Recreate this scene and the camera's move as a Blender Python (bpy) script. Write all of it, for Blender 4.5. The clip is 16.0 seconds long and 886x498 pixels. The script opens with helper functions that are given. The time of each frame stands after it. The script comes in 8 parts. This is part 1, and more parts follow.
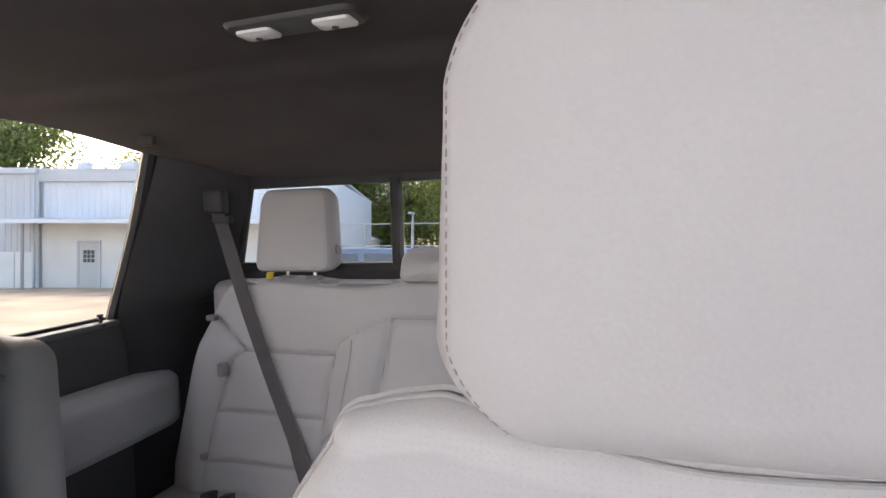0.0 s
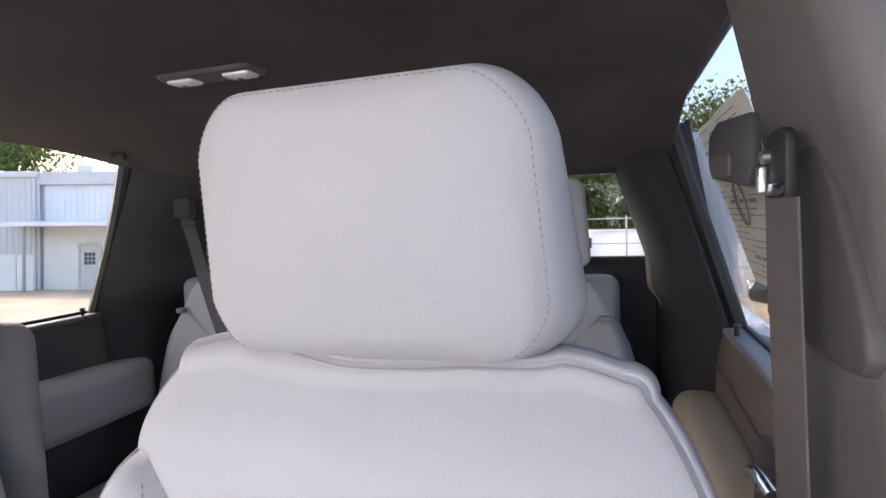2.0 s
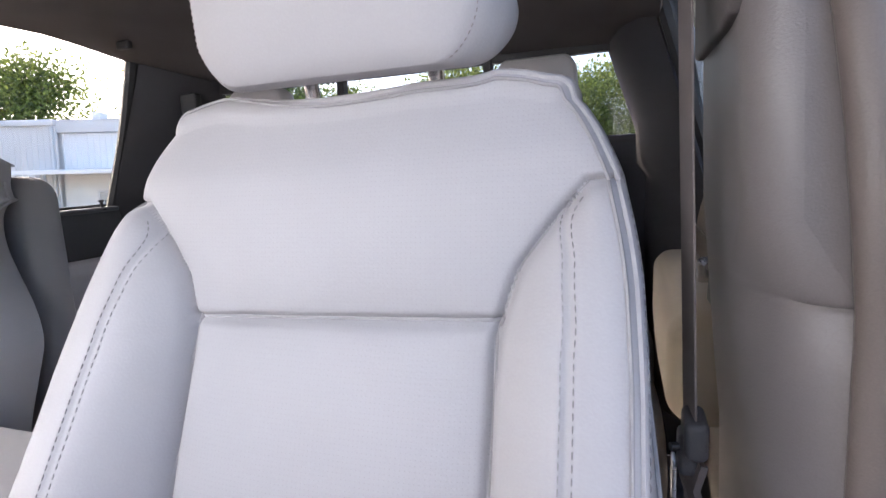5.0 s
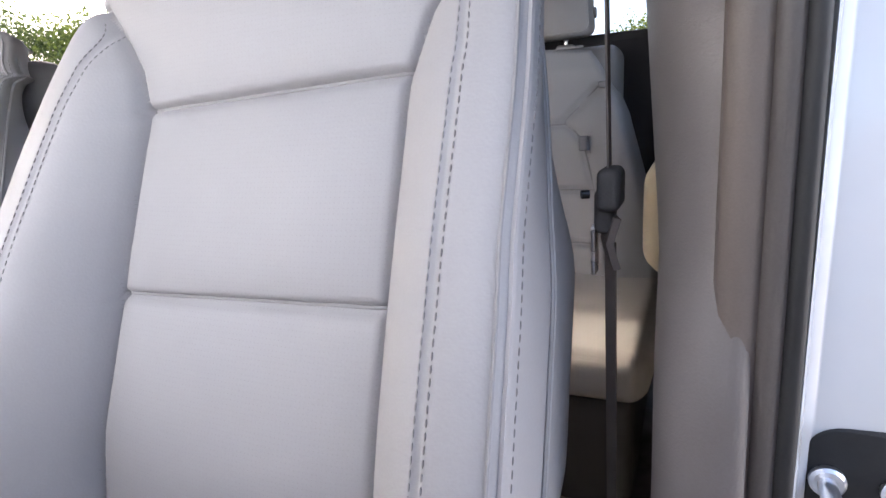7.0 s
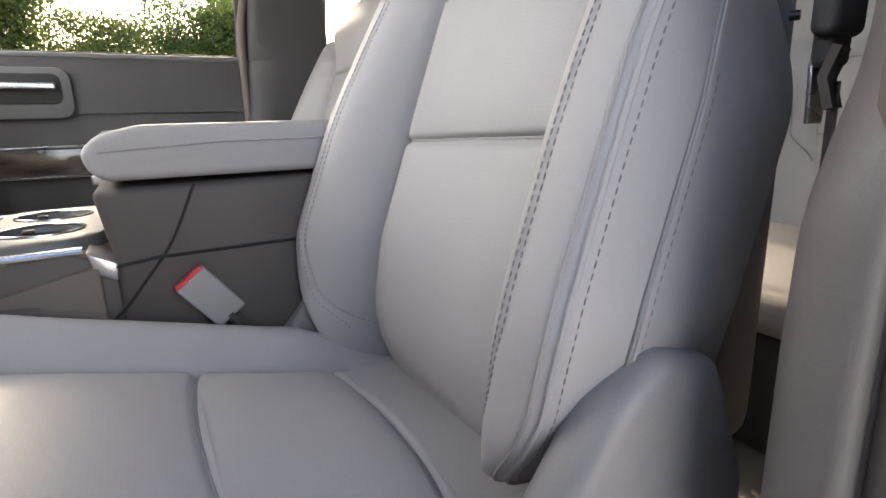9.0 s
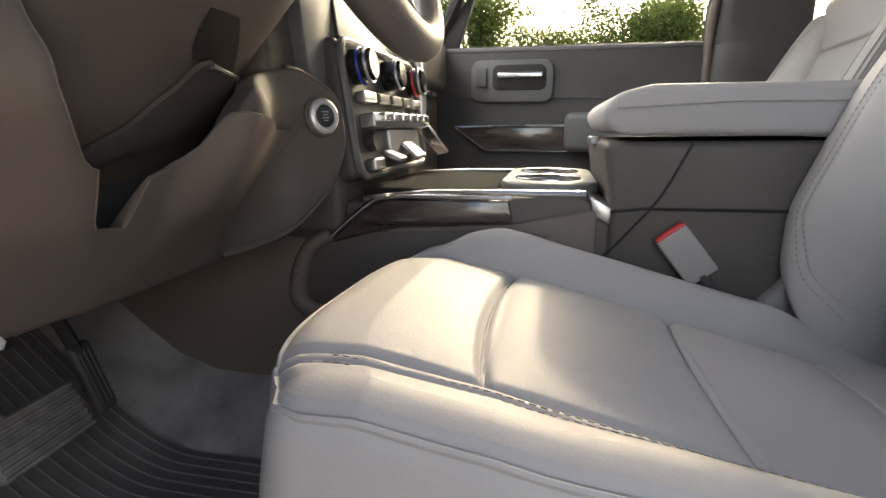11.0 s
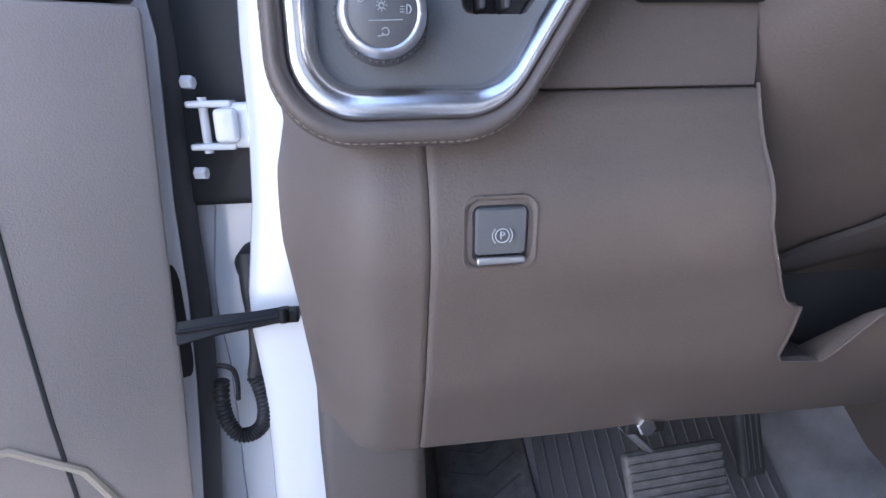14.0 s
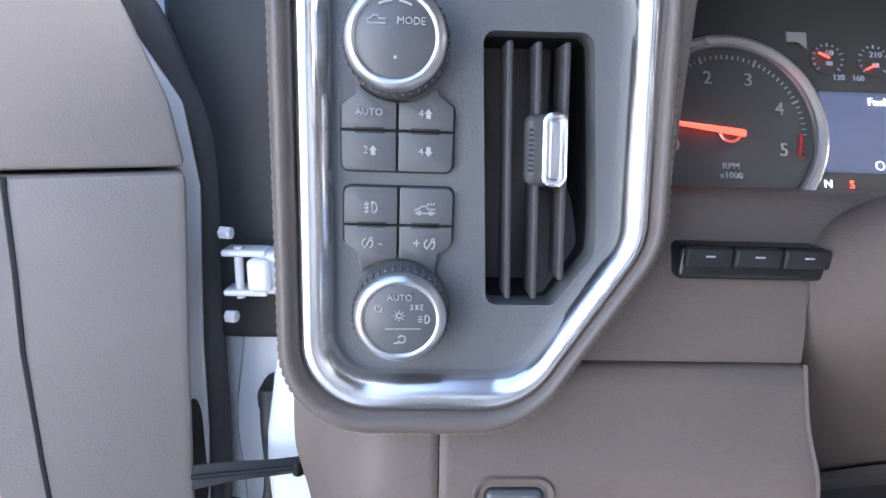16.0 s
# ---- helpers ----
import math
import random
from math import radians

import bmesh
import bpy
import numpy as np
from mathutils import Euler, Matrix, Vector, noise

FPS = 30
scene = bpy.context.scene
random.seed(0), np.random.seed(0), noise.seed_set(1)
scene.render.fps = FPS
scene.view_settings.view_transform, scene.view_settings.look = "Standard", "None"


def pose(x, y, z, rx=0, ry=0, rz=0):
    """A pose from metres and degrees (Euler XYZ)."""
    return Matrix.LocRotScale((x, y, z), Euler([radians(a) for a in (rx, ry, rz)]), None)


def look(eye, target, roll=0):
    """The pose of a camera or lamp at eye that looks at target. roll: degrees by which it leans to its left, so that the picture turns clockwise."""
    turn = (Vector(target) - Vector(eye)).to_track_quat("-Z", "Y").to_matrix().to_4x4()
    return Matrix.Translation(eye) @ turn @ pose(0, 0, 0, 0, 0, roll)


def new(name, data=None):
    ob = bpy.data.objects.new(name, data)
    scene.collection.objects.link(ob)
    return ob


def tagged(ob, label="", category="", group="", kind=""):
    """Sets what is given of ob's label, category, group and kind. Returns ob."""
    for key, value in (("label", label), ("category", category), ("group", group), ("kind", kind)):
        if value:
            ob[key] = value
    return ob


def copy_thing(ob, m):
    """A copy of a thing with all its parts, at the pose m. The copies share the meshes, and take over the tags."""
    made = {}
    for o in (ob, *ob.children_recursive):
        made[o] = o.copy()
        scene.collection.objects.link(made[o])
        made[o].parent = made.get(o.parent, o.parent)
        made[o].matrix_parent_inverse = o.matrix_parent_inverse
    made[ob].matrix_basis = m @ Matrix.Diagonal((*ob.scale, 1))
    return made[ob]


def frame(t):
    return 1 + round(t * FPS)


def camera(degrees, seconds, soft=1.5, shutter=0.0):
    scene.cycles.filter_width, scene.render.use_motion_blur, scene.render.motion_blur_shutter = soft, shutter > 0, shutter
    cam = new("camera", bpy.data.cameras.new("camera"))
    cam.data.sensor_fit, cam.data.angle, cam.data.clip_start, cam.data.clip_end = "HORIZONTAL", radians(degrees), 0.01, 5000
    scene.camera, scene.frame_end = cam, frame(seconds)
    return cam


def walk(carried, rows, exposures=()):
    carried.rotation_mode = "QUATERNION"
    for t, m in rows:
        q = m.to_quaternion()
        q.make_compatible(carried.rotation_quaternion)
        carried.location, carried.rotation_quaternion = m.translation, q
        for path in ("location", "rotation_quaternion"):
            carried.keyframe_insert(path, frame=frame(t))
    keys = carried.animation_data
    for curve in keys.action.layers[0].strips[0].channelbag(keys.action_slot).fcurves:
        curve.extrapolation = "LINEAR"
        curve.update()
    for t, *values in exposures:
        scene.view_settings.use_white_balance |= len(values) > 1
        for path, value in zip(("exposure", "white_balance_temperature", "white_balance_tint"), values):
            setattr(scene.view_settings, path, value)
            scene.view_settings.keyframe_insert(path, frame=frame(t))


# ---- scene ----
cam = camera(79.1, 16.0)
PATH = [
    (0.0, pose(-0.3788, 0.2365, 1.7932, 86.67, 1.69, -162.45)),
    (0.5, pose(-0.4537, 0.2722, 1.8153, 86.64, 1.39, -162.53)),
    (1.0, pose(-0.5195, 0.3024, 1.8198, 86.53, 1.69, -162.54)),
    (1.5, pose(-0.5663, 0.3272, 1.8095, 86.64, 1.79, -162.58)),
    (2.0, pose(-0.5916, 0.3532, 1.7963, 86.60, 2.19, -162.33)),
    (2.5, pose(-0.6066, 0.3640, 1.7688, 86.11, 3.20, -161.48)),
    (3.0, pose(-0.6216, 0.3704, 1.7434, 85.05, 3.80, -160.77)),
    (3.5, pose(-0.6322, 0.3802, 1.7189, 84.25, 4.09, -160.27)),
    (5.8, pose(-0.6783, 0.4169, 1.5735, 79.38, 2.64, -160.93)),
    (6.0, pose(-0.6876, 0.4126, 1.5544, 79.10, 3.13, -160.61)),
    (6.5, pose(-0.7115, 0.4061, 1.5206, 78.11, 3.33, -159.08)),
    (7.0, pose(-0.7440, 0.4050, 1.4861, 77.50, 3.27, -155.78)),
    (7.5, pose(-0.7917, 0.3834, 1.4521, 77.02, 3.21, -147.59)),
    (8.0, pose(-0.8272, 0.3715, 1.4263, 76.65, 2.72, -137.90)),
    (8.2, pose(-0.8373, 0.3640, 1.4159, 76.52, 2.43, -133.86)),
    (10.3, pose(-0.9111, 0.4536, 1.3439, 76.91, 0.43, -94.43)),
    (10.5, pose(-0.9059, 0.4655, 1.3383, 76.99, 0.39, -89.97)),
    (11.0, pose(-0.8876, 0.4946, 1.3355, 77.23, 0.01, -78.26)),
    (11.5, pose(-0.8603, 0.5119, 1.3454, 76.85, -0.73, -65.03)),
    (12.0, pose(-0.8307, 0.5227, 1.3573, 76.19, -1.29, -51.21)),
    (12.5, pose(-0.8075, 0.5314, 1.3705, 75.83, -1.61, -36.70)),
    (13.0, pose(-0.7909, 0.5508, 1.3818, 74.24, -1.25, -23.05)),
    (13.5, pose(-0.7838, 0.5627, 1.4000, 72.82, -0.07, -14.24)),
    (14.0, pose(-0.7796, 0.5800, 1.4279, 72.33, 0.93, -7.59)),
    (14.5, pose(-0.7787, 0.5940, 1.4538, 72.56, 0.56, -4.63)),
    (15.0, pose(-0.7711, 0.6070, 1.4838, 73.27, -0.30, -2.87)),
    (15.5, pose(-0.7650, 0.6124, 1.5041, 74.08, -0.98, -2.40)),
    (16.0, pose(-0.7676, 0.6156, 1.5237, 75.08, -1.97, -2.30)),
]
# the truck's own frame, which the lot's slope tips a little
LEVEL = Vector((-0.0115, -0.069, 1.0)).rotation_difference(Vector((0, 0, 1))).to_matrix().to_4x4()
EXPOSURES = [(0.0, 2.18, 6900, 17), (3.0, 2.33, 6500, 19), (8.2, 2.3, 7000, 15), (10.3, 1.8, 7700, 9), (12.0, 2.05, 7500, 14), (13.5, 2.75, 5850, 16), (16.0, 3.28, 6050, 12)]
walk(cam, [(t, LEVEL @ m) for t, m in PATH], EXPOSURES)

# ---- world and sun ----
SUN_FROM = Vector((0.80, -0.13, 0.46)).normalized()
world = bpy.data.worlds.new("world")
scene.world = world
world.use_nodes = True
wn = world.node_tree
sky = wn.nodes.new("ShaderNodeTexSky")
sky.sky_type = "NISHITA"
sky.sun_disc = False
sky.sun_elevation = math.asin(SUN_FROM.z)
sky.sun_rotation = math.atan2(SUN_FROM.x, SUN_FROM.y)
sky.air_density, sky.dust_density, sky.ozone_density = 1.0, 3.0, 1.0
wn.nodes["Background"].inputs[1].default_value = 0.15
wn.links.new(sky.outputs[0], wn.nodes["Background"].inputs[0])
sun = new("sun", bpy.data.lights.new("sun", "SUN"))
sun.data.energy, sun.data.angle, sun.data.color = 0.92, radians(2.4), (1.0, 0.89, 0.70)
sun.matrix_world = look(SUN_FROM * 40, (0, 0, 0))


def sky_lamp(name, place, target, wide, high, watts):
    """Stands in an opening for the sky's light that comes through it."""
    lamp = new(name, bpy.data.lights.new(name, "AREA"))
    lamp.data.shape, lamp.data.size, lamp.data.size_y = "RECTANGLE", wide, high
    lamp.data.energy, lamp.data.color = watts, (0.94, 0.96, 1.0)
    lamp.matrix_world = LEVEL @ look(place, target)
    return lamp


sky_lamp("windscreen_skylight", (0.0, 1.02, 1.86), (0.0, -0.2, 1.40), 1.25, 0.34, 2.4)
sky_lamp("door_skylight", (-1.50, 0.10, 1.45), (-0.62, 0.85, 1.28), 0.80, 1.10, 1.7)

# ---- materials ----
def surface(name, colour, rough=0.6, metal=0.0, vary=0.12, spots=6.0, grain=300.0, bump=0.15, worn=0.0, spec=0.5, coat=0.0, extra=None, detail=3.0, stretch=None):
    """A painted, moulded or woven surface: large stains, fine grain, fine relief, in metres."""
    m = bpy.data.materials.new(name)
    m.use_nodes = True
    nt = m.node_tree
    b = nt.nodes["Principled BSDF"]
    tc = nt.nodes.new("ShaderNodeTexCoord")
    src = tc.outputs["Object"]
    if stretch:
        mp = nt.nodes.new("ShaderNodeMapping")
        mp.inputs["Scale"].default_value = stretch
        nt.links.new(src, mp.inputs["Vector"])
        src = mp.outputs[0]
    big = nt.nodes.new("ShaderNodeTexNoise")
    big.inputs["Scale"].default_value, big.inputs["Detail"].default_value = spots, detail
    fine = nt.nodes.new("ShaderNodeTexNoise")
    fine.inputs["Scale"].default_value, fine.inputs["Detail"].default_value = grain, 2.0
    nt.links.new(src, big.inputs["Vector"])
    nt.links.new(src, fine.inputs["Vector"])
    add = nt.nodes.new("ShaderNodeMath")
    add.operation = "MULTIPLY_ADD"
    add.inputs[1].default_value = 0.45
    nt.links.new(fine.outputs["Fac"], add.inputs[0])
    nt.links.new(big.outputs["Fac"], add.inputs[2])
    ramp = nt.nodes.new("ShaderNodeMapRange")
    ramp.inputs["From Min"].default_value, ramp.inputs["From Max"].default_value = 0.45, 1.0
    ramp.inputs["To Min"].default_value, ramp.inputs["To Max"].default_value = 1 - vary, 1 + vary
    nt.links.new(add.outputs[0], ramp.inputs["Value"])
    mul = nt.nodes.new("ShaderNodeMix")
    mul.data_type, mul.blend_type = "RGBA", "MULTIPLY"
    mul.inputs["Factor"].default_value = 1.0
    mul.inputs["A"].default_value = (*colour, 1)
    nt.links.new(ramp.outputs[0], mul.inputs["B"])
    nt.links.new(mul.outputs["Result"], b.inputs["Base Color"])
    rr = nt.nodes.new("ShaderNodeMapRange")
    rr.inputs["From Min"].default_value, rr.inputs["From Max"].default_value = 0.3, 0.7
    rr.inputs["To Min"].default_value, rr.inputs["To Max"].default_value = max(0.02, rough - 0.07 - worn), min(1.0, rough + 0.07)
    nt.links.new(big.outputs["Fac"], rr.inputs["Value"])
    nt.links.new(rr.outputs[0], b.inputs["Roughness"])
    b.inputs["Metallic"].default_value = metal
    b.inputs["Specular IOR Level"].default_value = spec
    b.inputs["Coat Weight"].default_value = coat
    b.inputs["Coat Roughness"].default_value = 0.08
    if bump:
        bp = nt.nodes.new("ShaderNodeBump")
        bp.inputs["Strength"].default_value, bp.inputs["Distance"].default_value = bump, 0.0006
        nt.links.new(fine.outputs["Fac"], bp.inputs["Height"])
        nt.links.new(bp.outputs[0], b.inputs["Normal"])
    return m


def leather(name, colour, holes=False):
    m = surface(name, colour, 0.58, 0, 0.05, 5.0, 520.0, 0.16, spec=0.3)
    nt = m.node_tree
    b = nt.nodes["Principled BSDF"]
    tc = nt.nodes.new("ShaderNodeTexCoord")
    pores = nt.nodes.new("ShaderNodeTexVoronoi")
    pores.inputs["Scale"].default_value = 420.0
    nt.links.new(tc.outputs["Object"], pores.inputs["Vector"])
    old = b.inputs["Normal"].links[0].from_node
    bp = nt.nodes.new("ShaderNodeBump")
    bp.inputs["Strength"].default_value, bp.inputs["Distance"].default_value = 0.10, 0.0006
    nt.links.new(pores.outputs["Distance"], bp.inputs["Height"])
    nt.links.new(old.outputs[0], bp.inputs["Normal"])
    nt.links.new(bp.outputs[0], b.inputs["Normal"])
    if holes:
        # perforations: staggered small dots, 6 mm apart
        sep = nt.nodes.new("ShaderNodeSeparateXYZ")
        nt.links.new(tc.outputs["Object"], sep.inputs[0])

        def op(kind, a, bb):
            n = nt.nodes.new("ShaderNodeMath")
            n.operation = kind
            for i, v in enumerate((a, bb)):
                if isinstance(v, (int, float)):
                    n.inputs[i].default_value = v
                elif v is not None:
                    nt.links.new(v, n.inputs[i])
            return n.outputs[0]
        k = 2 * math.pi / 0.0075
        sx = op("SINE", op("MULTIPLY", op("ADD", sep.outputs[0], sep.outputs[holes]), k), None)
        sz = op("SINE", op("MULTIPLY", op("SUBTRACT", sep.outputs[0], sep.outputs[holes]), k), None)
        dot = op("GREATER_THAN", op("MULTIPLY", sx, sz), 0.88)
        mix = nt.nodes.new("ShaderNodeMix")
        mix.data_type = "RGBA"
        link = b.inputs["Base Color"].links[0]
        nt.links.new(link.from_socket, mix.inputs["A"])
        mix.inputs["B"].default_value = (*[c * 0.90 for c in colour], 1)
        nt.links.new(dot, mix.inputs["Factor"])
        nt.links.new(mix.outputs["Result"], b.inputs["Base Color"])
    return m


def glass(name, colour=(0.9, 0.95, 0.93)):
    m = bpy.data.materials.new(name)
    m.use_nodes = True
    b = m.node_tree.nodes["Principled BSDF"]
    b.inputs["Base Color"].default_value = (*colour, 1)
    b.inputs["Roughness"].default_value = 0.0
    b.inputs["Transmission Weight"].default_value = 1.0
    b.inputs["IOR"].default_value = 1.18
    return m


def glow(name, colour, strength):
    m = bpy.data.materials.new(name)
    m.use_nodes = True
    b = m.node_tree.nodes["Principled BSDF"]
    b.inputs["Base Color"].default_value = (*[c * 0.6 for c in colour], 1)
    b.inputs["Emission Color"].default_value = (*colour, 1)
    b.inputs["Emission Strength"].default_value = strength
    return m


GREY = (0.365, 0.353, 0.355)
LEATHER = leather("grey_leather", GREY)
PERF = leather("perforated_grey_leather", GREY, holes=2)
PERF_FLAT = leather("perforated_grey_leather_flat", GREY, holes=1)
SEAM = surface("seam_thread", (0.285, 0.275, 0.275), 0.7, bump=0.1)
STITCH = surface("dark_stitch_thread", (0.225, 0.212, 0.215), 0.7, bump=0.1)
HEAD_THREAD = surface("taupe_stitch_thread", (0.262, 0.228, 0.224), 0.7, bump=0.1)
PIPING = leather("grey_piping", (0.37, 0.357, 0.36))
GREY_PLASTIC = surface("grey_plastic", (0.22, 0.21, 0.215), 0.5, grain=700, bump=0.25)
HEADLINER = surface("headliner_cloth", (0.060, 0.053, 0.053), 0.95, vary=0.18, grain=900, bump=0.5, spec=0.15)
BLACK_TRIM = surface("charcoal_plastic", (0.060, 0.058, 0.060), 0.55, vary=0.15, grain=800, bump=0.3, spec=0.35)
CORNER = surface("near_black_trim_cloth", (0.036, 0.035, 0.039), 0.75, vary=0.15, grain=900, bump=0.3, spec=0.25)
BLACK = surface("black_rubber", (0.016, 0.016, 0.017), 0.6, vary=0.2, bump=0.1)
GLOSS_BLACK = surface("gloss_black", (0.014, 0.014, 0.015), 0.2, vary=0.1, bump=0.0)
BROWN = surface("brown_soft_plastic", (0.131, 0.106, 0.093), 0.55, vary=0.10, spots=4, grain=750, bump=0.35, spec=0.4)
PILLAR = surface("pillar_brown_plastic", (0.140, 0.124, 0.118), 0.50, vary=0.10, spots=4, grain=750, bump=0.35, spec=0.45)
# the dash brown lightened: skylight on the open door put into the colour
BROWN_SKYLIT = surface("skylit_brown_plastic", (0.272, 0.238, 0.222), 0.50, vary=0.10, spots=4, grain=750, bump=0.35, spec=0.5)
SLOT_SHADE = surface("slot_shade_plastic", (0.034, 0.028, 0.026), 0.5, vary=0.12, grain=700, bump=0.3, spec=0.4)
BROWN_DARK = surface("dark_brown_plastic", (0.085, 0.073, 0.068), 0.55, vary=0.12, spots=5, grain=700, bump=0.3, spec=0.4)
BROWN_LEATHER = surface("brown_leather", (0.104, 0.086, 0.078), 0.42, vary=0.12, spots=7, grain=500, bump=0.35, spec=0.45)
THREAD = surface("tan_thread", (0.20, 0.165, 0.13), 0.7, bump=0.1)
TAN = surface("tan_soft_trim", (0.30, 0.26, 0.21), 0.6, vary=0.08, grain=500, bump=0.3)
DARK_GREY = surface("dark_grey_panel", (0.112, 0.115, 0.118), 0.45, vary=0.08, grain=900, bump=0.2)
SLATE = surface("slate_painted_trim", (0.125, 0.130, 0.140), 0.38, vary=0.06, grain=900, bump=0.1)
BUTTON = surface("button_grey", (0.096, 0.097, 0.102), 0.42, vary=0.08, grain=900, bump=0.1)
CHROME = surface("satin_chrome", (0.80, 0.80, 0.82), 0.24, 1.0, vary=0.04, grain=60, bump=0.0)
SILVER = surface("silver_paint", (0.62, 0.62, 0.64), 0.32, 0.5, vary=0.04, grain=200, bump=0.0)
SATIN = surface("satin_metal", (0.55, 0.55, 0.57), 0.35, 1.0, vary=0.06, grain=200, bump=0.05)
WHITE_PAINT = surface("white_paint", (0.62, 0.63, 0.65), 0.22, vary=0.02, spots=2, grain=40, bump=0.0, coat=0.6)
WEBBING = surface("belt_webbing", (0.135, 0.115, 0.108), 0.75, vary=0.15, spots=30, grain=1400, bump=0.8, spec=0.2)
REAR_WEBBING = surface("charcoal_belt_webbing", (0.078, 0.070, 0.072), 0.6, vary=0.15, spots=30, grain=1400, bump=0.8, spec=0.35)
CARPET = surface("floor_carpet", (0.215, 0.205, 0.212), 1.0, vary=0.4, spots=14, grain=1100, bump=1.0, spec=0.1)
RUBBER = surface("rubber_mat", (0.125, 0.120, 0.124), 0.65, vary=0.25, spots=10, grain=500, bump=0.4)
PEDAL = surface("pedal_rubber", (0.15, 0.142, 0.138), 0.7, vary=0.35, spots=60, grain=500, bump=0.5)
WOOD = surface("gloss_wood", (0.060, 0.046, 0.042), 0.12, vary=0.55, spots=22, grain=120, bump=0.0, coat=1.0, stretch=(2.5, 0.35, 2.5), detail=6)
GLASS = glass("window_glass")
PRIVACY = glass("tinted_glass", (0.84, 0.86, 0.85))
PAPER = surface("price_sheet_paper", (0.72, 0.72, 0.66), 0.8, vary=0.04, grain=300, bump=0.05)
INK = surface("print_ink", (0.30, 0.30, 0.30), 0.8, bump=0.0)
PRINT = surface("grey_key_print", (0.35, 0.355, 0.37), 0.6, vary=0.06, bump=0.0)
MARK = surface("white_print", (0.40, 0.41, 0.43), 0.6, vary=0.04, bump=0.0)
RED = surface("red_plastic", (0.60, 0.03, 0.03), 0.4, bump=0.0)
BLUE = surface("blue_ring", (0.02, 0.04, 0.42), 0.3, bump=0.0)
YELLOW = surface("yellow_tag", (0.62, 0.46, 0.05), 0.6, bump=0.0)
BLUE_PRINT = surface("pale_blue_print", (0.42, 0.47, 0.60), 0.6, vary=0.04, bump=0.0)
NEEDLE = glow("lit_needle", (1.0, 0.08, 0.05), 0.35)
REDLINE = surface("red_print", (0.42, 0.03, 0.03), 0.6, bump=0.0)
DIAL = surface("dial_face", (0.075, 0.077, 0.080), 0.6, vary=0.05, bump=0.0)
TRAY = surface("tray_mat", (0.020, 0.020, 0.020), 1.0, vary=0.2, bump=0.2, spec=0.04)
SCREEN = glow("lit_screen", (0.10, 0.12, 0.20), 0.10)
SCREEN_TEXT = glow("lit_text", (0.8, 0.82, 0.9), 0.25)
LAMP_LENS = surface("clear_lens", (0.62, 0.62, 0.62), 0.25, vary=0.1, grain=900, bump=0.3)


# ---- mesh helpers ----
def part(name, bm, material, parent=None, label="", sharp=38, flat=False):
    """One bmesh as one mesh object, in world metres, under a thing or a part."""
    me = bpy.data.meshes.new(name)
    bm.to_mesh(me)
    bm.free()
    me.materials.append(material)
    if not flat:
        me.polygons.foreach_set("use_smooth", [True] * len(me.polygons))
        me.set_sharp_from_angle(angle=radians(sharp))
    ob = new(name, me)
    if parent is not None:
        ob.parent = parent
        ob.matrix_parent_inverse = base_of(parent).inverted()
    if label:
        tagged(ob, label)
    return ob


def base_of(ob):
    m = ob.matrix_basis.copy()
    while ob.parent is not None:
        m = ob.parent.matrix_basis @ ob.matrix_parent_inverse @ m
        ob = ob.parent
    return m


def thing(name, base, label, category, group="", kind=""):
    ob = new(name)
    ob.empty_display_size = 0.05
    ob.location = base
    return tagged(ob, label, category, group, kind)


def structure(name, bm, material, label, sharp=38):
    return tagged(part(name, bm, material, None, "", sharp), label, "", "", "structure")


def mesh(verts, faces):
    bm = bmesh.new()
    vs = [bm.verts.new(v) for v in verts]
    for f in faces:
        if len(set(f)) > 2:
            try:
                bm.faces.new([vs[i] for i in f])
            except ValueError:
                pass
    return bm


def merge(*bms):
    out = bmesh.new()
    for b in bms:
        tmp = bpy.data.meshes.new("tmp")
        b.to_mesh(tmp)
        b.free()
        out.from_mesh(tmp)
        bpy.data.meshes.remove(tmp)
    return out


def moved(bm, m):
    bmesh.ops.transform(bm, matrix=m, verts=bm.verts)
    return bm


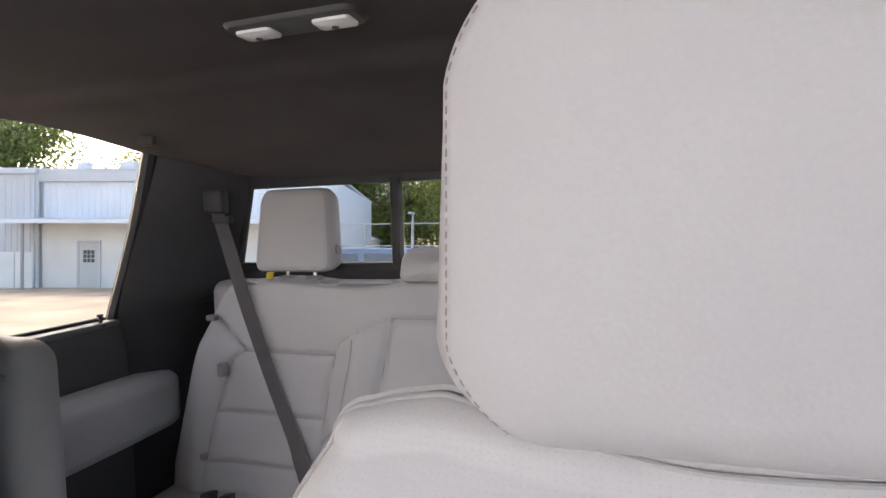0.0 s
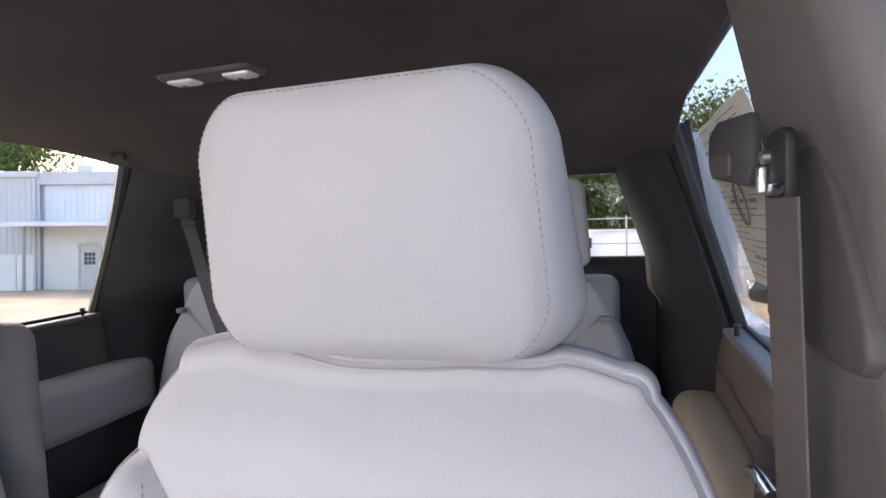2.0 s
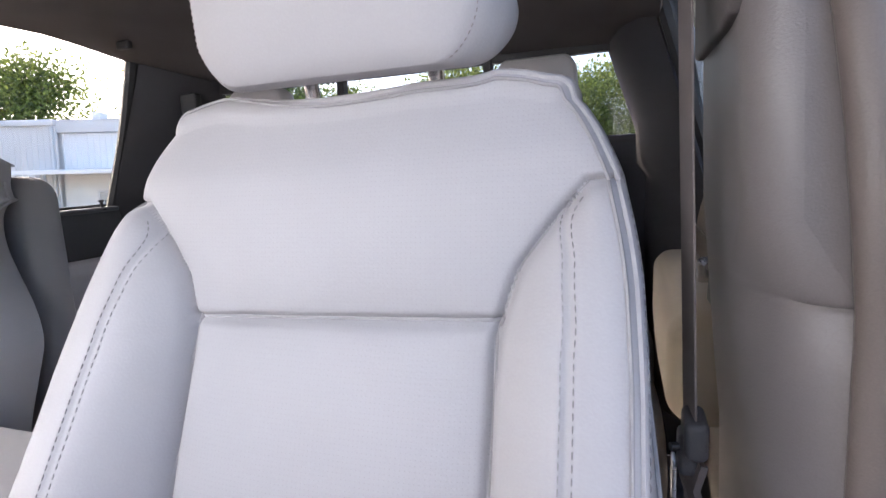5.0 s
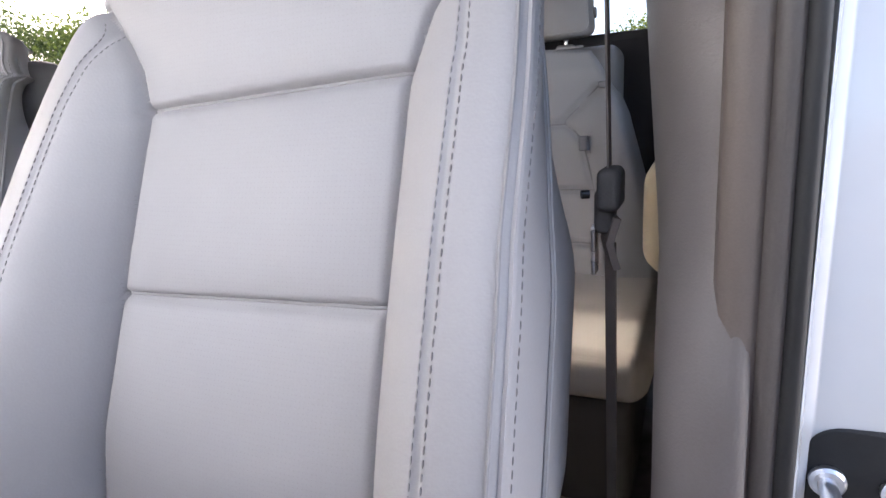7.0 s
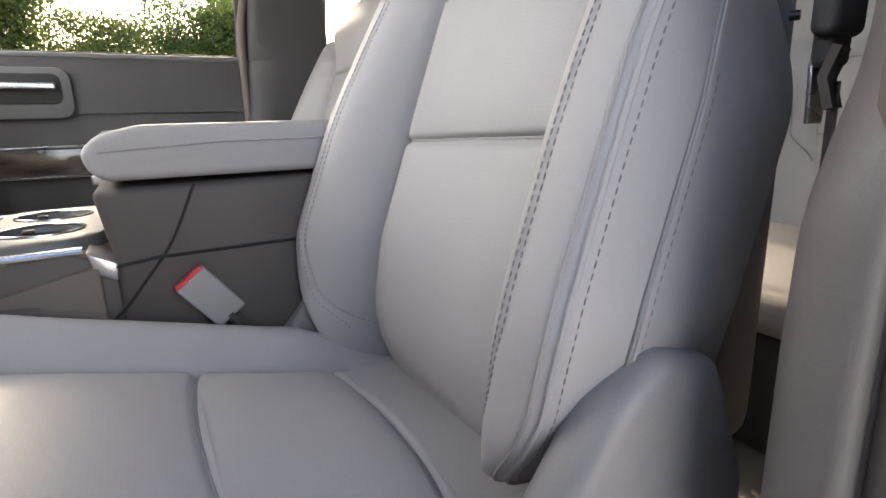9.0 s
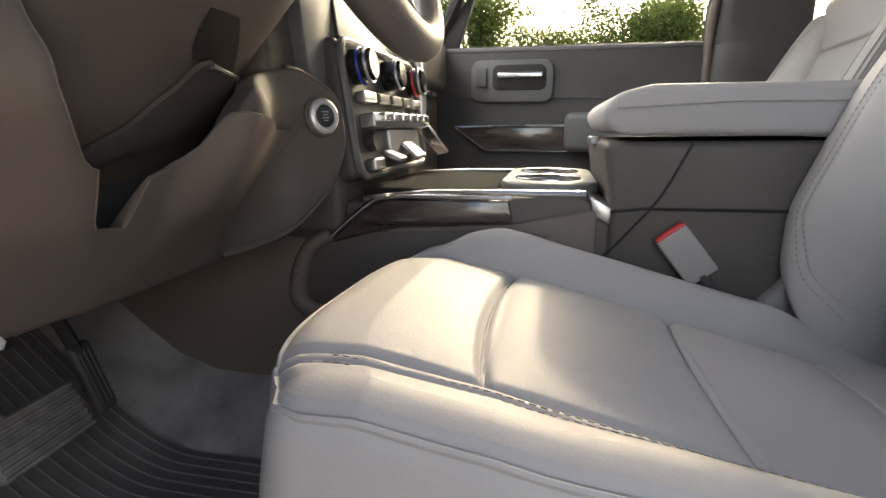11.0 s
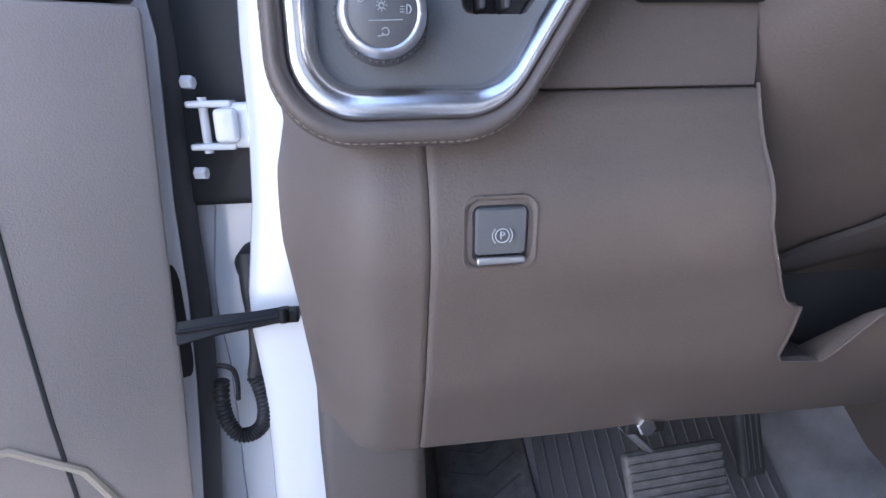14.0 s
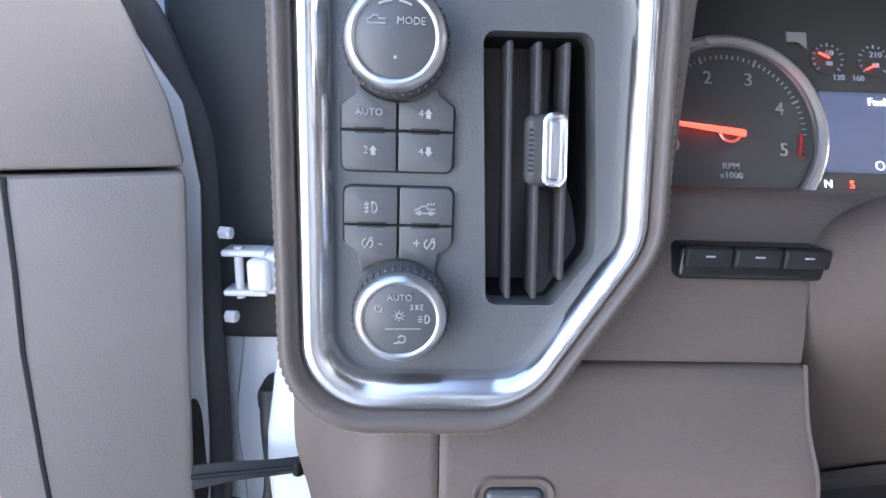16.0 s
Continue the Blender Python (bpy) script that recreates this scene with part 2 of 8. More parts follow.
def rbox(c, half, r=0.01, n=3, bulge=0.0, m=None):
    """A box with rounded edges about c; bulge puffs its faces out. m: a turn about c."""
    h = Vector(half)
    r = min(r, min(h) * 0.999)
    steps = [-1.0]
    verts, faces, seen = [], [], {}

    def axis(hh):
        q = []
        for i in range(n + 1):
            a = math.pi / 2 * i / n
            q.append(-hh + r * (1 - math.cos(a)) if False else -hh + r * (i / n))
        mid = [(-hh + r) + (2 * (hh - r)) * i / 4 for i in range(1, 4)] if bulge else []
        return q + mid + [-x for x in reversed(q)]
    ax = [axis(v) for v in h]
    for k in range(3):
        i, j = (k + 1) % 3, (k + 2) % 3
        for s in (-1, 1):
            idx = {}
            for a, u in enumerate(ax[i]):
                for b, v in enumerate(ax[j]):
                    p = Vector((0, 0, 0))
                    p[k], p[i], p[j] = s * h[k], u, v
                    core = Vector([max(-(h[t] - r), min(h[t] - r, p[t])) for t in range(3)])
                    d = p - core
                    q = core + d.normalized() * r if d.length > 1e-9 else p
                    if bulge:
                        w = 1.0
                        for t in (i, j):
                            w *= max(0.0, 1 - (p[t] / h[t]) ** 2)
                        q[k] += s * bulge * w
                    key = tuple(round(x, 6) for x in q)
                    if key not in seen:
                        seen[key] = len(verts)
                        verts.append(q)
                    idx[a, b] = seen[key]
            for a in range(len(ax[i]) - 1):
                for b in range(len(ax[j]) - 1):
                    f = [idx[a, b], idx[a + 1, b], idx[a + 1, b + 1], idx[a, b + 1]]
                    f = list(dict.fromkeys(f))
                    if len(f) > 2:
                        faces.append(f if s > 0 else f[::-1])
    t = Matrix.Translation(c) @ (m if m else Matrix())
    return mesh([t @ v for v in verts], faces)


def smooth_path(pts, per=6, closed=False):
    """A Catmull-Rom line through pts."""
    p = [Vector(q) for q in pts]
    n = len(p)
    out = []
    for i in range(n if closed else n - 1):
        a, b, c, d = (p[(i + k) % n] if closed else p[max(0, min(n - 1, i + k))] for k in (-1, 0, 1, 2))
        for s in range(per):
            t = s / per
            out.append(0.5 * ((2 * b) + (c - a) * t + (2 * a - 5 * b + 4 * c - d) * t * t + (3 * b - a - 3 * c + d) * t ** 3))
    if not closed:
        out.append(p[-1])
    return out


def tube(pts, r, n=8, closed=False, flat=1.0):
    """A round rod along pts; r a number or one for each point."""
    pts = [Vector(p) for p in pts]
    k = len(pts)
    rs = r if isinstance(r, (list, tuple)) else [r] * k
    verts, faces = [], []
    up = Vector((0.13, 0.21, 0.97))
    last = None
    for i, p in enumerate(pts):
        a = pts[(i - 1) % k] if closed or i else p
        b = pts[(i + 1) % k] if closed or i < k - 1 else p
        d = (b - a).normalized()
        x = last - d * last.dot(d) if last else d.cross(up)
        if x.length < 1e-5:
            x = d.orthogonal()
        x.normalize()
        last = x
        y = d.cross(x)
        for j in range(n):
            t = 2 * math.pi * j / n
            verts.append(p + (x * math.cos(t) + y * math.sin(t) * flat) * rs[i])
    for i in range(k if closed else k - 1):
        for j in range(n):
            a, b = i * n + j, i * n + (j + 1) % n
            c, d = ((i + 1) % k) * n + (j + 1) % n, ((i + 1) % k) * n + j
            faces.append((a, b, c, d))
    if not closed:
        faces += [tuple(reversed(range(n))), tuple(range((k - 1) * n, k * n))]
    return mesh(verts, faces)


def rod(a, b, r, n=16, r2=None, chamfer=0.0):
    a, b = Vector(a), Vector(b)
    if not chamfer:
        return tube([a, b], [r, r if r2 is None else r2], n)
    d = (b - a).normalized() * chamfer
    r2 = r if r2 is None else r2
    return tube([a, a + d, b - d, b], [r - chamfer, r, r2, r2 - chamfer], n)


def strip(pts, wide, thick):
    """A flat band along pts; wide: half-width vectors, one for each point or one for all."""
    pts = [Vector(p) for p in pts]
    wide = [Vector(w) for w in wide] if not isinstance(wide[0], (int, float)) else [Vector(wide)] * len(pts)
    verts, faces = [], []
    for i, p in enumerate(pts):
        d = pts[min(i + 1, len(pts) - 1)] - pts[max(i - 1, 0)]
        nrm = d.cross(wide[i]).normalized() * thick / 2
        verts += [p - wide[i] - nrm, p + wide[i] - nrm, p + wide[i] + nrm, p - wide[i] + nrm]
    for i in range(len(pts) - 1):
        for j in range(4):
            faces.append((4 * i + j, 4 * i + (j + 1) % 4, 4 * i + 4 + (j + 1) % 4, 4 * i + 4 + j))
    n = len(pts) * 4
    faces += [(3, 2, 1, 0), (n - 4, n - 3, n - 2, n - 1)]
    return mesh(verts, faces)


def slab(outline, axis, a, b, bevel=0.0, seg=2):
    """An outline (two coordinates a point, in the order of the axes left) drawn out from a to b along an axis."""
    def at(p, v):
        q = list(p)
        q.insert("xyz".index(axis), v)
        return q
    n = len(outline)
    bm = mesh([at(p, a) for p in outline] + [at(p, b) for p in outline],
              [tuple(range(n)), tuple(range(2 * n - 1, n - 1, -1))] + [(i, i + n, (i + 1) % n + n, (i + 1) % n) for i in range(n)])
    bmesh.ops.recalc_face_normals(bm, faces=bm.faces)
    if bevel:
        bmesh.ops.bevel(bm, geom=list(bm.edges), offset=bevel, segments=seg, affect="EDGES", profile=0.5, clamp_overlap=True)
    return bm


def sheet(grid, thick=0.0, flip=False):
    """A surface through a grid of points; thick draws it back along its normals."""
    nu, nv = len(grid), len(grid[0])
    faces = []
    for i in range(nu - 1):
        for j in range(nv - 1):
            f = (i * nv + j, (i + 1) * nv + j, (i + 1) * nv + j + 1, i * nv + j + 1)
            faces.append(f[::-1] if flip else f)
    bm = mesh([p for row in grid for p in row], faces)
    if thick:
        bmesh.ops.recalc_face_normals(bm, faces=bm.faces)
        bmesh.ops.solidify(bm, geom=list(bm.faces), thickness=thick)
    return bm


def rounded(w, h, r, n=8, corners=None):
    """A rounded rectangle of half-width w and half-height h; corners: a radius each, from the upper right anticlockwise."""
    rs = corners or (r, r, r, r)
    out = []
    for k, (sx, sy) in enumerate(((1, 1), (-1, 1), (-1, -1), (1, -1))):
        rr = rs[k]
        for i in range(n + 1):
            t = math.pi / 2 * (k + i / n)
            out.append((sx * (w - rr) + rr * math.cos(t), sy * (h - rr) + rr * math.sin(t)))
    return out


def pad(outline, prof, place, dome=0.0):
    """A cushion: the outline drawn in by prof's (inset, depth) from the front rim to the back; the front is closed with a dome.
    place maps (a, b, depth) into the world."""
    ca = sum(p[0] for p in outline) / len(outline)
    cb = sum(p[1] for p in outline) / len(outline)
    wa = max(abs(p[0] - ca) for p in outline)
    wb = max(abs(p[1] - cb) for p in outline)
    n = len(outline)
    rings = []
    ins0, dep0 = prof[0]
    for f in (0.15, 0.35, 0.55, 0.72, 0.86, 0.95):
        d = dep0 - dome * (1 - f ** 2.6)
        rings.append([(ca + (p[0] - ca) * f * (1 - ins0 / wa), cb + (p[1] - cb) * f * (1 - ins0 / wb), d) for p in outline])
    for ins, dep in prof:
        rings.append([(ca + (p[0] - ca) * (1 - ins / wa), cb + (p[1] - cb) * (1 - ins / wb), dep) for p in outline])
    verts = [place(*q) for ring in rings for q in ring]
    faces = []
    for i in range(len(rings) - 1):
        for j in range(n):
            faces.append((i * n + j, i * n + (j + 1) % n, (i + 1) * n + (j + 1) % n, (i + 1) * n + j))
    faces += [tuple(reversed(range(n))), tuple(range((len(rings) - 1) * n, len(rings) * n))]
    bm = mesh(verts, faces)
    bmesh.ops.recalc_face_normals(bm, faces=bm.faces)
    return bm


def stitches(path, step=0.006, length=0.0042, r=0.0007, lift=(0, 0, 0)):
    """A row of short threads along a line."""
    path = [Vector(p) + Vector(lift) for p in path]
    run = [0.0]
    for a, b in zip(path, path[1:]):
        run.append(run[-1] + (b - a).length)

    def at(s):
        for i in range(len(run) - 1):
            if s <= run[i + 1] or i == len(run) - 2:
                f = (s - run[i]) / max(1e-9, run[i + 1] - run[i])
                return path[i].lerp(path[i + 1], f)
    bms, s = [], 0.0
    verts, faces = [], []
    while s + length < run[-1]:
        a, b = at(s), at(s + length)
        d = (b - a).normalized()
        x = d.orthogonal().normalized()
        y = d.cross(x)
        o = len(verts)
        for p, k in ((a, 0.4), (a + d * length * 0.25, 1), (b - d * length * 0.25, 1), (b, 0.4)):
            verts += [p + (x * math.cos(t) + y * math.sin(t)) * r * k for t in (0.0, 1.571, 3.142, 4.712)]
        for i in range(3):
            for j in range(4):
                faces.append((o + i * 4 + j, o + i * 4 + (j + 1) % 4, o + i * 4 + 4 + (j + 1) % 4, o + i * 4 + 4 + j))
        s += step
    return mesh(verts, faces)


def ease_table(x, xs, ys, h=0.035):
    """Like lerp_table, its corners rounded."""
    return sum(lerp_table(x + h * k, xs, ys) * w for k, w in ((-1, 0.1), (-0.5, 0.22), (0, 0.36), (0.5, 0.22), (1, 0.1)))


def fillet(pts, n=8):
    """A closed outline of (a, b, radius), its corners rounded."""
    out = []
    k = len(pts)
    for i in range(k):
        p = Vector(pts[i][:2])
        u = (Vector(pts[i - 1][:2]) - p).normalized()
        v = (Vector(pts[(i + 1) % k][:2]) - p).normalized()
        half = u.angle(v) / 2
        c = p + (u + v).normalized() * (pts[i][2] / math.sin(half))
        a, b = p + u * (pts[i][2] / math.tan(half)) - c, p + v * (pts[i][2] / math.tan(half)) - c
        turn = a.angle(b)
        for j in range(n + 1):
            t = j / n
            q = (a * math.sin((1 - t) * turn) + b * math.sin(t * turn)) / math.sin(turn)
            out.append((c.x + q.x, c.y + q.y))
    return out


def bump_between(x, a, b):
    t = max(0.0, min(1.0, (x - a) / (b - a)))
    return t * t * (3 - 2 * t)


def lerp_table(x, xs, ys):
    return float(np.interp(x, xs, ys))


def words(text, size, m, material, parent, name="lettering", depth=0.0004, align="CENTER"):
    """Raised lettering as a mesh part; m places it, its face towards +z of m."""
    cu = bpy.data.curves.new("tmp", "FONT")
    cu.body, cu.size, cu.align_x, cu.align_y, cu.extrude = text, size, align, "CENTER", depth
    cu.resolution_u = 2
    tmp = bpy.data.objects.new("tmp", cu)
    me = bpy.data.meshes.new_from_object(tmp)
    bm = bmesh.new()
    bm.from_mesh(me)
    bpy.data.objects.remove(tmp)
    bpy.data.meshes.remove(me)
    return part(name, moved(bm, m), material, parent, flat=True)

# ---- cab shell ----
BELT, TOP = 1.555, 2.015


def side_x(z):
    return 0.82 - max(0.0, z - BELT) * 0.28


# floor with toe board and tunnel
fl = []
for i in range(25):
    x = -0.80 + 1.6 * i / 24
    col = []
    for j in range(41):
        y = -1.0 + 2.5 * j / 40
        z = 0.855 + 0.30 * bump_between(y, 0.98, 1.45) + 0.16 * math.exp(-(x / 0.23) ** 6)
        z += 0.004 * math.sin(x * 40 + y * 31) * math.sin(y * 23)
        col.append((x, y, z))
    fl.append(col)
structure("floor", sheet(fl, 0.03), CARPET, "dark carpeted cab floor with a raised tunnel")

# headliner, a step and a fall towards the rear glass
hl = []
for i in range(41):
    x = -0.705 + 1.41 * i / 40
    col = []
    for j in range(73):
        y = -0.985 + 1.785 * j / 72
        rim_ = max(0.0, x / 0.705) ** 5
        z = 2.024 - 0.006 * rim_ - 0.014 * max(0.0, -x / 0.705) ** 5
        z -= 0.012 * (1 - rim_) * bump_between(y, -0.40, -0.46) + 0.095 * (1 - 0.5 * rim_) * bump_between(y, -0.50, -1.00) + 0.02 * bump_between(y, 0.55, 0.80)
        if abs(x) > 0.64:
            z -= (0.004 if x > 0 else 0.016) * ((abs(x) - 0.64) / 0.065) ** 2
        col.append((x, y, z))
    hl.append(col)
structure("ceiling", sheet(hl, 0.012), HEADLINER, "dark cloth headliner of the cab")

# roof skin
rf = []
for i in range(25):
    x = -0.735 + 1.47 * i / 24
    rf.append([(x, -1.04 + 1.9 * j / 24, 2.075 - 0.055 * abs(x / 0.8) ** 4 - 0.05 * bump_between(abs(-0.09 - (-1.04 + 1.9 * j / 24)), 0.75, 0.95)) for j in range(25)])
structure("roof", sheet(rf, 0.012), WHITE_PAINT, "white painted cab roof")

# rear wall with a three-part sliding window
RW = -0.985
wall = merge(
    rbox((0, RW - 0.02, 1.27), (0.80, 0.022, 0.405), 0.01),
    rbox((0, RW - 0.02, 1.960), (0.74, 0.022, 0.066), 0.01),
    slab([(0.565, 1.895), (0.74, 2.0), (0.80, 1.66), (0.625, 1.68)], "y", RW - 0.04, RW, 0.004),
    slab([(-0.600, 1.895), (-0.76, 2.0), (-0.82, 1.66), (-0.668, 1.68)], "y", RW - 0.04, RW, 0.004))
structure("wall_rear", wall, CORNER, "dark trimmed rear cab wall round the back window")
window_1 = tagged(thing("window_1", (0, RW, 1.68), "sliding rear cab window in a black frame", "window"), kind="structure")
bar = 0.011
part("window_frame", merge(
    rbox((-0.02, RW - 0.012, 1.896), (0.60, 0.014, bar), 0.004), rbox((-0.04, RW - 0.012, 1.676), (0.645, 0.014, bar), 0.004),
    rbox((0.128, RW - 0.006, 1.786), (bar, 0.016, 0.11), 0.004), rbox((-0.30, RW - 0.006, 1.786), (bar, 0.016, 0.11), 0.004),
    tube([(0.555, RW - 0.01, 1.892), (0.60, RW - 0.01, 1.68)], 0.012, 8), tube([(-0.605, RW - 0.01, 1.892), (-0.675, RW - 0.01, 1.68)], 0.012, 8)), BLACK, window_1)
for out in ([(0.14, 1.685), (0.595, 1.685), (0.555, 1.888), (0.14, 1.888)], [(-0.29, 1.685), (0.116, 1.685), (0.116, 1.888), (-0.29, 1.888)], [(-0.67, 1.685), (-0.312, 1.685), (-0.312, 1.888), (-0.605, 1.888)]):
    pane = part("pane", slab(out, "y", RW - 0.024, RW - 0.020), PRIVACY, window_1)
    pane.visible_shadow = False

# rear corner trims between the side and back windows
for sgn in (-1, 1):
    g = []
    for i in range(13):
        t = i / 12
        col = []
        for j in range(31):
            z = 1.05 + 0.95 * j / 30
            xa, ya = side_x(z) - 0.02, -0.775 - 0.05 * bump_between(z, BELT, TOP)
            xb, yb = 0.605 - 0.05 * bump_between(z, 1.68, 1.9) if sgn > 0 else 0.668 - 0.06 * bump_between(z, 1.68, 1.9), RW + 0.004
            if z < 1.60:
                xb = 0.69
            bulge = 0.030 * math.sin(t * math.pi)
            col.append((sgn * (xa + (xb - xa) * t - bulge * 0.6), ya + (yb - ya) * t + bulge * 0.5, z))
        g.append(col)
    structure("trim", sheet(g, 0.01), CORNER, "dark moulded corner trim beside the back window", 60)

# roof rails over the doors
for sgn in (-1, 1):
    rail = [(sgn * (0.690 + 0.003 * math.sin(i)), -0.98 + 1.70 * i / 20, 2.028 - 0.02 * bump_between(i, 15, 20)) for i in range(21)]
    structure("trim", tube(rail, 0.024, 10), HEADLINER, "dark cloth-covered roof rail above the door")
    # weather seal of the openings
    structure("trim", tube([(sgn * 0.722, -0.83 + 1.5 * i / 20, 2.014) for i in range(21)], 0.010, 8), BLACK, "black rubber door seal along the roof rail")

# body sills, side skins behind and below the doors
for sgn in (-1, 1):
    structure("wall_side", merge(rbox((sgn * 0.90, 0.05, 0.80), (0.10, 1.05, 0.06), 0.02), rbox((sgn * 0.91, -0.93, 1.13), (0.05, 0.12, 0.36), 0.02), rbox((sgn * 0.80, -1.02, 1.72), (0.06, 0.03, 0.25), 0.02)),
              WHITE_PAINT, "white painted rocker panel and cab corner")

# windscreen, pillars, cowl
glass_front = part("pane", sheet([[(-0.70 + 1.4 * i / 10, 0.78 + 0.52 * j / 8 - 0.10 * ((i - 5) / 5) ** 2, 1.975 - 0.36 * j / 8) for j in range(9)] for i in range(11)], 0.004), GLASS)
glass_front.name = "window_2"
tagged(glass_front, "clear curved windscreen glass", "window", "", "structure")
glass_front.visible_shadow = False
for sgn in (-1, 1):
    structure("trim", tube(smooth_path([(sgn * 0.70, 0.66, 1.975), (sgn * 0.76, 0.90, 1.80), (sgn * 0.82, 1.12, 1.60), (sgn * 0.84, 1.20, 1.52)], 5), 0.032, 10), BROWN_DARK, "dark trimmed windscreen pillar")
structure("trim", rbox((0, 0.80, 1.985), (0.70, 0.06, 0.022), 0.015), HEADLINER, "dark windscreen header trim")
structure("wall_front", rbox((0, 1.46, 1.25), (0.86, 0.02, 0.42), 0.01), CARPET, "dark carpeted bulkhead under the dashboard")
bonnet = [[(-0.90 + 1.8 * i / 12, 1.35 + 1.3 * j / 8, 1.56 - 0.10 * (j / 8) ** 2 - 0.05 * abs((i - 6) / 6) ** 3) for j in range(9)] for i in range(13)]
structure("bonnet", sheet(bonnet, 0.01), WHITE_PAINT, "white painted bonnet of the pickup")

# ---- B pillars ----
for sgn in (-1, 1):
    secs = []
    zs = [0.86, 1.0, 1.15] + [1.25 + 0.01 * i for i in range(26)] + [1.549, 1.553, 1.556, 1.560, 1.60, 1.70, 1.80, 1.90, 1.97]
    for z in zs:
        inn = lerp_table(z, (0.86, 1.30, 1.40, 1.46, 1.63, 1.80, 1.97), (0.732, 0.730, 0.728, 0.722, 0.708, 0.708, 0.670))
        outx = lerp_table(z, (0.86, 1.30, 1.46, 1.63, 1.97), (0.778, 0.777, 0.776, 0.772, 0.734))
        front = lerp_table(z, (0.86, 1.27, 1.34, 1.38, 1.42, 1.46, 1.556, 1.75, 1.97), (0.130, 0.126, 0.121, 0.112, 0.102, 0.096, 0.090, 0.078, 0.03)) - (0.004 if z in (1.553,) else 0)
        back = -0.13
        r = 0.026
        ring = []
        for k, (cx, cy) in enumerate(((inn + r, front - r), (inn + r, back + r), (outx - 0.008, back + 0.008), (outx - 0.008, front - 0.008))):
            rr = ry = r if k < 2 else 0.008
            if k == 0 and z < 1.6:
                rr, ry = 0.034 + 0.012 * bump_between(z, 1.30, 1.46), 0.034 + 0.066 * bump_between(z, 1.31, 1.46) * bump_between(z, 1.62, 1.56)
                cx, cy = inn + rr, front - ry
            a0 = (90, 180, 270, 0)[k]
            for i in range(9):
                t = radians(a0 + 90 * i / 8)
                ring.append((cx + rr * math.cos(t), cy + ry * math.sin(t), z))
        secs.append([(sgn * p[0], p[1], p[2]) for p in ring + ring[:1]])
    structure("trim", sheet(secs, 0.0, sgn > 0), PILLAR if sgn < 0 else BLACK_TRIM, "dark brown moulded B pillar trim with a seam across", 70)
    seal = [(sgn * lerp_table(z, (0.86, 1.3, 1.55, 1.97), (0.786, 0.785, 0.783, 0.745)), 0.106 - 0.07 * bump_between(z, 1.6, 1.97), z) for z in [0.86 + 1.11 * i / 24 for i in range(25)]]
    structure("trim", tube(seal, 0.0068, 10), BROWN_DARK, "dark rubber door opening seal on the B pillar")
    structure("trim", tube([Vector(p) + Vector((sgn * 0.0105, 0.001, 0)) for p in seal], 0.0052, 10), BLACK, "second black rubber seal on the B pillar")
    structure("trim", tube([Vector(p) + Vector((-sgn * 0.0150, -0.004, 0)) for p in seal], 0.0115, 10), BROWN, "brown trim edge beside the seal")
    jamb = [(sgn * 0.796, 0.0), (sgn * 0.802, 0.100), (sgn * 0.805, 0.090), (sgn * 0.811, 0.060), (sgn * 0.819, 0.044), (sgn * 0.92, 0.034), (sgn * 0.985, 0.01), (sgn * 0.99, -0.09), (sgn * 0.83, -0.09)]
    structure("wall_jamb", slab(jamb, "z", 0.80, 1.60, 0.006), WHITE_PAINT, "white painted door jamb of the B pillar")
    structure("wall_jamb", slab([(sgn * 0.735, 1.98), (sgn * 0.828, 1.60), (sgn * 0.90, 1.60), (sgn * 0.77, 2.0)], "y", -0.09, 0.03, 0.004), WHITE_PAINT, "white painted upper door jamb")

structure("trim", slab([(-0.125, 1.915), (-0.060, 1.868), (-0.004, 1.831), (0.022, 1.795), (0.044, 1.762), (0.058, 1.737), (0.063, 1.722), (0.056, 1.712), (0.030, 1.709), (-0.0225, 1.710), (-0.110, 1.712)], "x", -0.716, -0.7015, 0.0035, 3), BROWN_DARK, "dark brown cover round the belt guide on the B pillar")

striker = thing("door_striker", (-0.90, 0.13, 1.10), "steel door striker loop on a black base plate", "striker")
SY = 0.042
SP = Vector((-0.8465, SY, 1.2625))
part("base_plate", slab([(SP.x + a, SP.z + b) for a, b in rounded(0.032, 0.034, 0.022, 7)], "y", SY - 0.006, SY + 0.004, 0.0014), BLACK, striker)
part("loop", tube(smooth_path([SP + Vector((0.018, 0.003, 0.0)), SP + Vector((0.018, 0.033, -0.003)), SP + Vector((0.010, 0.041, -0.004)), SP + Vector((-0.010, 0.041, -0.004)), SP + Vector((-0.018, 0.033, -0.003)), SP + Vector((-0.018, 0.003, 0.0))], 5), 0.0055, 12), CHROME, striker)
for dx in (-0.018, 0.018):
    part("collar", rod(SP + Vector((dx, 0.003, 0.0)), SP + Vector((dx, 0.010, 0.0)), 0.0100, 18, chamfer=0.0018), CHROME, striker)
label_plate = thing("jamb_sticker", (-0.90, 0.125, 1.12), "small printed data sticker on the white jamb", "sticker")
part("sheet", rbox((-0.895, 0.0365, 1.165), (0.040, 0.0006, 0.030), 0.0005, 1), PAPER, label_plate)
for i in range(6):
    part("print_line", rbox((-0.897, 0.0375, 1.185 - 0.008 * i), (0.026 - 0.004 * (i % 3), 0.0004, 0.0016), 0.0003, 1), INK, label_plate)


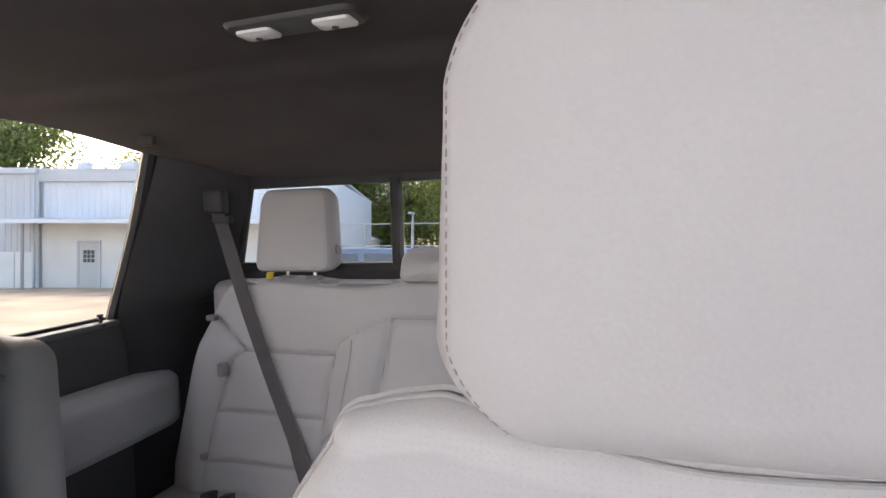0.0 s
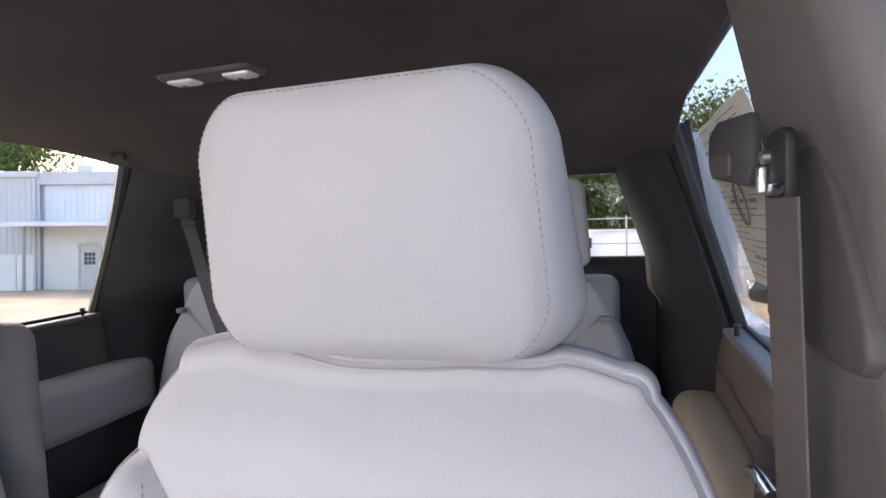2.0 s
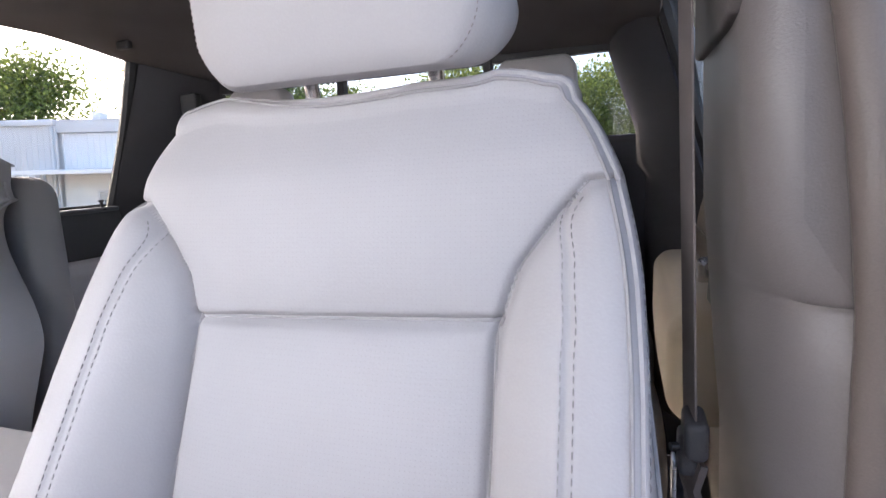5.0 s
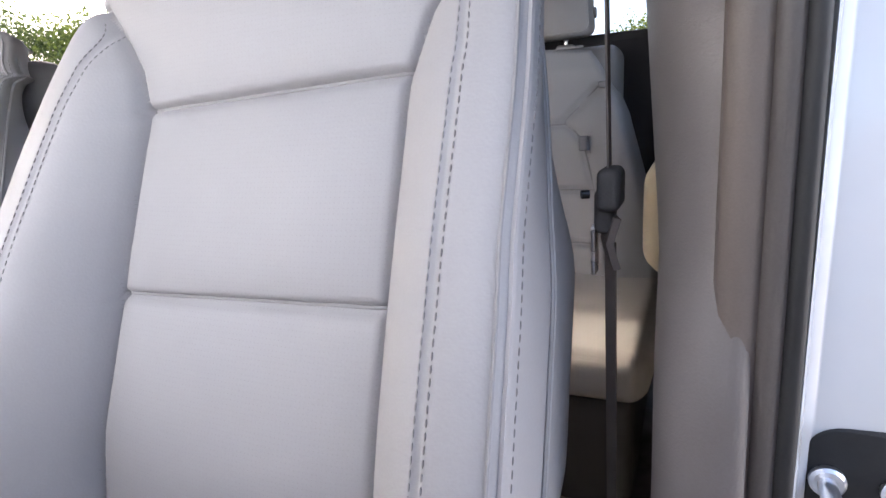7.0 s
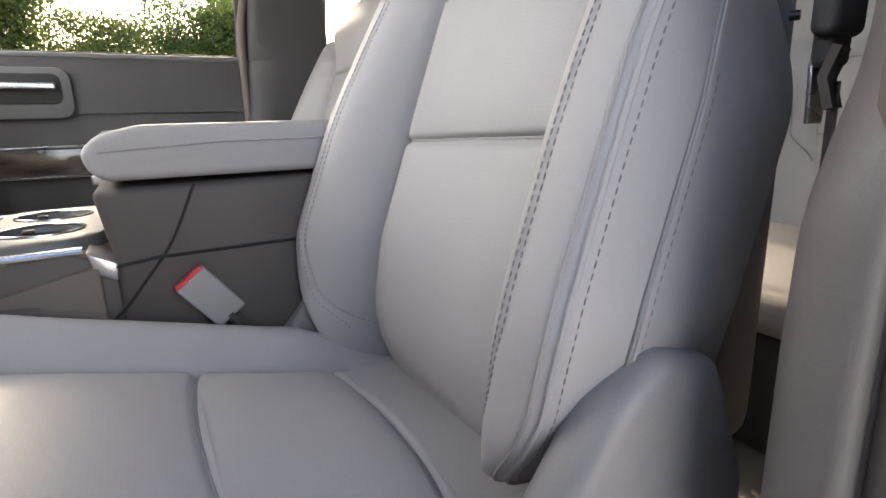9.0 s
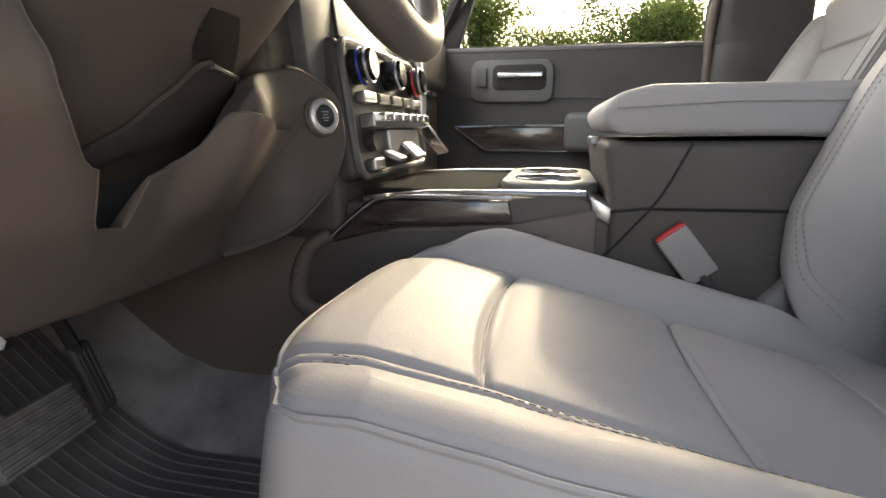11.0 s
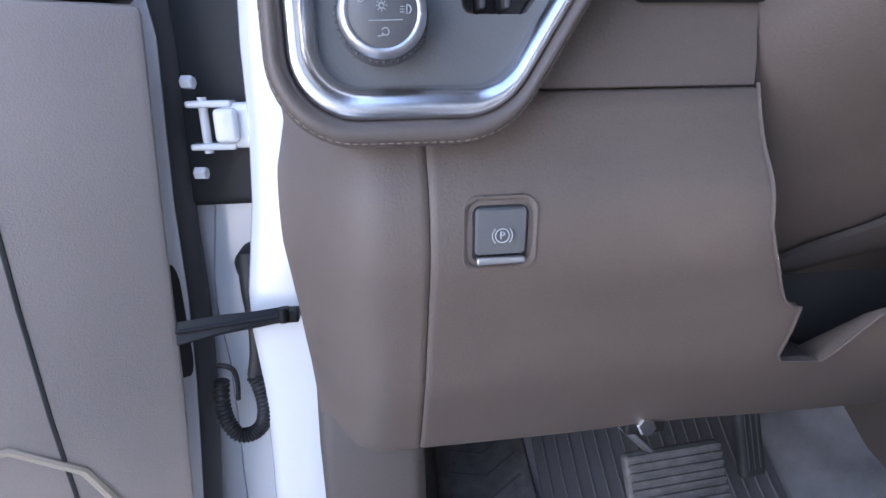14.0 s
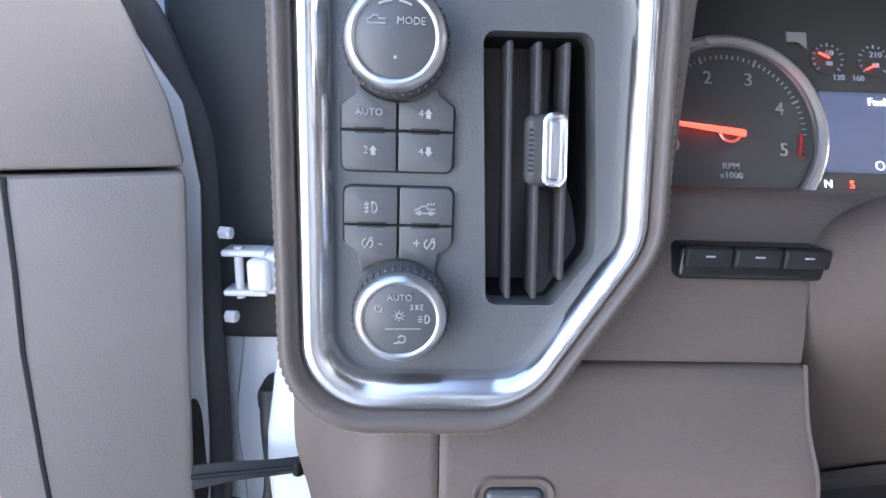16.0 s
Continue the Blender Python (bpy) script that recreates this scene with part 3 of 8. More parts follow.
# ---- side doors that are shut ----
def door_panel(y0, y1, sgn):
    """The inner skin below the belt: a swelling panel."""
    g = []
    for i in range(25):
        y = y0 + (y1 - y0) * i / 24
        col = []
        for j in range(25):
            z = 0.90 + (BELT - 0.90) * j / 24
            x = 0.790 - 0.022 * math.sin((z - 0.90) / 0.655 * math.pi) * 0.6 - 0.016 * bump_between(z, 1.10, 0.95) + 0.010 * bump_between(z, 1.51, BELT)
            col.append((sgn * x, y, z))
        g.append(col)
    return g


def shut_door(name, sgn, y0, y1, yt0, yt1, label, panel_mat, upper_mat):
    d = thing(name, (sgn * 0.86, (y0 + y1) / 2, 0.86), label, "car door", "shut doors")
    g = door_panel(y0, y1, sgn)
    cut = 19
    part("lower_panel", sheet([c[:cut + 1] for c in g], 0.006), panel_mat, d, sharp=70)
    part("upper_panel", sheet([[(p[0] - sgn * 0.004, p[1], p[2]) for p in c[cut:]] for c in g], 0.008), upper_mat, d, sharp=70)
    part("window_sill", rbox((sgn * 0.806, (y0 + y1) / 2, BELT + 0.004), (0.022, (y1 - y0) / 2, 0.007), 0.005), GREY_PLASTIC if upper_mat is not BLACK_TRIM else DARK_GREY, d)
    part("belt_seal", rbox((sgn * 0.826, (y0 + y1) / 2, BELT + 0.010), (0.006, (y1 - y0) / 2 - 0.01, 0.008), 0.003), BLACK, d)
    skin = [(sgn * 0.86, 0.80), (sgn * 0.99, 0.84), (sgn * 1.0, 1.25), (sgn * 0.965, 1.50), (sgn * 0.85, BELT + 0.004), (sgn * 0.835, 1.50)]
    g2 = slab(skin, "y", y0 + 0.004, y1 - 0.004, 0.006)
    part("outer_skin", g2, WHITE_PAINT, d)
    xb, xt = side_x(BELT) - 0.004, side_x(TOP) - 0.004
    z0, z1 = BELT + 0.006, TOP - 0.002
    frame = smooth_path([(sgn * xb, y0 - 0.006, z0), (sgn * (xb + xt) / 2, (y0 + yt0) / 2 - 0.006, (z0 + z1) / 2), (sgn * xt, yt0 + 0.014, z1)], 6)
    frame2 = smooth_path([(sgn * xb, y1 - 0.02, z0), (sgn * (xb + xt) / 2, (y1 + yt1) / 2 - 0.018, (z0 + z1) / 2), (sgn * xt, yt1 - 0.02, z1)], 6)
    part("window_frame", merge(tube(frame, 0.018, 8), tube(frame2, 0.018, 8), tube([frame[-1], frame2[-1]], 0.010, 8)), BLACK, d)
    pane = part("pane", mesh([(sgn * (xb + 0.008), y0, z0 - 0.01), (sgn * (xb + 0.008), y1, z0 - 0.01), (sgn * (xt + 0.008), yt1, z1), (sgn * (xt + 0.008), yt0, z1),
                              (sgn * (xb + 0.012), y0, z0 - 0.01), (sgn * (xb + 0.012), y1, z0 - 0.01), (sgn * (xt + 0.012), yt1, z1), (sgn * (xt + 0.012), yt0, z1)],
                             [(0, 1, 2, 3), (7, 6, 5, 4), (0, 4, 5, 1), (1, 5, 6, 2), (2, 6, 7, 3), (3, 7, 4, 0)]), GLASS if "front" in name else PRIVACY, d)
    pane.visible_shadow = False
    return d


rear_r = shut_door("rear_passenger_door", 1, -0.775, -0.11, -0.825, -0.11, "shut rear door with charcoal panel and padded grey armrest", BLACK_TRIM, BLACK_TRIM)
arm = part("armrest", rbox((0.748, -0.59, 1.350), (0.052, 0.285, 0.073), 0.034, 5, 0.008), LEATHER, rear_r, "padded light grey armrest")
part("lock_knob", merge(rod((0.795, -0.728, 1.557), (0.795, -0.728, 1.580), 0.0045, 12), rod((0.795, -0.728, 1.580), (0.795, -0.728, 1.587), 0.0075, 12, chamfer=0.002), rod((0.795, -0.728, 1.557), (0.795, -0.728, 1.562), 0.013, 12, chamfer=0.002)), BLACK, rear_r)
part("door_pull", rbox((0.742, -0.27, 1.40), (0.03, 0.07, 0.05), 0.02), BLACK, rear_r)
part("release_handle", rbox((0.762, -0.36, 1.490), (0.008, 0.05, 0.012), 0.006), CHROME, rear_r)

rear_l = shut_door("rear_driver_door", -1, -0.775, -0.11, -0.825, -0.11, "shut rear door with brown top panel and tan armrest", BROWN_DARK, BROWN)
part("armrest", rbox((-0.745, -0.54, 1.365), (0.050, 0.26, 0.075), 0.034, 5, 0.008), TAN, rear_l, "padded tan armrest")
part("handle_cup", slab([(-0.36, 1.44), (-0.20, 1.45), (-0.18, 1.54), (-0.33, 1.535)], "x", -0.772, -0.745, 0.006), BLACK, rear_l)
part("release_handle", tube(smooth_path([(-0.742, -0.36, 1.47), (-0.735, -0.30, 1.505), (-0.735, -0.22, 1.515)], 5), 0.009, 10, flat=0.6), CHROME, rear_l)
part("lock_knob", merge(rod((-0.795, -0.70, 1.557), (-0.795, -0.70, 1.580), 0.0045, 12), rod((-0.795, -0.70, 1.580), (-0.795, -0.70, 1.587), 0.0075, 12, chamfer=0.002)), BLACK_TRIM, rear_l)
part("panel_seam", tube([(-0.768, -0.77, 1.497), (-0.768, -0.45, 1.492), (-0.768, -0.15, 1.488)], 0.0018, 6), BROWN_DARK, rear_l)

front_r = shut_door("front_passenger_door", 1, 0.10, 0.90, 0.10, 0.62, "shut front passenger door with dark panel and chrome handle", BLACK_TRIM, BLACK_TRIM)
bez = [(0.632 + a, 1.468 + b) for a, b in rounded(0.120, 0.060, 0.03, 6)]
part("handle_bezel", slab(bez, "x", 0.760, 0.776, 0.004), DARK_GREY, front_r)
part("handle_recess", slab([(0.61 + a, 1.478 + b) for a, b in rounded(0.078, 0.036, 0.02, 6)], "x", 0.757, 0.764, 0.003), BLACK, front_r)
part("release_handle", rbox((0.750, 0.608, 1.484), (0.008, 0.066, 0.0085), 0.005), CHROME, front_r)
part("door_trim", slab([(0.795, 1.335), (0.462, 1.338), (0.464, 1.270), (0.700, 1.268)], "x", 0.752, 0.772, 0.004), WOOD, front_r, "gloss dark wood insert")
part("trim_edge", tube([(0.750, 0.80, 1.336), (0.750, 0.63, 1.340), (0.750, 0.462, 1.341)], 0.0034, 8), CHROME, front_r)
part("trim_edge", tube([(0.750, 0.80, 1.336), (0.750, 0.705, 1.268), (0.750, 0.464, 1.267)], 0.0034, 8), CHROME, front_r)
part("armrest", rbox((0.742, 0.31, 1.322), (0.055, 0.165, 0.055), 0.022, 4), DARK_GREY, front_r)
part("door_pocket", slab([(0.85, 1.05), (0.25, 1.05), (0.25, 1.20), (0.82, 1.18)], "x", 0.735, 0.772, 0.012), BLACK_TRIM, front_r)
part("seat_switch", rbox((0.757, 0.72, 1.478), (0.006, 0.016, 0.028), 0.004), BUTTON, front_r)

mirror = thing("passenger_side_mirror", (0.93, 0.86, 1.50), "black and white towing mirror outside the window", "mirror")
part("housing", rbox((1.06, 0.88, 1.585), (0.10, 0.05, 0.085), 0.03, 4), WHITE_PAINT, mirror)
part("mirror_glass", rbox((1.06, 0.829, 1.585), (0.085, 0.003, 0.070), 0.002, 2), surface("mirror_silver", (0.9, 0.9, 0.92), 0.03, 1.0, vary=0.02, bump=0.0), mirror)
part("arm", rbox((0.93, 0.875, 1.56), (0.06, 0.02, 0.02), 0.01), BLACK, mirror)
part("sail", slab([(0.80, 1.56), (0.90, 1.56), (0.74, 1.74)], "x", 0.800, 0.83, 0.006), BLACK, mirror)

# ---- driver's door, standing open ----
PHI = radians(63)
HINGE = Vector((-0.925, 1.005, 0.0))
du = Vector((-math.sin(PHI), -math.cos(PHI), 0))
dn = Vector((math.cos(PHI), -math.sin(PHI), 0))   # from the door towards the seat


def on_door(u, n, z):
    p = HINGE + du * u + dn * n
    return (p.x, p.y, z)


def door_slab(outline, n0, n1, bevel=0.004):
    bm = slab(outline, "y", n0, n1, bevel)
    for v in bm.verts:
        v.co = Vector(on_door(v.co.x, v.co.y, v.co.z))
    bmesh.ops.recalc_face_normals(bm, faces=bm.faces)
    return bm


door = thing("driver_door", on_door(0.5, 0, 0.86), "open driver's door with brown inner panel and white shell", "car door")
part("shell", door_slab([(0.035, 0.84), (1.05, 0.84), (1.08, 1.10), (1.05, 1.56), (0.05, 1.60), (0.004, 1.52), (-0.003, 1.46), (0.004, 1.338), (0.0055, 1.2575), (0.010, 1.18), (0.022, 1.055)], -0.12, -0.012, 0.004), WHITE_PAINT, door)
part("lower_panel", door_slab([(0.045, 0.90), (1.02, 0.90), (1.04, 1.20), (1.02, 1.476), (0.009, 1.476), (0.0175, 1.34), (0.0245, 1.20), (0.033, 1.09)], -0.014, 0.030, 0.006), BROWN_SKYLIT, door)
part("upper_panel", door_slab([(0.009, 1.479), (1.02, 1.479), (1.00, 1.66), (0.30, 1.74), (0.17, 1.72), (0.08, 1.64), (0.0355, 1.577), (0.0153, 1.521)], -0.014, 0.028, 0.005), BROWN_SKYLIT, door)
part("panel_seam", tube([on_door(u, 0.0295, z) for u, z in ((0.1045, 1.476), (0.1065, 1.42), (0.1095, 1.368), (0.110, 1.29), (0.109, 1.208), (0.106, 1.13))], 0.0018, 6), BLACK, door)
part("pocket_trim", tube([on_door(u, 0.030, z) for u, z in ((0.045, 1.03), (0.077, 1.110), (0.098, 1.161), (0.135, 1.195), (0.30, 1.215), (0.9, 1.23))], 0.0035, 8), TAN, door)
part("door_pocket", door_slab([(0.16, 0.92), (0.98, 0.92), (0.98, 1.15), (0.32, 1.12)], 0.02, 0.055, 0.014), BROWN_DARK, door)
part("armrest", door_slab([(0.36, 1.24), (0.98, 1.26), (0.98, 1.36), (0.42, 1.34)], 0.02, 0.09, 0.02), BROWN_LEATHER, door)
part("door_seal", tube(smooth_path([on_door(lerp_table(z, (0.86, 1.03, 1.164, 1.248, 1.334, 1.46, 1.505, 1.578, 1.66), (0.030, 0.017, 0.0037, -0.0012, -0.002, -0.0085, -0.0045, 0.023, 0.075)), -0.034, z) for z in (0.86, 1.03, 1.164, 1.248, 1.334, 1.42, 1.46, 1.505, 1.54, 1.578, 1.62, 1.66)], 4), 0.0125, 10), BLACK_TRIM, door, "dark rubber door seal")
part("window_frame", tube(smooth_path([on_door(0.06, -0.055, 1.56), on_door(0.14, -0.06, 1.68), on_door(0.34, -0.07, 1.86), on_door(0.52, -0.075, 1.97), on_door(1.04, -0.075, 1.97), on_door(1.06, -0.06, 1.56)], 5), 0.020, 8), BLACK, door)
pane = part("pane", door_slab([(0.07, 1.56), (1.05, 1.56), (1.03, 1.96), (0.52, 1.96), (0.34, 1.85)], -0.066, -0.062, 0), GLASS, door)
pane.visible_shadow = False
part("strap_slot", door_slab([(0.018 + a * 0.25, 1.240 + b) for a, b in rounded(0.030, 0.050, 0.02, 5)], -0.016, -0.0105, 0), BLACK, door)

# hinge post with hinge, door check, wiring boot
post = []
for z, x0, x1 in ((0.84, -0.897, -0.830), (1.06, -0.894, -0.828), (1.10, -0.892, -0.828), (1.18, -0.891, -0.826), (1.205, -0.893, -0.826), (1.235, -0.895, -0.826), (1.265, -0.8935, -0.826), (1.30, -0.888, -0.826), (1.34, -0.882, -0.826), (1.40, -0.8775, -0.826), (1.45, -0.877, -0.826), (1.60, -0.868, -0.820), (1.75, -0.84, -0.80)):
    post.append([(x0 - 0.09, 1.060, z), (x0 - 0.030, 1.056, z), (x0 - 0.027, 1.051, z), (x0 + 0.010, 1.050, z), (x0 + 0.0115, 1.006, z), (x0 + 0.0145, 0.997, z), (x0 + 0.020, 0.994, z), (x1 - 0.004, 0.990, z), (x1 + 0.02, 0.998, z), (x1 + 0.03, 1.05, z)])
structure("wall_hinge_post", sheet(post, 0.004), WHITE_PAINT, "white painted hinge post beside the dashboard", 50)
structure("wall_hinge_post", rbox((-0.96, 1.075, 1.2), (0.075, 0.012, 0.42), 0.006), WHITE_PAINT, "white painted front pillar skin behind the hinge")
structure("trim", rbox((-0.895, 1.046, 1.475), (0.058, 0.012, 0.145), 0.008), BLACK, "black foam pad behind the door hinge")
hinge = thing("door_hinge_set", (-0.90, 1.0, 1.37), "white painted double-leaf door hinge", "hinge")
part("post_leaf", rbox((-0.872, 1.018, 1.3965), (0.0195, 0.013, 0.0170), 0.006, 4), WHITE_PAINT, hinge)
part("post_leaf", rbox((-0.885, 1.010, 1.397), (0.0085, 0.012, 0.0125), 0.004, 4), WHITE_PAINT, hinge)
for dz in (0.0155, -0.0155):
    part("door_leaf", rbox((-0.897, 1.014, 1.397 + dz), (0.0165, 0.010, 0.0026), 0.0022), WHITE_PAINT, hinge)
part("pin", rod((-0.902, 1.010, 1.3765), (-0.902, 1.010, 1.4175), 0.0034, 10), WHITE_PAINT, hinge)
for z in (1.428, 1.362):
    bolt = thing("hinge_bolt", (-0.912, 1.012, z), "white painted hinge bolt head", "bolt", "hinge bolts")
    part("head", rod((-0.9135, 1.008, z), (-0.9045, 1.006, z), 0.0050, 6, chamfer=0.001), WHITE_PAINT, bolt)
STRAP = surface("black_steel", (0.012, 0.012, 0.013), 0.5, vary=0.2, bump=0.1, spec=0.2)
check = thing("door_check_strap", (-0.88, 0.985, 1.245), "black steel door check arm between door and post", "door check")
a, b = Vector((-0.931, 0.968, 1.248)), Vector((-0.850, 0.972, 1.257))
part("arm", strip([a, a.lerp(b, 0.4) + Vector((0, 0, 0.001)), a.lerp(b, 0.7), b], [(0, 0.004, 0.0075), (0, 0.004, 0.0055), (0, 0.004, 0.0036), (0, 0.004, 0.0028)], 0.007), STRAP, check)
part("arm_ridge", tube([a + Vector((0, -0.005, 0.0035)), b + Vector((0, -0.005, 0.001))], 0.0016, 6), STRAP, check)
part("bracket", rbox((-0.849, 0.972, 1.256), (0.007, 0.007, 0.0045), 0.002), STRAP, check)
part("pin", rod((-0.853, 0.965, 1.253), (-0.853, 0.965, 1.265), 0.0042, 10, chamfer=0.001), STRAP, check)
boot = thing("wiring_boot", (-0.89, 1.02, 1.19), "black corrugated wiring conduit looped in the door gap", "conduit")
hose = smooth_path([(-0.886, 1.022, 1.290), (-0.885, 1.010, 1.262), (-0.884, 1.004, 1.235), (-0.885, 1.001, 1.210), (-0.889, 1.000, 1.190)], 6)
part("hose", tube(hose, [0.0105 - 0.0045 * min(1.0, i / 12) for i in range(len(hose))], 10), BLACK, boot)
loop = smooth_path([(-0.8895, 1.000, 1.190), (-0.8850, 0.999, 1.176), (-0.8835, 0.998, 1.159), (-0.8870, 0.998, 1.143), (-0.897, 0.998, 1.134), (-0.909, 0.999, 1.134), (-0.917, 1.001, 1.147), (-0.9195, 1.003, 1.165), (-0.918, 1.005, 1.185)], 9)
part("bellows", tube(loop, [0.0052 + (0.0018 if i % 2 else 0.0) for i in range(len(loop))], 12), BLACK, boot, "ribbed black sleeve")
part("loose_wire", tube(smooth_path([(-0.9176, 1.0, 1.2017), (-0.910, 0.998, 1.2015), (-0.9046, 0.998, 1.1965), (-0.9035, 0.999, 1.184), (-0.905, 1.0, 1.168)], 6), 0.0022, 6), BLACK, boot)
part("grommet", tube([(-0.885, 1.045, 1.281), (-0.886, 1.028, 1.280), (-0.8865, 1.018, 1.278)], [0.0150, 0.0145, 0.0105], 16), BLACK, boot)

# ---- dome light, belts, price sheet ----
dome = thing("dome_light", (-0.05, -0.28, 2.0), "dark overhead lamp with two clear lenses", "dome light")
dz = 2.012
part("housing", pad(rounded(0.082, 0.026, 0.016, 6), [(0.008, -0.010), (0.003, -0.009), (0.0, -0.004), (0.0, 0.008)], lambda a, b, d: Vector((-0.050 + a, -0.288 + b, dz + d + 0.004)), 0.0), BLACK_TRIM, dome)
for dx in (-0.048, 0.048):
    lens = part("lens", pad(rounded(0.023, 0.015, 0.006, 5), [(0.004, -0.004), (0.001, -0.003), (0.0, 0.002)], lambda a, b, d: Vector((-0.050 + dx + a, -0.290 + b, dz - 0.006 + d)), 0.002), LAMP_LENS, dome, "clear ribbed lens")
    part("switch", rod((-0.050 + dx, -0.290, dz - 0.013), (-0.050 + dx, -0.290, dz - 0.009), 0.004, 12), BLACK_TRIM, lens)
clip = thing("coat_hook", (0.60, -0.62, 1.98), "small dark coat hook on the headliner", "hook")
part("hook", rbox((0.55, -0.66, 1.972), (0.020, 0.008, 0.010), 0.005), BLACK, clip)

belt = thing("driver_seat_belt", (-0.69, 0.0, 0.9), "brown-grey driver's seat belt hanging from its guide ring", "seat belt")
part("webbing", strip(smooth_path([(-0.684, -0.004, 1.800), (-0.686, 0.000, 1.70), (-0.690, 0.004, 1.55), (-0.693, 0.006, 1.43)], 6), (-0.002, 0.0232, 0), 0.0014), WEBBING, belt)
part("webbing", strip(smooth_path([(-0.694, 0.008, 1.40), (-0.696, 0.006, 1.25), (-0.698, 0.002, 1.10), (-0.700, 0.0, 0.93)], 6), (-0.0040, 0.0030, 0), 0.0014), WEBBING, belt)
guide = part("guide_ring", slab([(-0.016 + a, 1.818 + b) for a, b in rounded(0.019, 0.023, 0.010, 5)], "x", -0.690, -0.684, 0.002), BLACK, belt)
part("guide_slot", slab([(-0.014 + a, 1.805 + b) for a, b in rounded(0.015, 0.004, 0.003, 4)], "x", -0.6845, -0.6825, 0.0005), GLOSS_BLACK, guide)
part("guide_bolt", merge(rod((-0.688, -0.030, 1.826), (-0.679, -0.030, 1.826), 0.0045, 12, chamfer=0.001), rbox((-0.681, -0.034, 1.812), (0.003, 0.004, 0.009), 0.002)), CHROME, belt)
AT = Matrix.Translation((-0.672, -0.066, 1.850)) @ pose(0, 0, 0, 0, 0, 20)
part("height_adjuster", moved(slab([(-0.052, -0.010), (-0.044, -0.030), (0.030, -0.044), (0.044, -0.020), (0.036, 0.040), (-0.030, 0.040), (-0.050, 0.024)], "x", -0.008, 0.006, 0.004, 2), AT @ Matrix.Translation((0, 0, -0.016)) @ Matrix.Scale(0.58, 4)), BLACK_TRIM, belt, "charcoal sliding belt height adjuster")
part("adjuster_button", moved(rbox((0.007, -0.014, -0.016), (0.005, 0.020, 0.015), 0.004, 3), AT @ Matrix.Translation((0, 0, -0.016)) @ Matrix.Scale(0.58, 4)), BROWN_DARK, belt)
bk = part("latch_grip", merge(rbox((-0.695, 0.016, 1.440), (0.008, 0.018, 0.015), 0.006, 4), rbox((-0.691, 0.012, 1.424), (0.007, 0.011, 0.016), 0.005, 4)), BLACK_TRIM, belt)
part("latch_rivet", rod((-0.683, 0.034, 1.438), (-0.678, 0.036, 1.438), 0.003, 10), GLOSS_BLACK, bk)
part("tongue", slab([(-0.003, 1.375), (0.013, 1.375), (0.016, 1.412), (-0.006, 1.412)], "x", -0.684, -0.681, 0.0008), CHROME, bk)
part("web_fold", strip([(-0.697, 0.012, 1.420), (-0.692, 0.014, 1.402), (-0.697, 0.013, 1.384)], (-0.004, 0.014, 0), 0.005), WEBBING, bk)

rbelt = thing("rear_seat_belt", (0.42, -0.83, 1.1), "dark grey rear seat belt lying across the bench back", "seat belt")
pa, pb = Vector((0.565, -0.895, 1.828)), Vector((0.262, -0.772, 1.180))
path = smooth_path([(0.572, -0.880, 1.835), (0.540, -0.870, 1.765), (0.470, -0.840, 1.615), (0.385, -0.815, 1.430), (0.315, -0.795, 1.290), (0.270, -0.775, 1.195), (0.235, -0.76, 1.14)], 6)
part("webbing", strip(path, (0.0205, 0.004, 0.011), 0.0014), REAR_WEBBING, rbelt)
part("guide", merge(rbox((0.575, -0.885, 1.850), (0.030, 0.014, 0.030), 0.008), rbox((0.545, -0.872, 1.805), (0.026, 0.010, 0.008), 0.004)), BLACK, rbelt)
part("sleeve", strip(path[26:32], (0.022, 0.004, 0.012), 0.004), REAR_WEBBING, rbelt)
for x in (0.47, 0.52):
    bk = thing("rear_belt_buckle", (x, -0.76, 1.13), "black rear seat belt buckle tucked by the cushion", "buckle", "rear buckles")
    part("body", rbox((x, -0.745, 1.165), (0.012, 0.030, 0.010), 0.004, m=pose(0, 0, 0, 20, 0, 25)), BLACK, bk)
tag = thing("tether_strap", (0.44, -0.9, 1.65), "yellow tether strap loop behind the headrest", "strap")
part("loop", strip([(0.438, -0.900, 1.645), (0.440, -0.905, 1.665), (0.440, -0.925, 1.685)], (0.010, 0, 0), 0.002), YELLOW, tag)

buckle = thing("driver_belt_buckle", (-0.12, 0.28, 1.05), "pale grey seat belt buckle with a red button", "buckle")
bm4 = Matrix.Translation((-0.202, 0.333, 1.183)) @ pose(0, 0, 0, -38.3, 0, 0)
part("body", moved(rbox((0, 0, 0), (0.008, 0.0205, 0.034), 0.003), bm4), surface("pale_grey_plastic", (0.30, 0.285, 0.285), 0.5, vary=0.05), buckle)
part("release_button", moved(rbox((0, 0, 0), (0.0065, 0.0190, 0.003), 0.0012), bm4 @ Matrix.Translation((0, 0, 0.0345))), RED, buckle)
part("stalk", tube([(-0.202, 0.315, 1.160), (-0.200, 0.26, 1.08), (-0.200, 0.22, 1.0), (-0.200, 0.19, 0.92)], 0.009, 8), BLACK_TRIM, buckle)

sheet_thing = thing("price_sheet", (-0.80, -0.55, 1.68), "printed paper price sheet taped inside the rear window", "paper sheet")


def on_glass(y, z, d=0.0):
    return (-(side_x(z) - 0.016 - d), y, z)


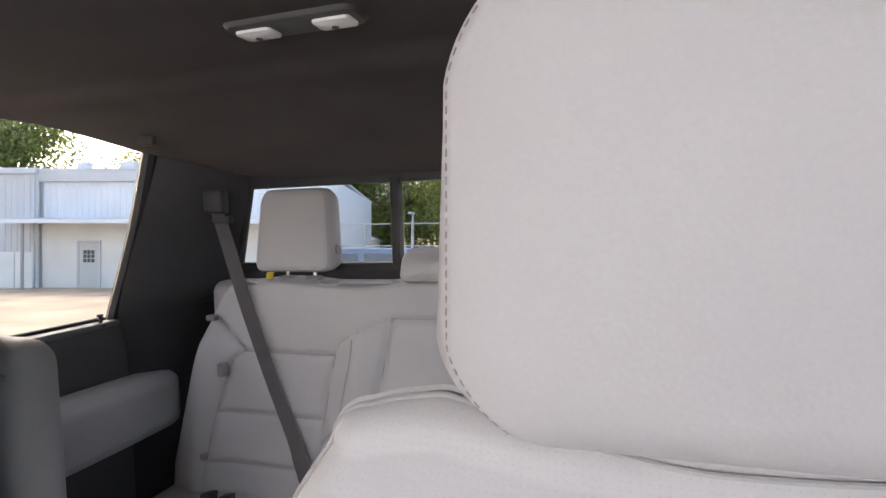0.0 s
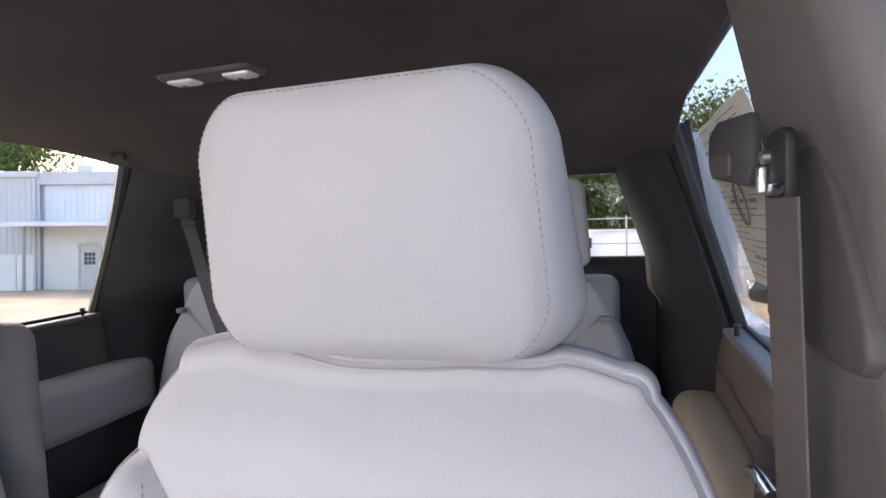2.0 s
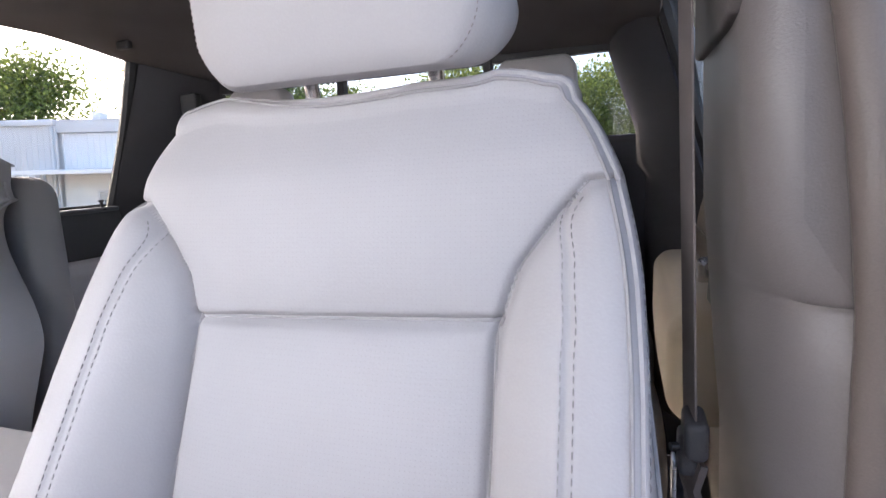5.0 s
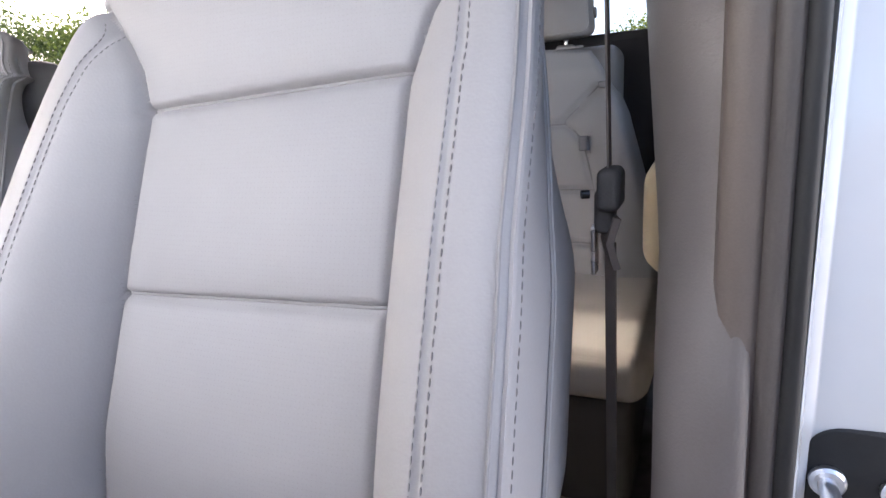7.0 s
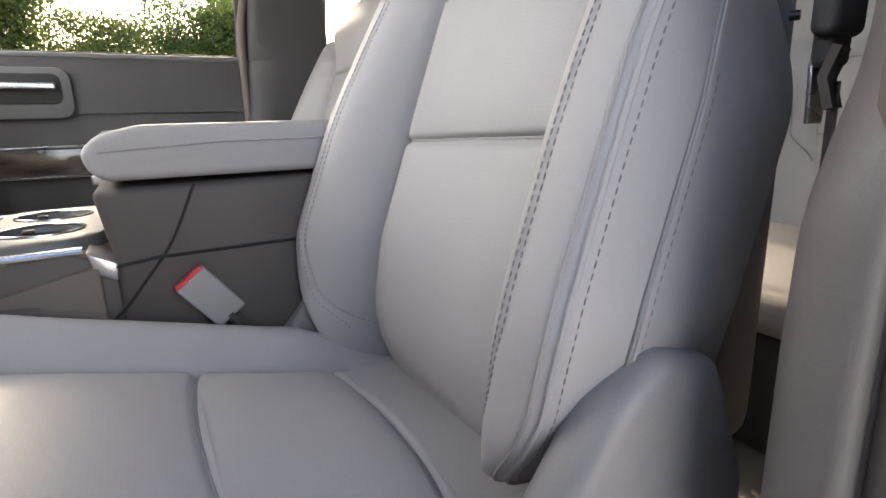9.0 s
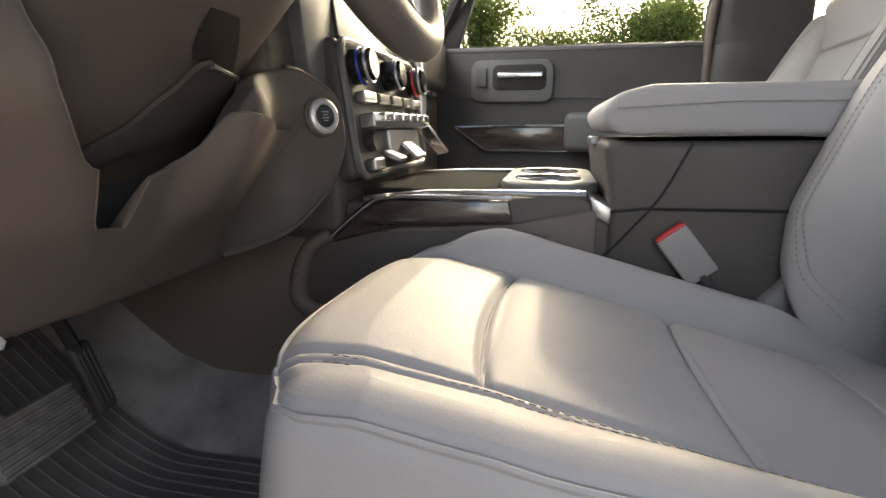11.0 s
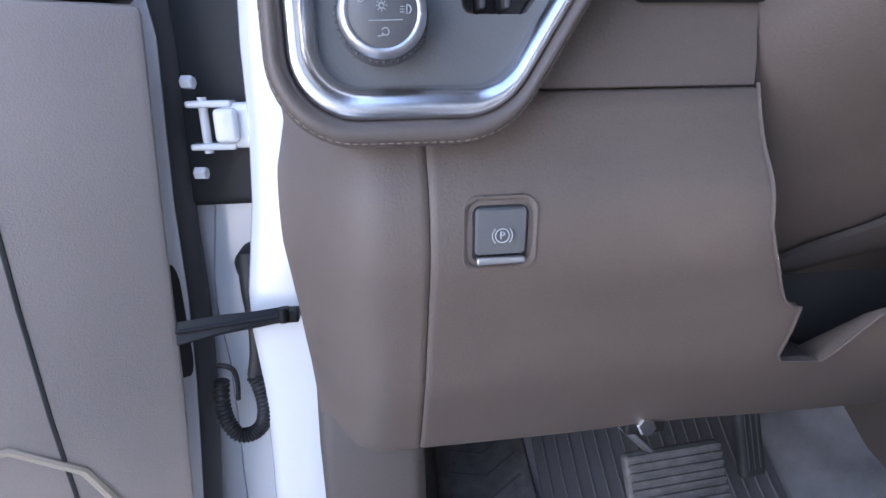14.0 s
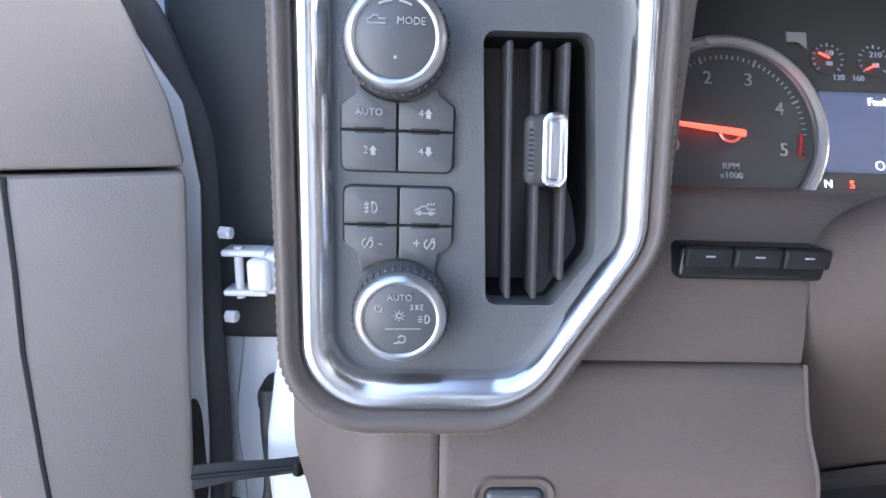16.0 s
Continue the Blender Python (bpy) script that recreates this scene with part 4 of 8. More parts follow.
SY0, SY1, SZ0, SZ1 = -0.420, -0.150, 1.700, 1.905
part("paper", sheet([[on_glass(SY0 + (SY1 - SY0) * i / 10 - 0.06 * (j / 14), SZ0 + (SZ1 - SZ0) * j / 14, 0.003 * math.sin(i * 0.7) * math.sin(j * 0.4)) for j in range(15)] for i in range(11)], 0.0008), PAPER, sheet_thing)
random.seed(4)
for j in range(26):
    z = SZ1 - 0.012 - j * 0.0072
    y = SY0 + 0.012
    while y < SY1 - 0.03:
        w = random.uniform(0.012, 0.045)
        if random.random() < 0.72:
            o = -0.06 * (z - SZ0) / (SZ1 - SZ0)
            part("print_line", mesh([on_glass(y + o, z, 0.0055), on_glass(min(y + w, SY1 - 0.012) + o, z, 0.0055), on_glass(min(y + w, SY1 - 0.012) + o, z + 0.0014 + 0.003 * (j % 9 == 4), 0.0055), on_glass(y + o, z + 0.0014 + 0.003 * (j % 9 == 4), 0.0055)], [(0, 1, 2, 3)]), INK, sheet_thing, flat=True)
        y += w + 0.006
part("print_ring", tube([Vector(on_glass(-0.335 + 0.022 * math.cos(t), 1.800 + 0.026 * math.sin(t), 0.0058)) for t in [i * math.pi / 12 for i in range(24)]], 0.0015, 5, True), INK, sheet_thing)

# ---- front seats ----
CX = -0.430


def lean(p):
    """The seat sits a trifle out of level."""
    return Vector((p[0], p[1], p[2] - (p[0] - CX) * 0.033))


def lean_back(p):
    """The backrest leans sideways as a whole."""
    q = lean(p)
    return Vector((q.x - (p[2] - 1.52) * 0.033, q.y, q.z))


def back_face(z):
    return ease_table(z, (1.02, 1.08, 1.12, 1.17, 1.25, 1.36, 1.52, 1.62, 1.70, 1.76), (0.105, 0.128, 0.146, 0.154, 0.144, 0.110, 0.056, 0.034, 0.004, -0.02), 0.02)


def inner_seam(z):
    return ease_table(z, (1.02, 1.10, 1.30, 1.45, 1.515, 1.560, 1.598, 1.615, 1.630, 1.642), (0.158, 0.148, 0.138, 0.135, 0.134, 0.148, 0.177, 0.193, 0.207, 0.224), 0.006)


def back_half(z):
    return ease_table(z, (1.02, 1.10, 1.14, 1.17, 1.20, 1.25, 1.38, 1.50, 1.57, 1.62, 1.65, 1.675, 1.70), (0.150, 0.172, 0.202, 0.226, 0.240, 0.247, 0.241, 0.230, 0.220, 0.209, 0.199, 0.186, 0.166), 0.012)


def wider(z, sgn):
    """The shoulders are not alike: fuller towards the console, rounder towards the door."""
    if sgn > 0:
        return ease_table(z, (1.42, 1.55, 1.59, 1.63, 1.66, 1.69), (0.0, 0.009, 0.011, 0.014, 0.0195, 0.0205), 0.01)
    return ease_table(z, (1.42, 1.55, 1.59, 1.62, 1.645, 1.67, 1.685, 1.695), (0.0, 0.0065, 0.006, 0.0045, 0.001, -0.003, -0.010, -0.020), 0.006)


def crest(z):
    return ease_table(z, (1.02, 1.12, 1.25, 1.40, 1.52, 1.60, 1.64, 1.70), (0.020, 0.052, 0.062, 0.056, 0.040, 0.018, 0.008, 0.0))


def shoulder(s):
    a = abs(s) if s < 0 else s * 0.965
    dip = -0.012 * (1 - min(1.0, a / 0.150) ** 2.2) if a < 0.150 else 0.0
    if s < 0:
        dip -= ease_table(a, (0.07, 0.13, 0.19), (0.0, 0.0075, 0.0095), 0.01)
    return 1.712 + dip - ease_table(a, (0.0, 0.155, 0.175, 0.190), (0.0, 0.0, 0.003, 0.009), 0.006)


def stitch_line(z):
    """Where the bolster's double row of stitches runs: it springs from the inner seam at both ends."""
    k = ease_table(z, (1.10, 1.14, 1.18, 1.25, 1.45, 1.53, 1.57, 1.600, 1.62), (0.0, 0.10, 0.38, 0.54, 0.55, 0.56, 0.46, 0.04, 0.0), 0.012)
    return inner_seam(z) + k * (back_half(z) - inner_seam(z))


def groove(d, w=0.0036, deep=0.0075):
    return -deep * math.exp(-(d / w) ** 2)


def back_depth(s, z):
    """How far forward the backrest's skin stands at s across and z up."""
    si, half, c = inner_seam(z), back_half(z) + max(0.0, wider(z, s)), crest(z) * (1.35 if s > 0 else 1.0)
    a = abs(s)
    y = back_face(z)
    fade = bump_between(z, 1.70, 1.63)
    if a < si:
        lo, hi = (1.05, 1.364) if z < 1.364 else ((1.364, 1.522) if z < 1.522 else (1.522, 1.72))
        v = min(1.0, (z - lo) / (hi - lo))
        y += fade * 0.010 * max(0.0, 1 - (2 * v - 1) ** 4) * max(0.0, 1 - (a / si) ** 4)
    else:
        k = min(1.0, (a - si) / max(0.02, half - si))
        rise = math.sin(min(1.0, k / 0.62) * math.pi / 2) ** 0.85 if k < 0.62 else 1 - 0.10 * ((k - 0.62) / 0.38) ** 2
        y += fade * c * rise
    y -= (1 - fade) * 0.006 * (a / half) ** 2
    if z < 1.640:
        y += groove(a - si)
        if a < si + 0.004:
            y += groove(z - 1.522) + groove(z - 1.364)
    if 1.12 < z < 1.60:
        y += groove(a - stitch_line(z), 0.0026, 0.0034)
    return y


def corner(bend, du, dv):
    """How far out and down an edge has turned, round in plan where two edges meet."""
    m = max(du, dv)
    if m == 0:
        return 0.0, 0.0, 0.0
    g, f = bend(m)
    q = math.hypot(du, dv)
    return g * du / q, g * dv / q, f


def build_backrest(seat):
    r = 0.022
    us = [i / 84 for i in range(-84, 85)]
    side = [0.2, 0.36, 0.6, 0.8, 1.0, 1.7, 2.4, 3.2, 4.0, 4.8, 5.6, 6.4]
    vs = [i / 240 for i in range(241)]
    over = [0.2, 0.36, 0.6, 0.8, 1.0, 1.8, 3.0, 4.4]
    cols = [(-1, d) for d in reversed(side)] + [(u, 0) for u in us] + [(1, d) for d in side]
    rows = [(v, 0) for v in vs] + [(1, d) for d in over]

    def bend(d):
        if d <= 1:
            return r * math.sin(d * math.pi / 2), r * (1 - math.cos(d * math.pi / 2))
        return r + 0.010 * math.sin(min(1, (d - 1) / 5.4) * math.pi), r + (d - 1) * 0.026
    grid, tag = [], []
    for u, du in cols:
        row, trow = [], []
        for v, dv in rows:
            gu, gv, fall = corner(bend, du, dv)
            zt = shoulder(u * 0.190) - r
            z = 1.03 + v * (zt - 1.03)
            s = u * (back_half(z) - r + wider(z, u) * abs(u) ** 2 + (0.010 * bump_between(z, 1.48, 1.30) if u > 0.6 else 0.0) * (u - 0.6) / 0.4)
            y = back_depth(s, z) - fall
            zz = z + gv
            # the shell draws in towards its back
            turn = max(du, dv)
            if turn > 1:
                w = bump_between(z, 1.36, 1.60) * abs(u) ** 4
                gu -= (turn - 1) * 0.013 * w
                y += (turn - 1) * 0.026 * 0.55 * w
            if dv > 1:
                zz -= (dv - 1) * 0.010
            row.append(lean_back((CX + s + (gu if u > 0 else -gu), y, zz)))
            a, si = abs(s), inner_seam(z)
            if du > 0.4:
                t = "side_panel"
            elif dv > 0.4:
                t = "upper_panel"
            elif a < si or z > 1.640:
                t = "upper_panel" if z > 1.522 else ("middle_panel" if z > 1.364 else "lower_panel")
            else:
                t = "bolster"
            if t in ("side_panel", "bolster"):
                t += "_a" if u < 0 else "_b"
            trow.append(t)
        grid.append(row)
        tag.append(trow)
    sets = {}
    for i in range(len(grid) - 1):
        for j in range(len(rows) - 1):
            sets.setdefault(tag[i][j], []).append((i, j))
    back = part("backrest", rbox(lean_back((CX, -0.075, 1.36)), (0.185, 0.045, 0.30), 0.04, 3), GREY_PLASTIC, seat)
    for t, cells in sets.items():
        ids, verts, faces = {}, [], []
        for i, j in cells:
            f = []
            for a, b in ((i, j), (i + 1, j), (i + 1, j + 1), (i, j + 1)):
                if (a, b) not in ids:
                    ids[a, b] = len(verts)
                    verts.append(grid[a][b])
                f.append(ids[a, b])
            faces.append(f)
        name = t[:-2] if t[-2:] in ("_a", "_b") else t
        part(name, mesh(verts, faces), PERF if t in ("upper_panel", "middle_panel", "lower_panel") else LEATHER, back, sharp=80)
    # piping round the outer edge, seams along the sides, stitching on the bolsters
    def welt_line(near, far):
        """Along the outer edge; towards the console the line slips over the edge."""
        out = [grid[cols.index((-1, near))][j] for j in range(8, rows.index((1, near)), 2)]
        for i in range(cols.index((-1, near)), cols.index((1, far)) + 1):
            w = bump_between(cols[i][0], 0.1, 0.85)
            out.append(grid[i][rows.index((1, near))].lerp(grid[i][rows.index((1, far))], w))
        out += [grid[cols.index((1, far))][j] for j in range(rows.index((1, far)), 7, -2)]
        return out

    part("piping", tube(welt_line(0.6, 1.0), 0.0022, 6), LEATHER, back)
    part("piping_seam", tube([p + Vector((0, 0.0008, 0.0006)) for p in welt_line(0.36, 0.8)], 0.0014, 6), SEAM, back)
    for sgn in (-1, 1):
        low = range(10, rows.index((1, 0)) - 6, 4)
        welt = [grid[cols.index((sgn, 2.4))][j] + Vector((sgn * 0.0006, 0, 0)) for j in low]
        part("side_seam", tube(welt, 0.0022, 6), PIPING, back)
        part("side_seam", tube([p + Vector((0, 0.0030, 0)) for p in welt], 0.0012, 6), SEAM, back)
        part("side_stitching", stitches([grid[cols.index((sgn, 0.8))][j] + Vector((sgn * 0.0004, -0.001, 0)) for j in low], 0.0070, 0.0046, 0.0006), STITCH, back)
        part("side_stitching", stitches([p + Vector((0, -0.006, 0)) for p in welt[:len(welt) * 3 // 5]], 0.0070, 0.0046, 0.0005), STITCH, back)
        for off, mat in ((-0.0040, SEAM), (0.0040, STITCH)):
            row = []
            for i in range(80):
                z = 1.135 + i * (1.609 - 1.135) / 79
                t = stitch_line(z) + off
                row.append(lean_back((CX + sgn * t, back_depth(sgn * t, z) + 0.0004, z)))
            part("bolster_stitching", stitches(row, 0.0070, 0.0046, 0.00060), mat, back)
    for sgn in (-1, 1):
        part("seam", tube([lean_back((CX + sgn * inner_seam(z), back_depth(sgn * inner_seam(z), z) + 0.0008, z)) for z in [1.08 + 0.006 * i for i in range(91)] + ([1.626, 1.631, 1.635] if sgn > 0 else [1.624])], 0.0016, 6), SEAM, back)
    for z in (1.522, 1.364):
        w = inner_seam(z)
        part("seam", tube([lean_back((CX + a, back_depth(a, z) + 0.0008, z)) for a in [-w + 2 * w * i / 60 for i in range(61)]], 0.0018, 6), SEAM, back)
    return back


def build_headrest(seat, back):
    W, H = 0.1365, 0.0900
    out = rounded(W, H, 0.036, 12, (0.042, 0.042, 0.036, 0.036))
    out = [(a * (1.0 - 0.165 * ((b + 0.02) / 0.108) ** 1.2) if b > -0.02 else a, b) for a, b in out]

    def place(a, b, d):
        return Vector((-0.4385 + a, 0.058 - d + b * 0.13 - 0.010 * (a / 0.13) ** 2, 1.7960 + b + 0.012 * bump_between(d, 0.020, 0.060) * max(0.0, -b / H)))

    def inset(a, b, ia, ib, d):
        """A point of the outline drawn in: less on the inner side and not at all along the lower edge."""
        ka = ia * (0.62 if a > 0 else 1.0) + 0.010 * bump_between(-b, 0.02, 0.088) * bump_between(d, 0.030, 0.002)
        return place(a * (1 - ka / W), b * (1 - (ib if b > 0 else ib * 0.15) / H), d)
    # rings from the face's middle over the sewn edge and round the gusset to the back: inset across, inset up, depth
    prof = [(W * (1 - f), H * (1 - f), -0.0075 * (1 - f ** 2.6) + 0.0008) for f in (0.12, 0.35, 0.55, 0.70, 0.80)]
    grid = [[place(a * (1 - ia / W), b * (1 - ib / H), d) for a, b in out + out[:1]] for ia, ib, d in prof]
    prof = [(0.0200, 0.0120, 0.0010), (0.0155, 0.0085, 0.0026), (0.0138, 0.0072, 0.0044), (0.0124, 0.0062, 0.0050), (0.0085, 0.0040, 0.0110),
            (0.0040, 0.0016, 0.0200), (0.0008, 0.0, 0.0300), (0.0010, 0.002, 0.0420), (0.006, 0.008, 0.056), (0.018, 0.018, 0.072), (0.036, 0.034, 0.086), (0.056, 0.052, 0.092)]
    grid += [[inset(a, b, ia, ib, d) for a, b in out + out[:1]] for ia, ib, d in prof]
    shell = sheet(grid)
    bmesh.ops.remove_doubles(shell, verts=shell.verts, dist=1e-6)
    bmesh.ops.contextual_create(shell, geom=[e for e in shell.edges if e.is_boundary])
    bmesh.ops.recalc_face_normals(shell, faces=shell.faces)
    hr = part("headrest", shell, LEATHER, seat, sharp=80)
    # the sewn line climbs one side, crosses the top and comes down the other
    turn = min(range(len(out)), key=lambda i: out[i][1] + 0.2 * abs(out[i][0]))
    around = out[turn:] + out[:turn]
    thread = [inset(a, b, 0.0150, 0.0082, 0.0024) for a, b in around if b > -0.080 or abs(a) > 0.110]
    part("headrest_stitching", stitches(thread, 0.0050, 0.0031, 0.00046), HEAD_THREAD, hr)
    for dx in (-0.06, 0.06):
        part("post", rod((-0.4385 + dx, -0.034, 1.66), (-0.4385 + dx, -0.022, 1.76), 0.007, 14), CHROME, hr)
        part("post_collar", rbox(lean((-0.4385 + dx, -0.034, 1.690)), (0.017, 0.014, 0.008), 0.005), BLACK_TRIM, hr)


def cush_top(y):
    return lerp_table(y, (0.06, 0.14, 0.20, 0.28, 0.36, 0.42, 0.53, 0.62, 0.68), (1.084, 1.086, 1.091, 1.109, 1.130, 1.146, 1.173, 1.189, 1.187))


def cush_half(y):
    return lerp_table(y, (0.08, 0.25, 0.50, 0.66, 0.72), (0.220, 0.226, 0.226, 0.220, 0.212))


def cush_height(s, y):
    a = abs(s)
    z = cush_top(y)
    half = cush_half(y)
    si = 0.150
    if a < si:
        lo, hi = (0.20, 0.363) if y < 0.363 else ((0.363, 0.535) if y < 0.535 else (0.535, 0.74))
        v = min(1.0, max(0.0, (y - lo) / (hi - lo)))
        z += 0.009 * max(0.0, 1 - (2 * v - 1) ** 4) * max(0.0, 1 - (a / si) ** 4)
    else:
        k = (a - si) / (half - si)
        if s > 0:
            crown = 0.042 * bump_between(y, 0.10, 0.26) * bump_between(y, 0.70, 0.56)
            z += crown * math.sin(min(1.0, k / 0.5) * math.pi / 2) - ((crown * 0.6 + 0.003) * ((k - 0.5) / 0.5) ** 2 if k > 0.5 else 0)
        else:
            crown = ease_table(y, (0.10, 0.20, 0.267, 0.38, 0.49, 0.60), (0.010, 0.038, 0.042, 0.027, 0.009, 0.0), 0.03)
            z += crown * math.sin(min(1.0, k / 0.85) * math.pi / 2) - (0.003 * ((k - 0.5) / 0.5) ** 2 if k > 0.5 else 0)
    if y > 0.19:
        z += groove(a - si)
    if a < si + 0.003:
        wave = 0.010 * (1 - (a / si) ** 2)
        z += groove(y - 0.535 - wave) + groove(y - 0.363 - wave)
    bow = 0.20 + 0.02 * (a / si) ** 2
    if a < si:
        z += groove(y - bow)
    z += groove(a - (si + 0.016), 0.003, 0.0045) if y > 0.25 and s < 0 else 0
    return z


def build_cushion(seat):
    r = 0.034
    cols = [(-1, d) for d in (4.0, 3.0, 2.0, 1.5, 1.0, 0.8, 0.6, 0.4, 0.2)] + [(i / 84, 0) for i in range(-84, 85)] + [(1, d) for d in (0.2, 0.4, 0.6, 0.8, 1.0, 1.5, 2.0, 3.0, 4.0)]
    ys = [0.06 + i * (0.655 - 0.06) / 220 for i in range(221)]
    rows = [(y, 0) for y in ys] + [(ys[-1], d) for d in (0.2, 0.4, 0.6, 0.8, 1.0, 1.5, 2.0, 3.0, 4.0)]

    def bend(d):
        if d <= 1:
            return r * math.sin(d * math.pi / 2), r * (1 - math.cos(d * math.pi / 2))
        return r + 0.010 * math.sin((d - 1) / 3 * math.pi / 2), r + (d - 1) * 0.034
    grid, tag = [], []
    for u, du in cols:
        row, trow = [], []
        for y, dv in rows:
            gu, gv, fall = corner(bend, du, dv)
            # the front corners are round in plan
            s = u * (cush_half(y) - r)
            cut = 0.030 * abs(u) ** 5
            z = cush_height(s, y) - fall
            yy = y + gv - cut * bump_between(y, 0.45, 0.655)
            row.append(lean((CX + s + math.copysign(gu, u), yy, z)))
            a = abs(s)
            if du > 0.5:
                t = "side_panel_" + ("a" if u < 0 else "b")
            elif dv > 0.5:
                t = "front_panel"
            elif a < 0.150:
                t = "seat_panel_rear" if y < 0.20 else ("seat_panel_back" if y < 0.363 else ("seat_panel_middle" if y < 0.535 else "seat_panel_front"))
            else:
                t = "bolster_" + ("a" if u < 0 else "b")
            trow.append(t)
        grid.append(row)
        tag.append(trow)
    sets = {}
    for i in range(len(grid) - 1):
        for j in range(len(rows) - 1):
            sets.setdefault(tag[i][j], []).append((i, j))
    cushion = part("cushion", rbox((CX, 0.34, 1.02), (0.19, 0.27, 0.04), 0.02), GREY_PLASTIC, seat)
    for t, cells in sets.items():
        ids, verts, faces = {}, [], []
        for i, j in cells:
            f = []
            for a, b in ((i, j), (i + 1, j), (i + 1, j + 1), (i, j + 1)):
                if (a, b) not in ids:
                    ids[a, b] = len(verts)
                    verts.append(grid[a][b])
                f.append(ids[a, b])
            faces.append(f)
        name = t[:-2] if t[-2:] in ("_a", "_b") else t
        if name.startswith("seat_panel"):
            name = "seat_panel"
        part(name, mesh(verts, faces), PERF_FLAT if name == "seat_panel" and "middle" in t or "back" in t else LEATHER, cushion, sharp=80)
    for off in (-0.005, 0.006):
        row = [lean((CX - 0.166 - off, y, cush_height(-0.166 - off, y) + 0.0009)) for y in [0.26 + 0.005 * i for i in range(75)]]
        part("seat_stitching", stitches(row, 0.0070, 0.0046, 0.00060), STITCH, cushion)
    lo, hi = cols.index((-1, 0.6)), cols.index((1, 0.6))
    fr = rows.index((ys[-1], 0.6))
    line = [grid[lo][j] for j in range(0, fr, 4)] + [grid[i][fr] for i in range(lo, hi + 1, 3)] + [grid[hi][j] for j in range(fr, -1, -4)]
    part("seat_piping", tube(line, 0.0028, 6), PIPING, cushion)
    # sewn seams in the furrows
    def sew(pts):
        part("seam", tube([lean((CX + a, b, cush_height(a, b) + 0.0008)) for a, b in pts], 0.0017, 6), SEAM, cushion)
    for sgn in (-1, 1):
        sew([(sgn * 0.150, 0.215 + 0.43 * i / 60) for i in range(61)])
    sew([(-0.166, 0.26 + 0.38 * i / 60) for i in range(61)])
    for y0 in (0.535, 0.363):
        sew([(a, y0 + 0.010 * (1 - (a / 0.15) ** 2)) for a in [-0.15 + 0.005 * i for i in range(61)]])
    sew([(a, 0.20 + 0.02 * (a / 0.15) ** 2) for a in [-0.15 + 0.005 * i for i in range(61)]])
    return cushion


def build_front_seat():
    seat = thing("captains_chair", (CX, 0.30, 0.84), "light grey leather bucket seat with piping and perforated panels", "car seat", "front seats")
    back = build_backrest(seat)
    build_headrest(seat, back)
    build_cushion(seat)
    # lower base, recliner covers, rails
    part("seat_base", slab([(0.10, 0.90), (0.62, 0.90), (0.655, 1.06), (0.08, 1.03)], "x", CX - 0.205, CX + 0.205, 0.008), GREY_PLASTIC, seat)
    for sgn in (-1, 1):
        cover = [(0.045, 0.98), (0.26, 0.98), (0.32, 1.04), (0.28, 1.09), (0.23, 1.145), (0.175, 1.225), (0.135, 1.250), (0.085, 1.235), (0.045, 1.14)]
        part("recliner_cover", slab(cover, "x", CX + sgn * 0.222, CX + sgn * 0.262, 0.012, 3), GREY_PLASTIC, seat, "grey plastic recliner cover")
        part("seat_rail", rbox((CX + sgn * 0.15, 0.33, 0.87), (0.02, 0.28, 0.03), 0.006), BLACK_TRIM, seat)
    return seat


driver_seat = build_front_seat()
passenger_seat = copy_thing(driver_seat, pose(0.500, 0.128, 0.834))
tagged(passenger_seat, "light grey leather passenger bucket seat beside the console", "car seat")


# ---- rear bench ----
def rear_headrest(bench, cx, w, h, z0, y0=-0.88):
    out = rounded(w, h, 0.03, 8, (0.030, 0.030, 0.022, 0.022))
    out = [(a * (1.0 - 0.14 * (b + h) / (2 * h)), b) for a, b in out]

    def place(a, b, d):
        return Vector((cx + a, y0 - d - b * 0.10, z0 + h + b))
    prof = [(0.012, 0.0), (0.008, 0.002), (0.005, 0.0045), (0.0, 0.012), (0.0, 0.05), (0.006, 0.075), (0.024, 0.088)]
    hr = part("headrest", pad(out, prof, place, 0.010), LEATHER, bench, sharp=80)
    part("headrest_piping", tube([place(a * (1 - 0.006 / w), b * (1 - 0.006 / h), 0.0035) for a, b in out], 0.0014, 5, True), PIPING, hr)
    part("release_button", rod((cx - w - 0.001, y0 - 0.04, z0 + 0.05), (cx - w + 0.008, y0 - 0.04, z0 + 0.05), 0.012, 14), GREY_PLASTIC, hr)
    for dx in (-0.038, 0.038) if w > 0.09 else (0.0,):
        part("post", rod((cx + dx, y0 - 0.04, z0 - 0.05), (cx + dx, y0 - 0.04, z0 + 0.03), 0.006, 12), CHROME, hr)
        part("post_collar", rbox((cx + dx, y0 - 0.035, z0 - 0.022), (0.020, 0.014, 0.009), 0.006), GREY_PLASTIC, hr)


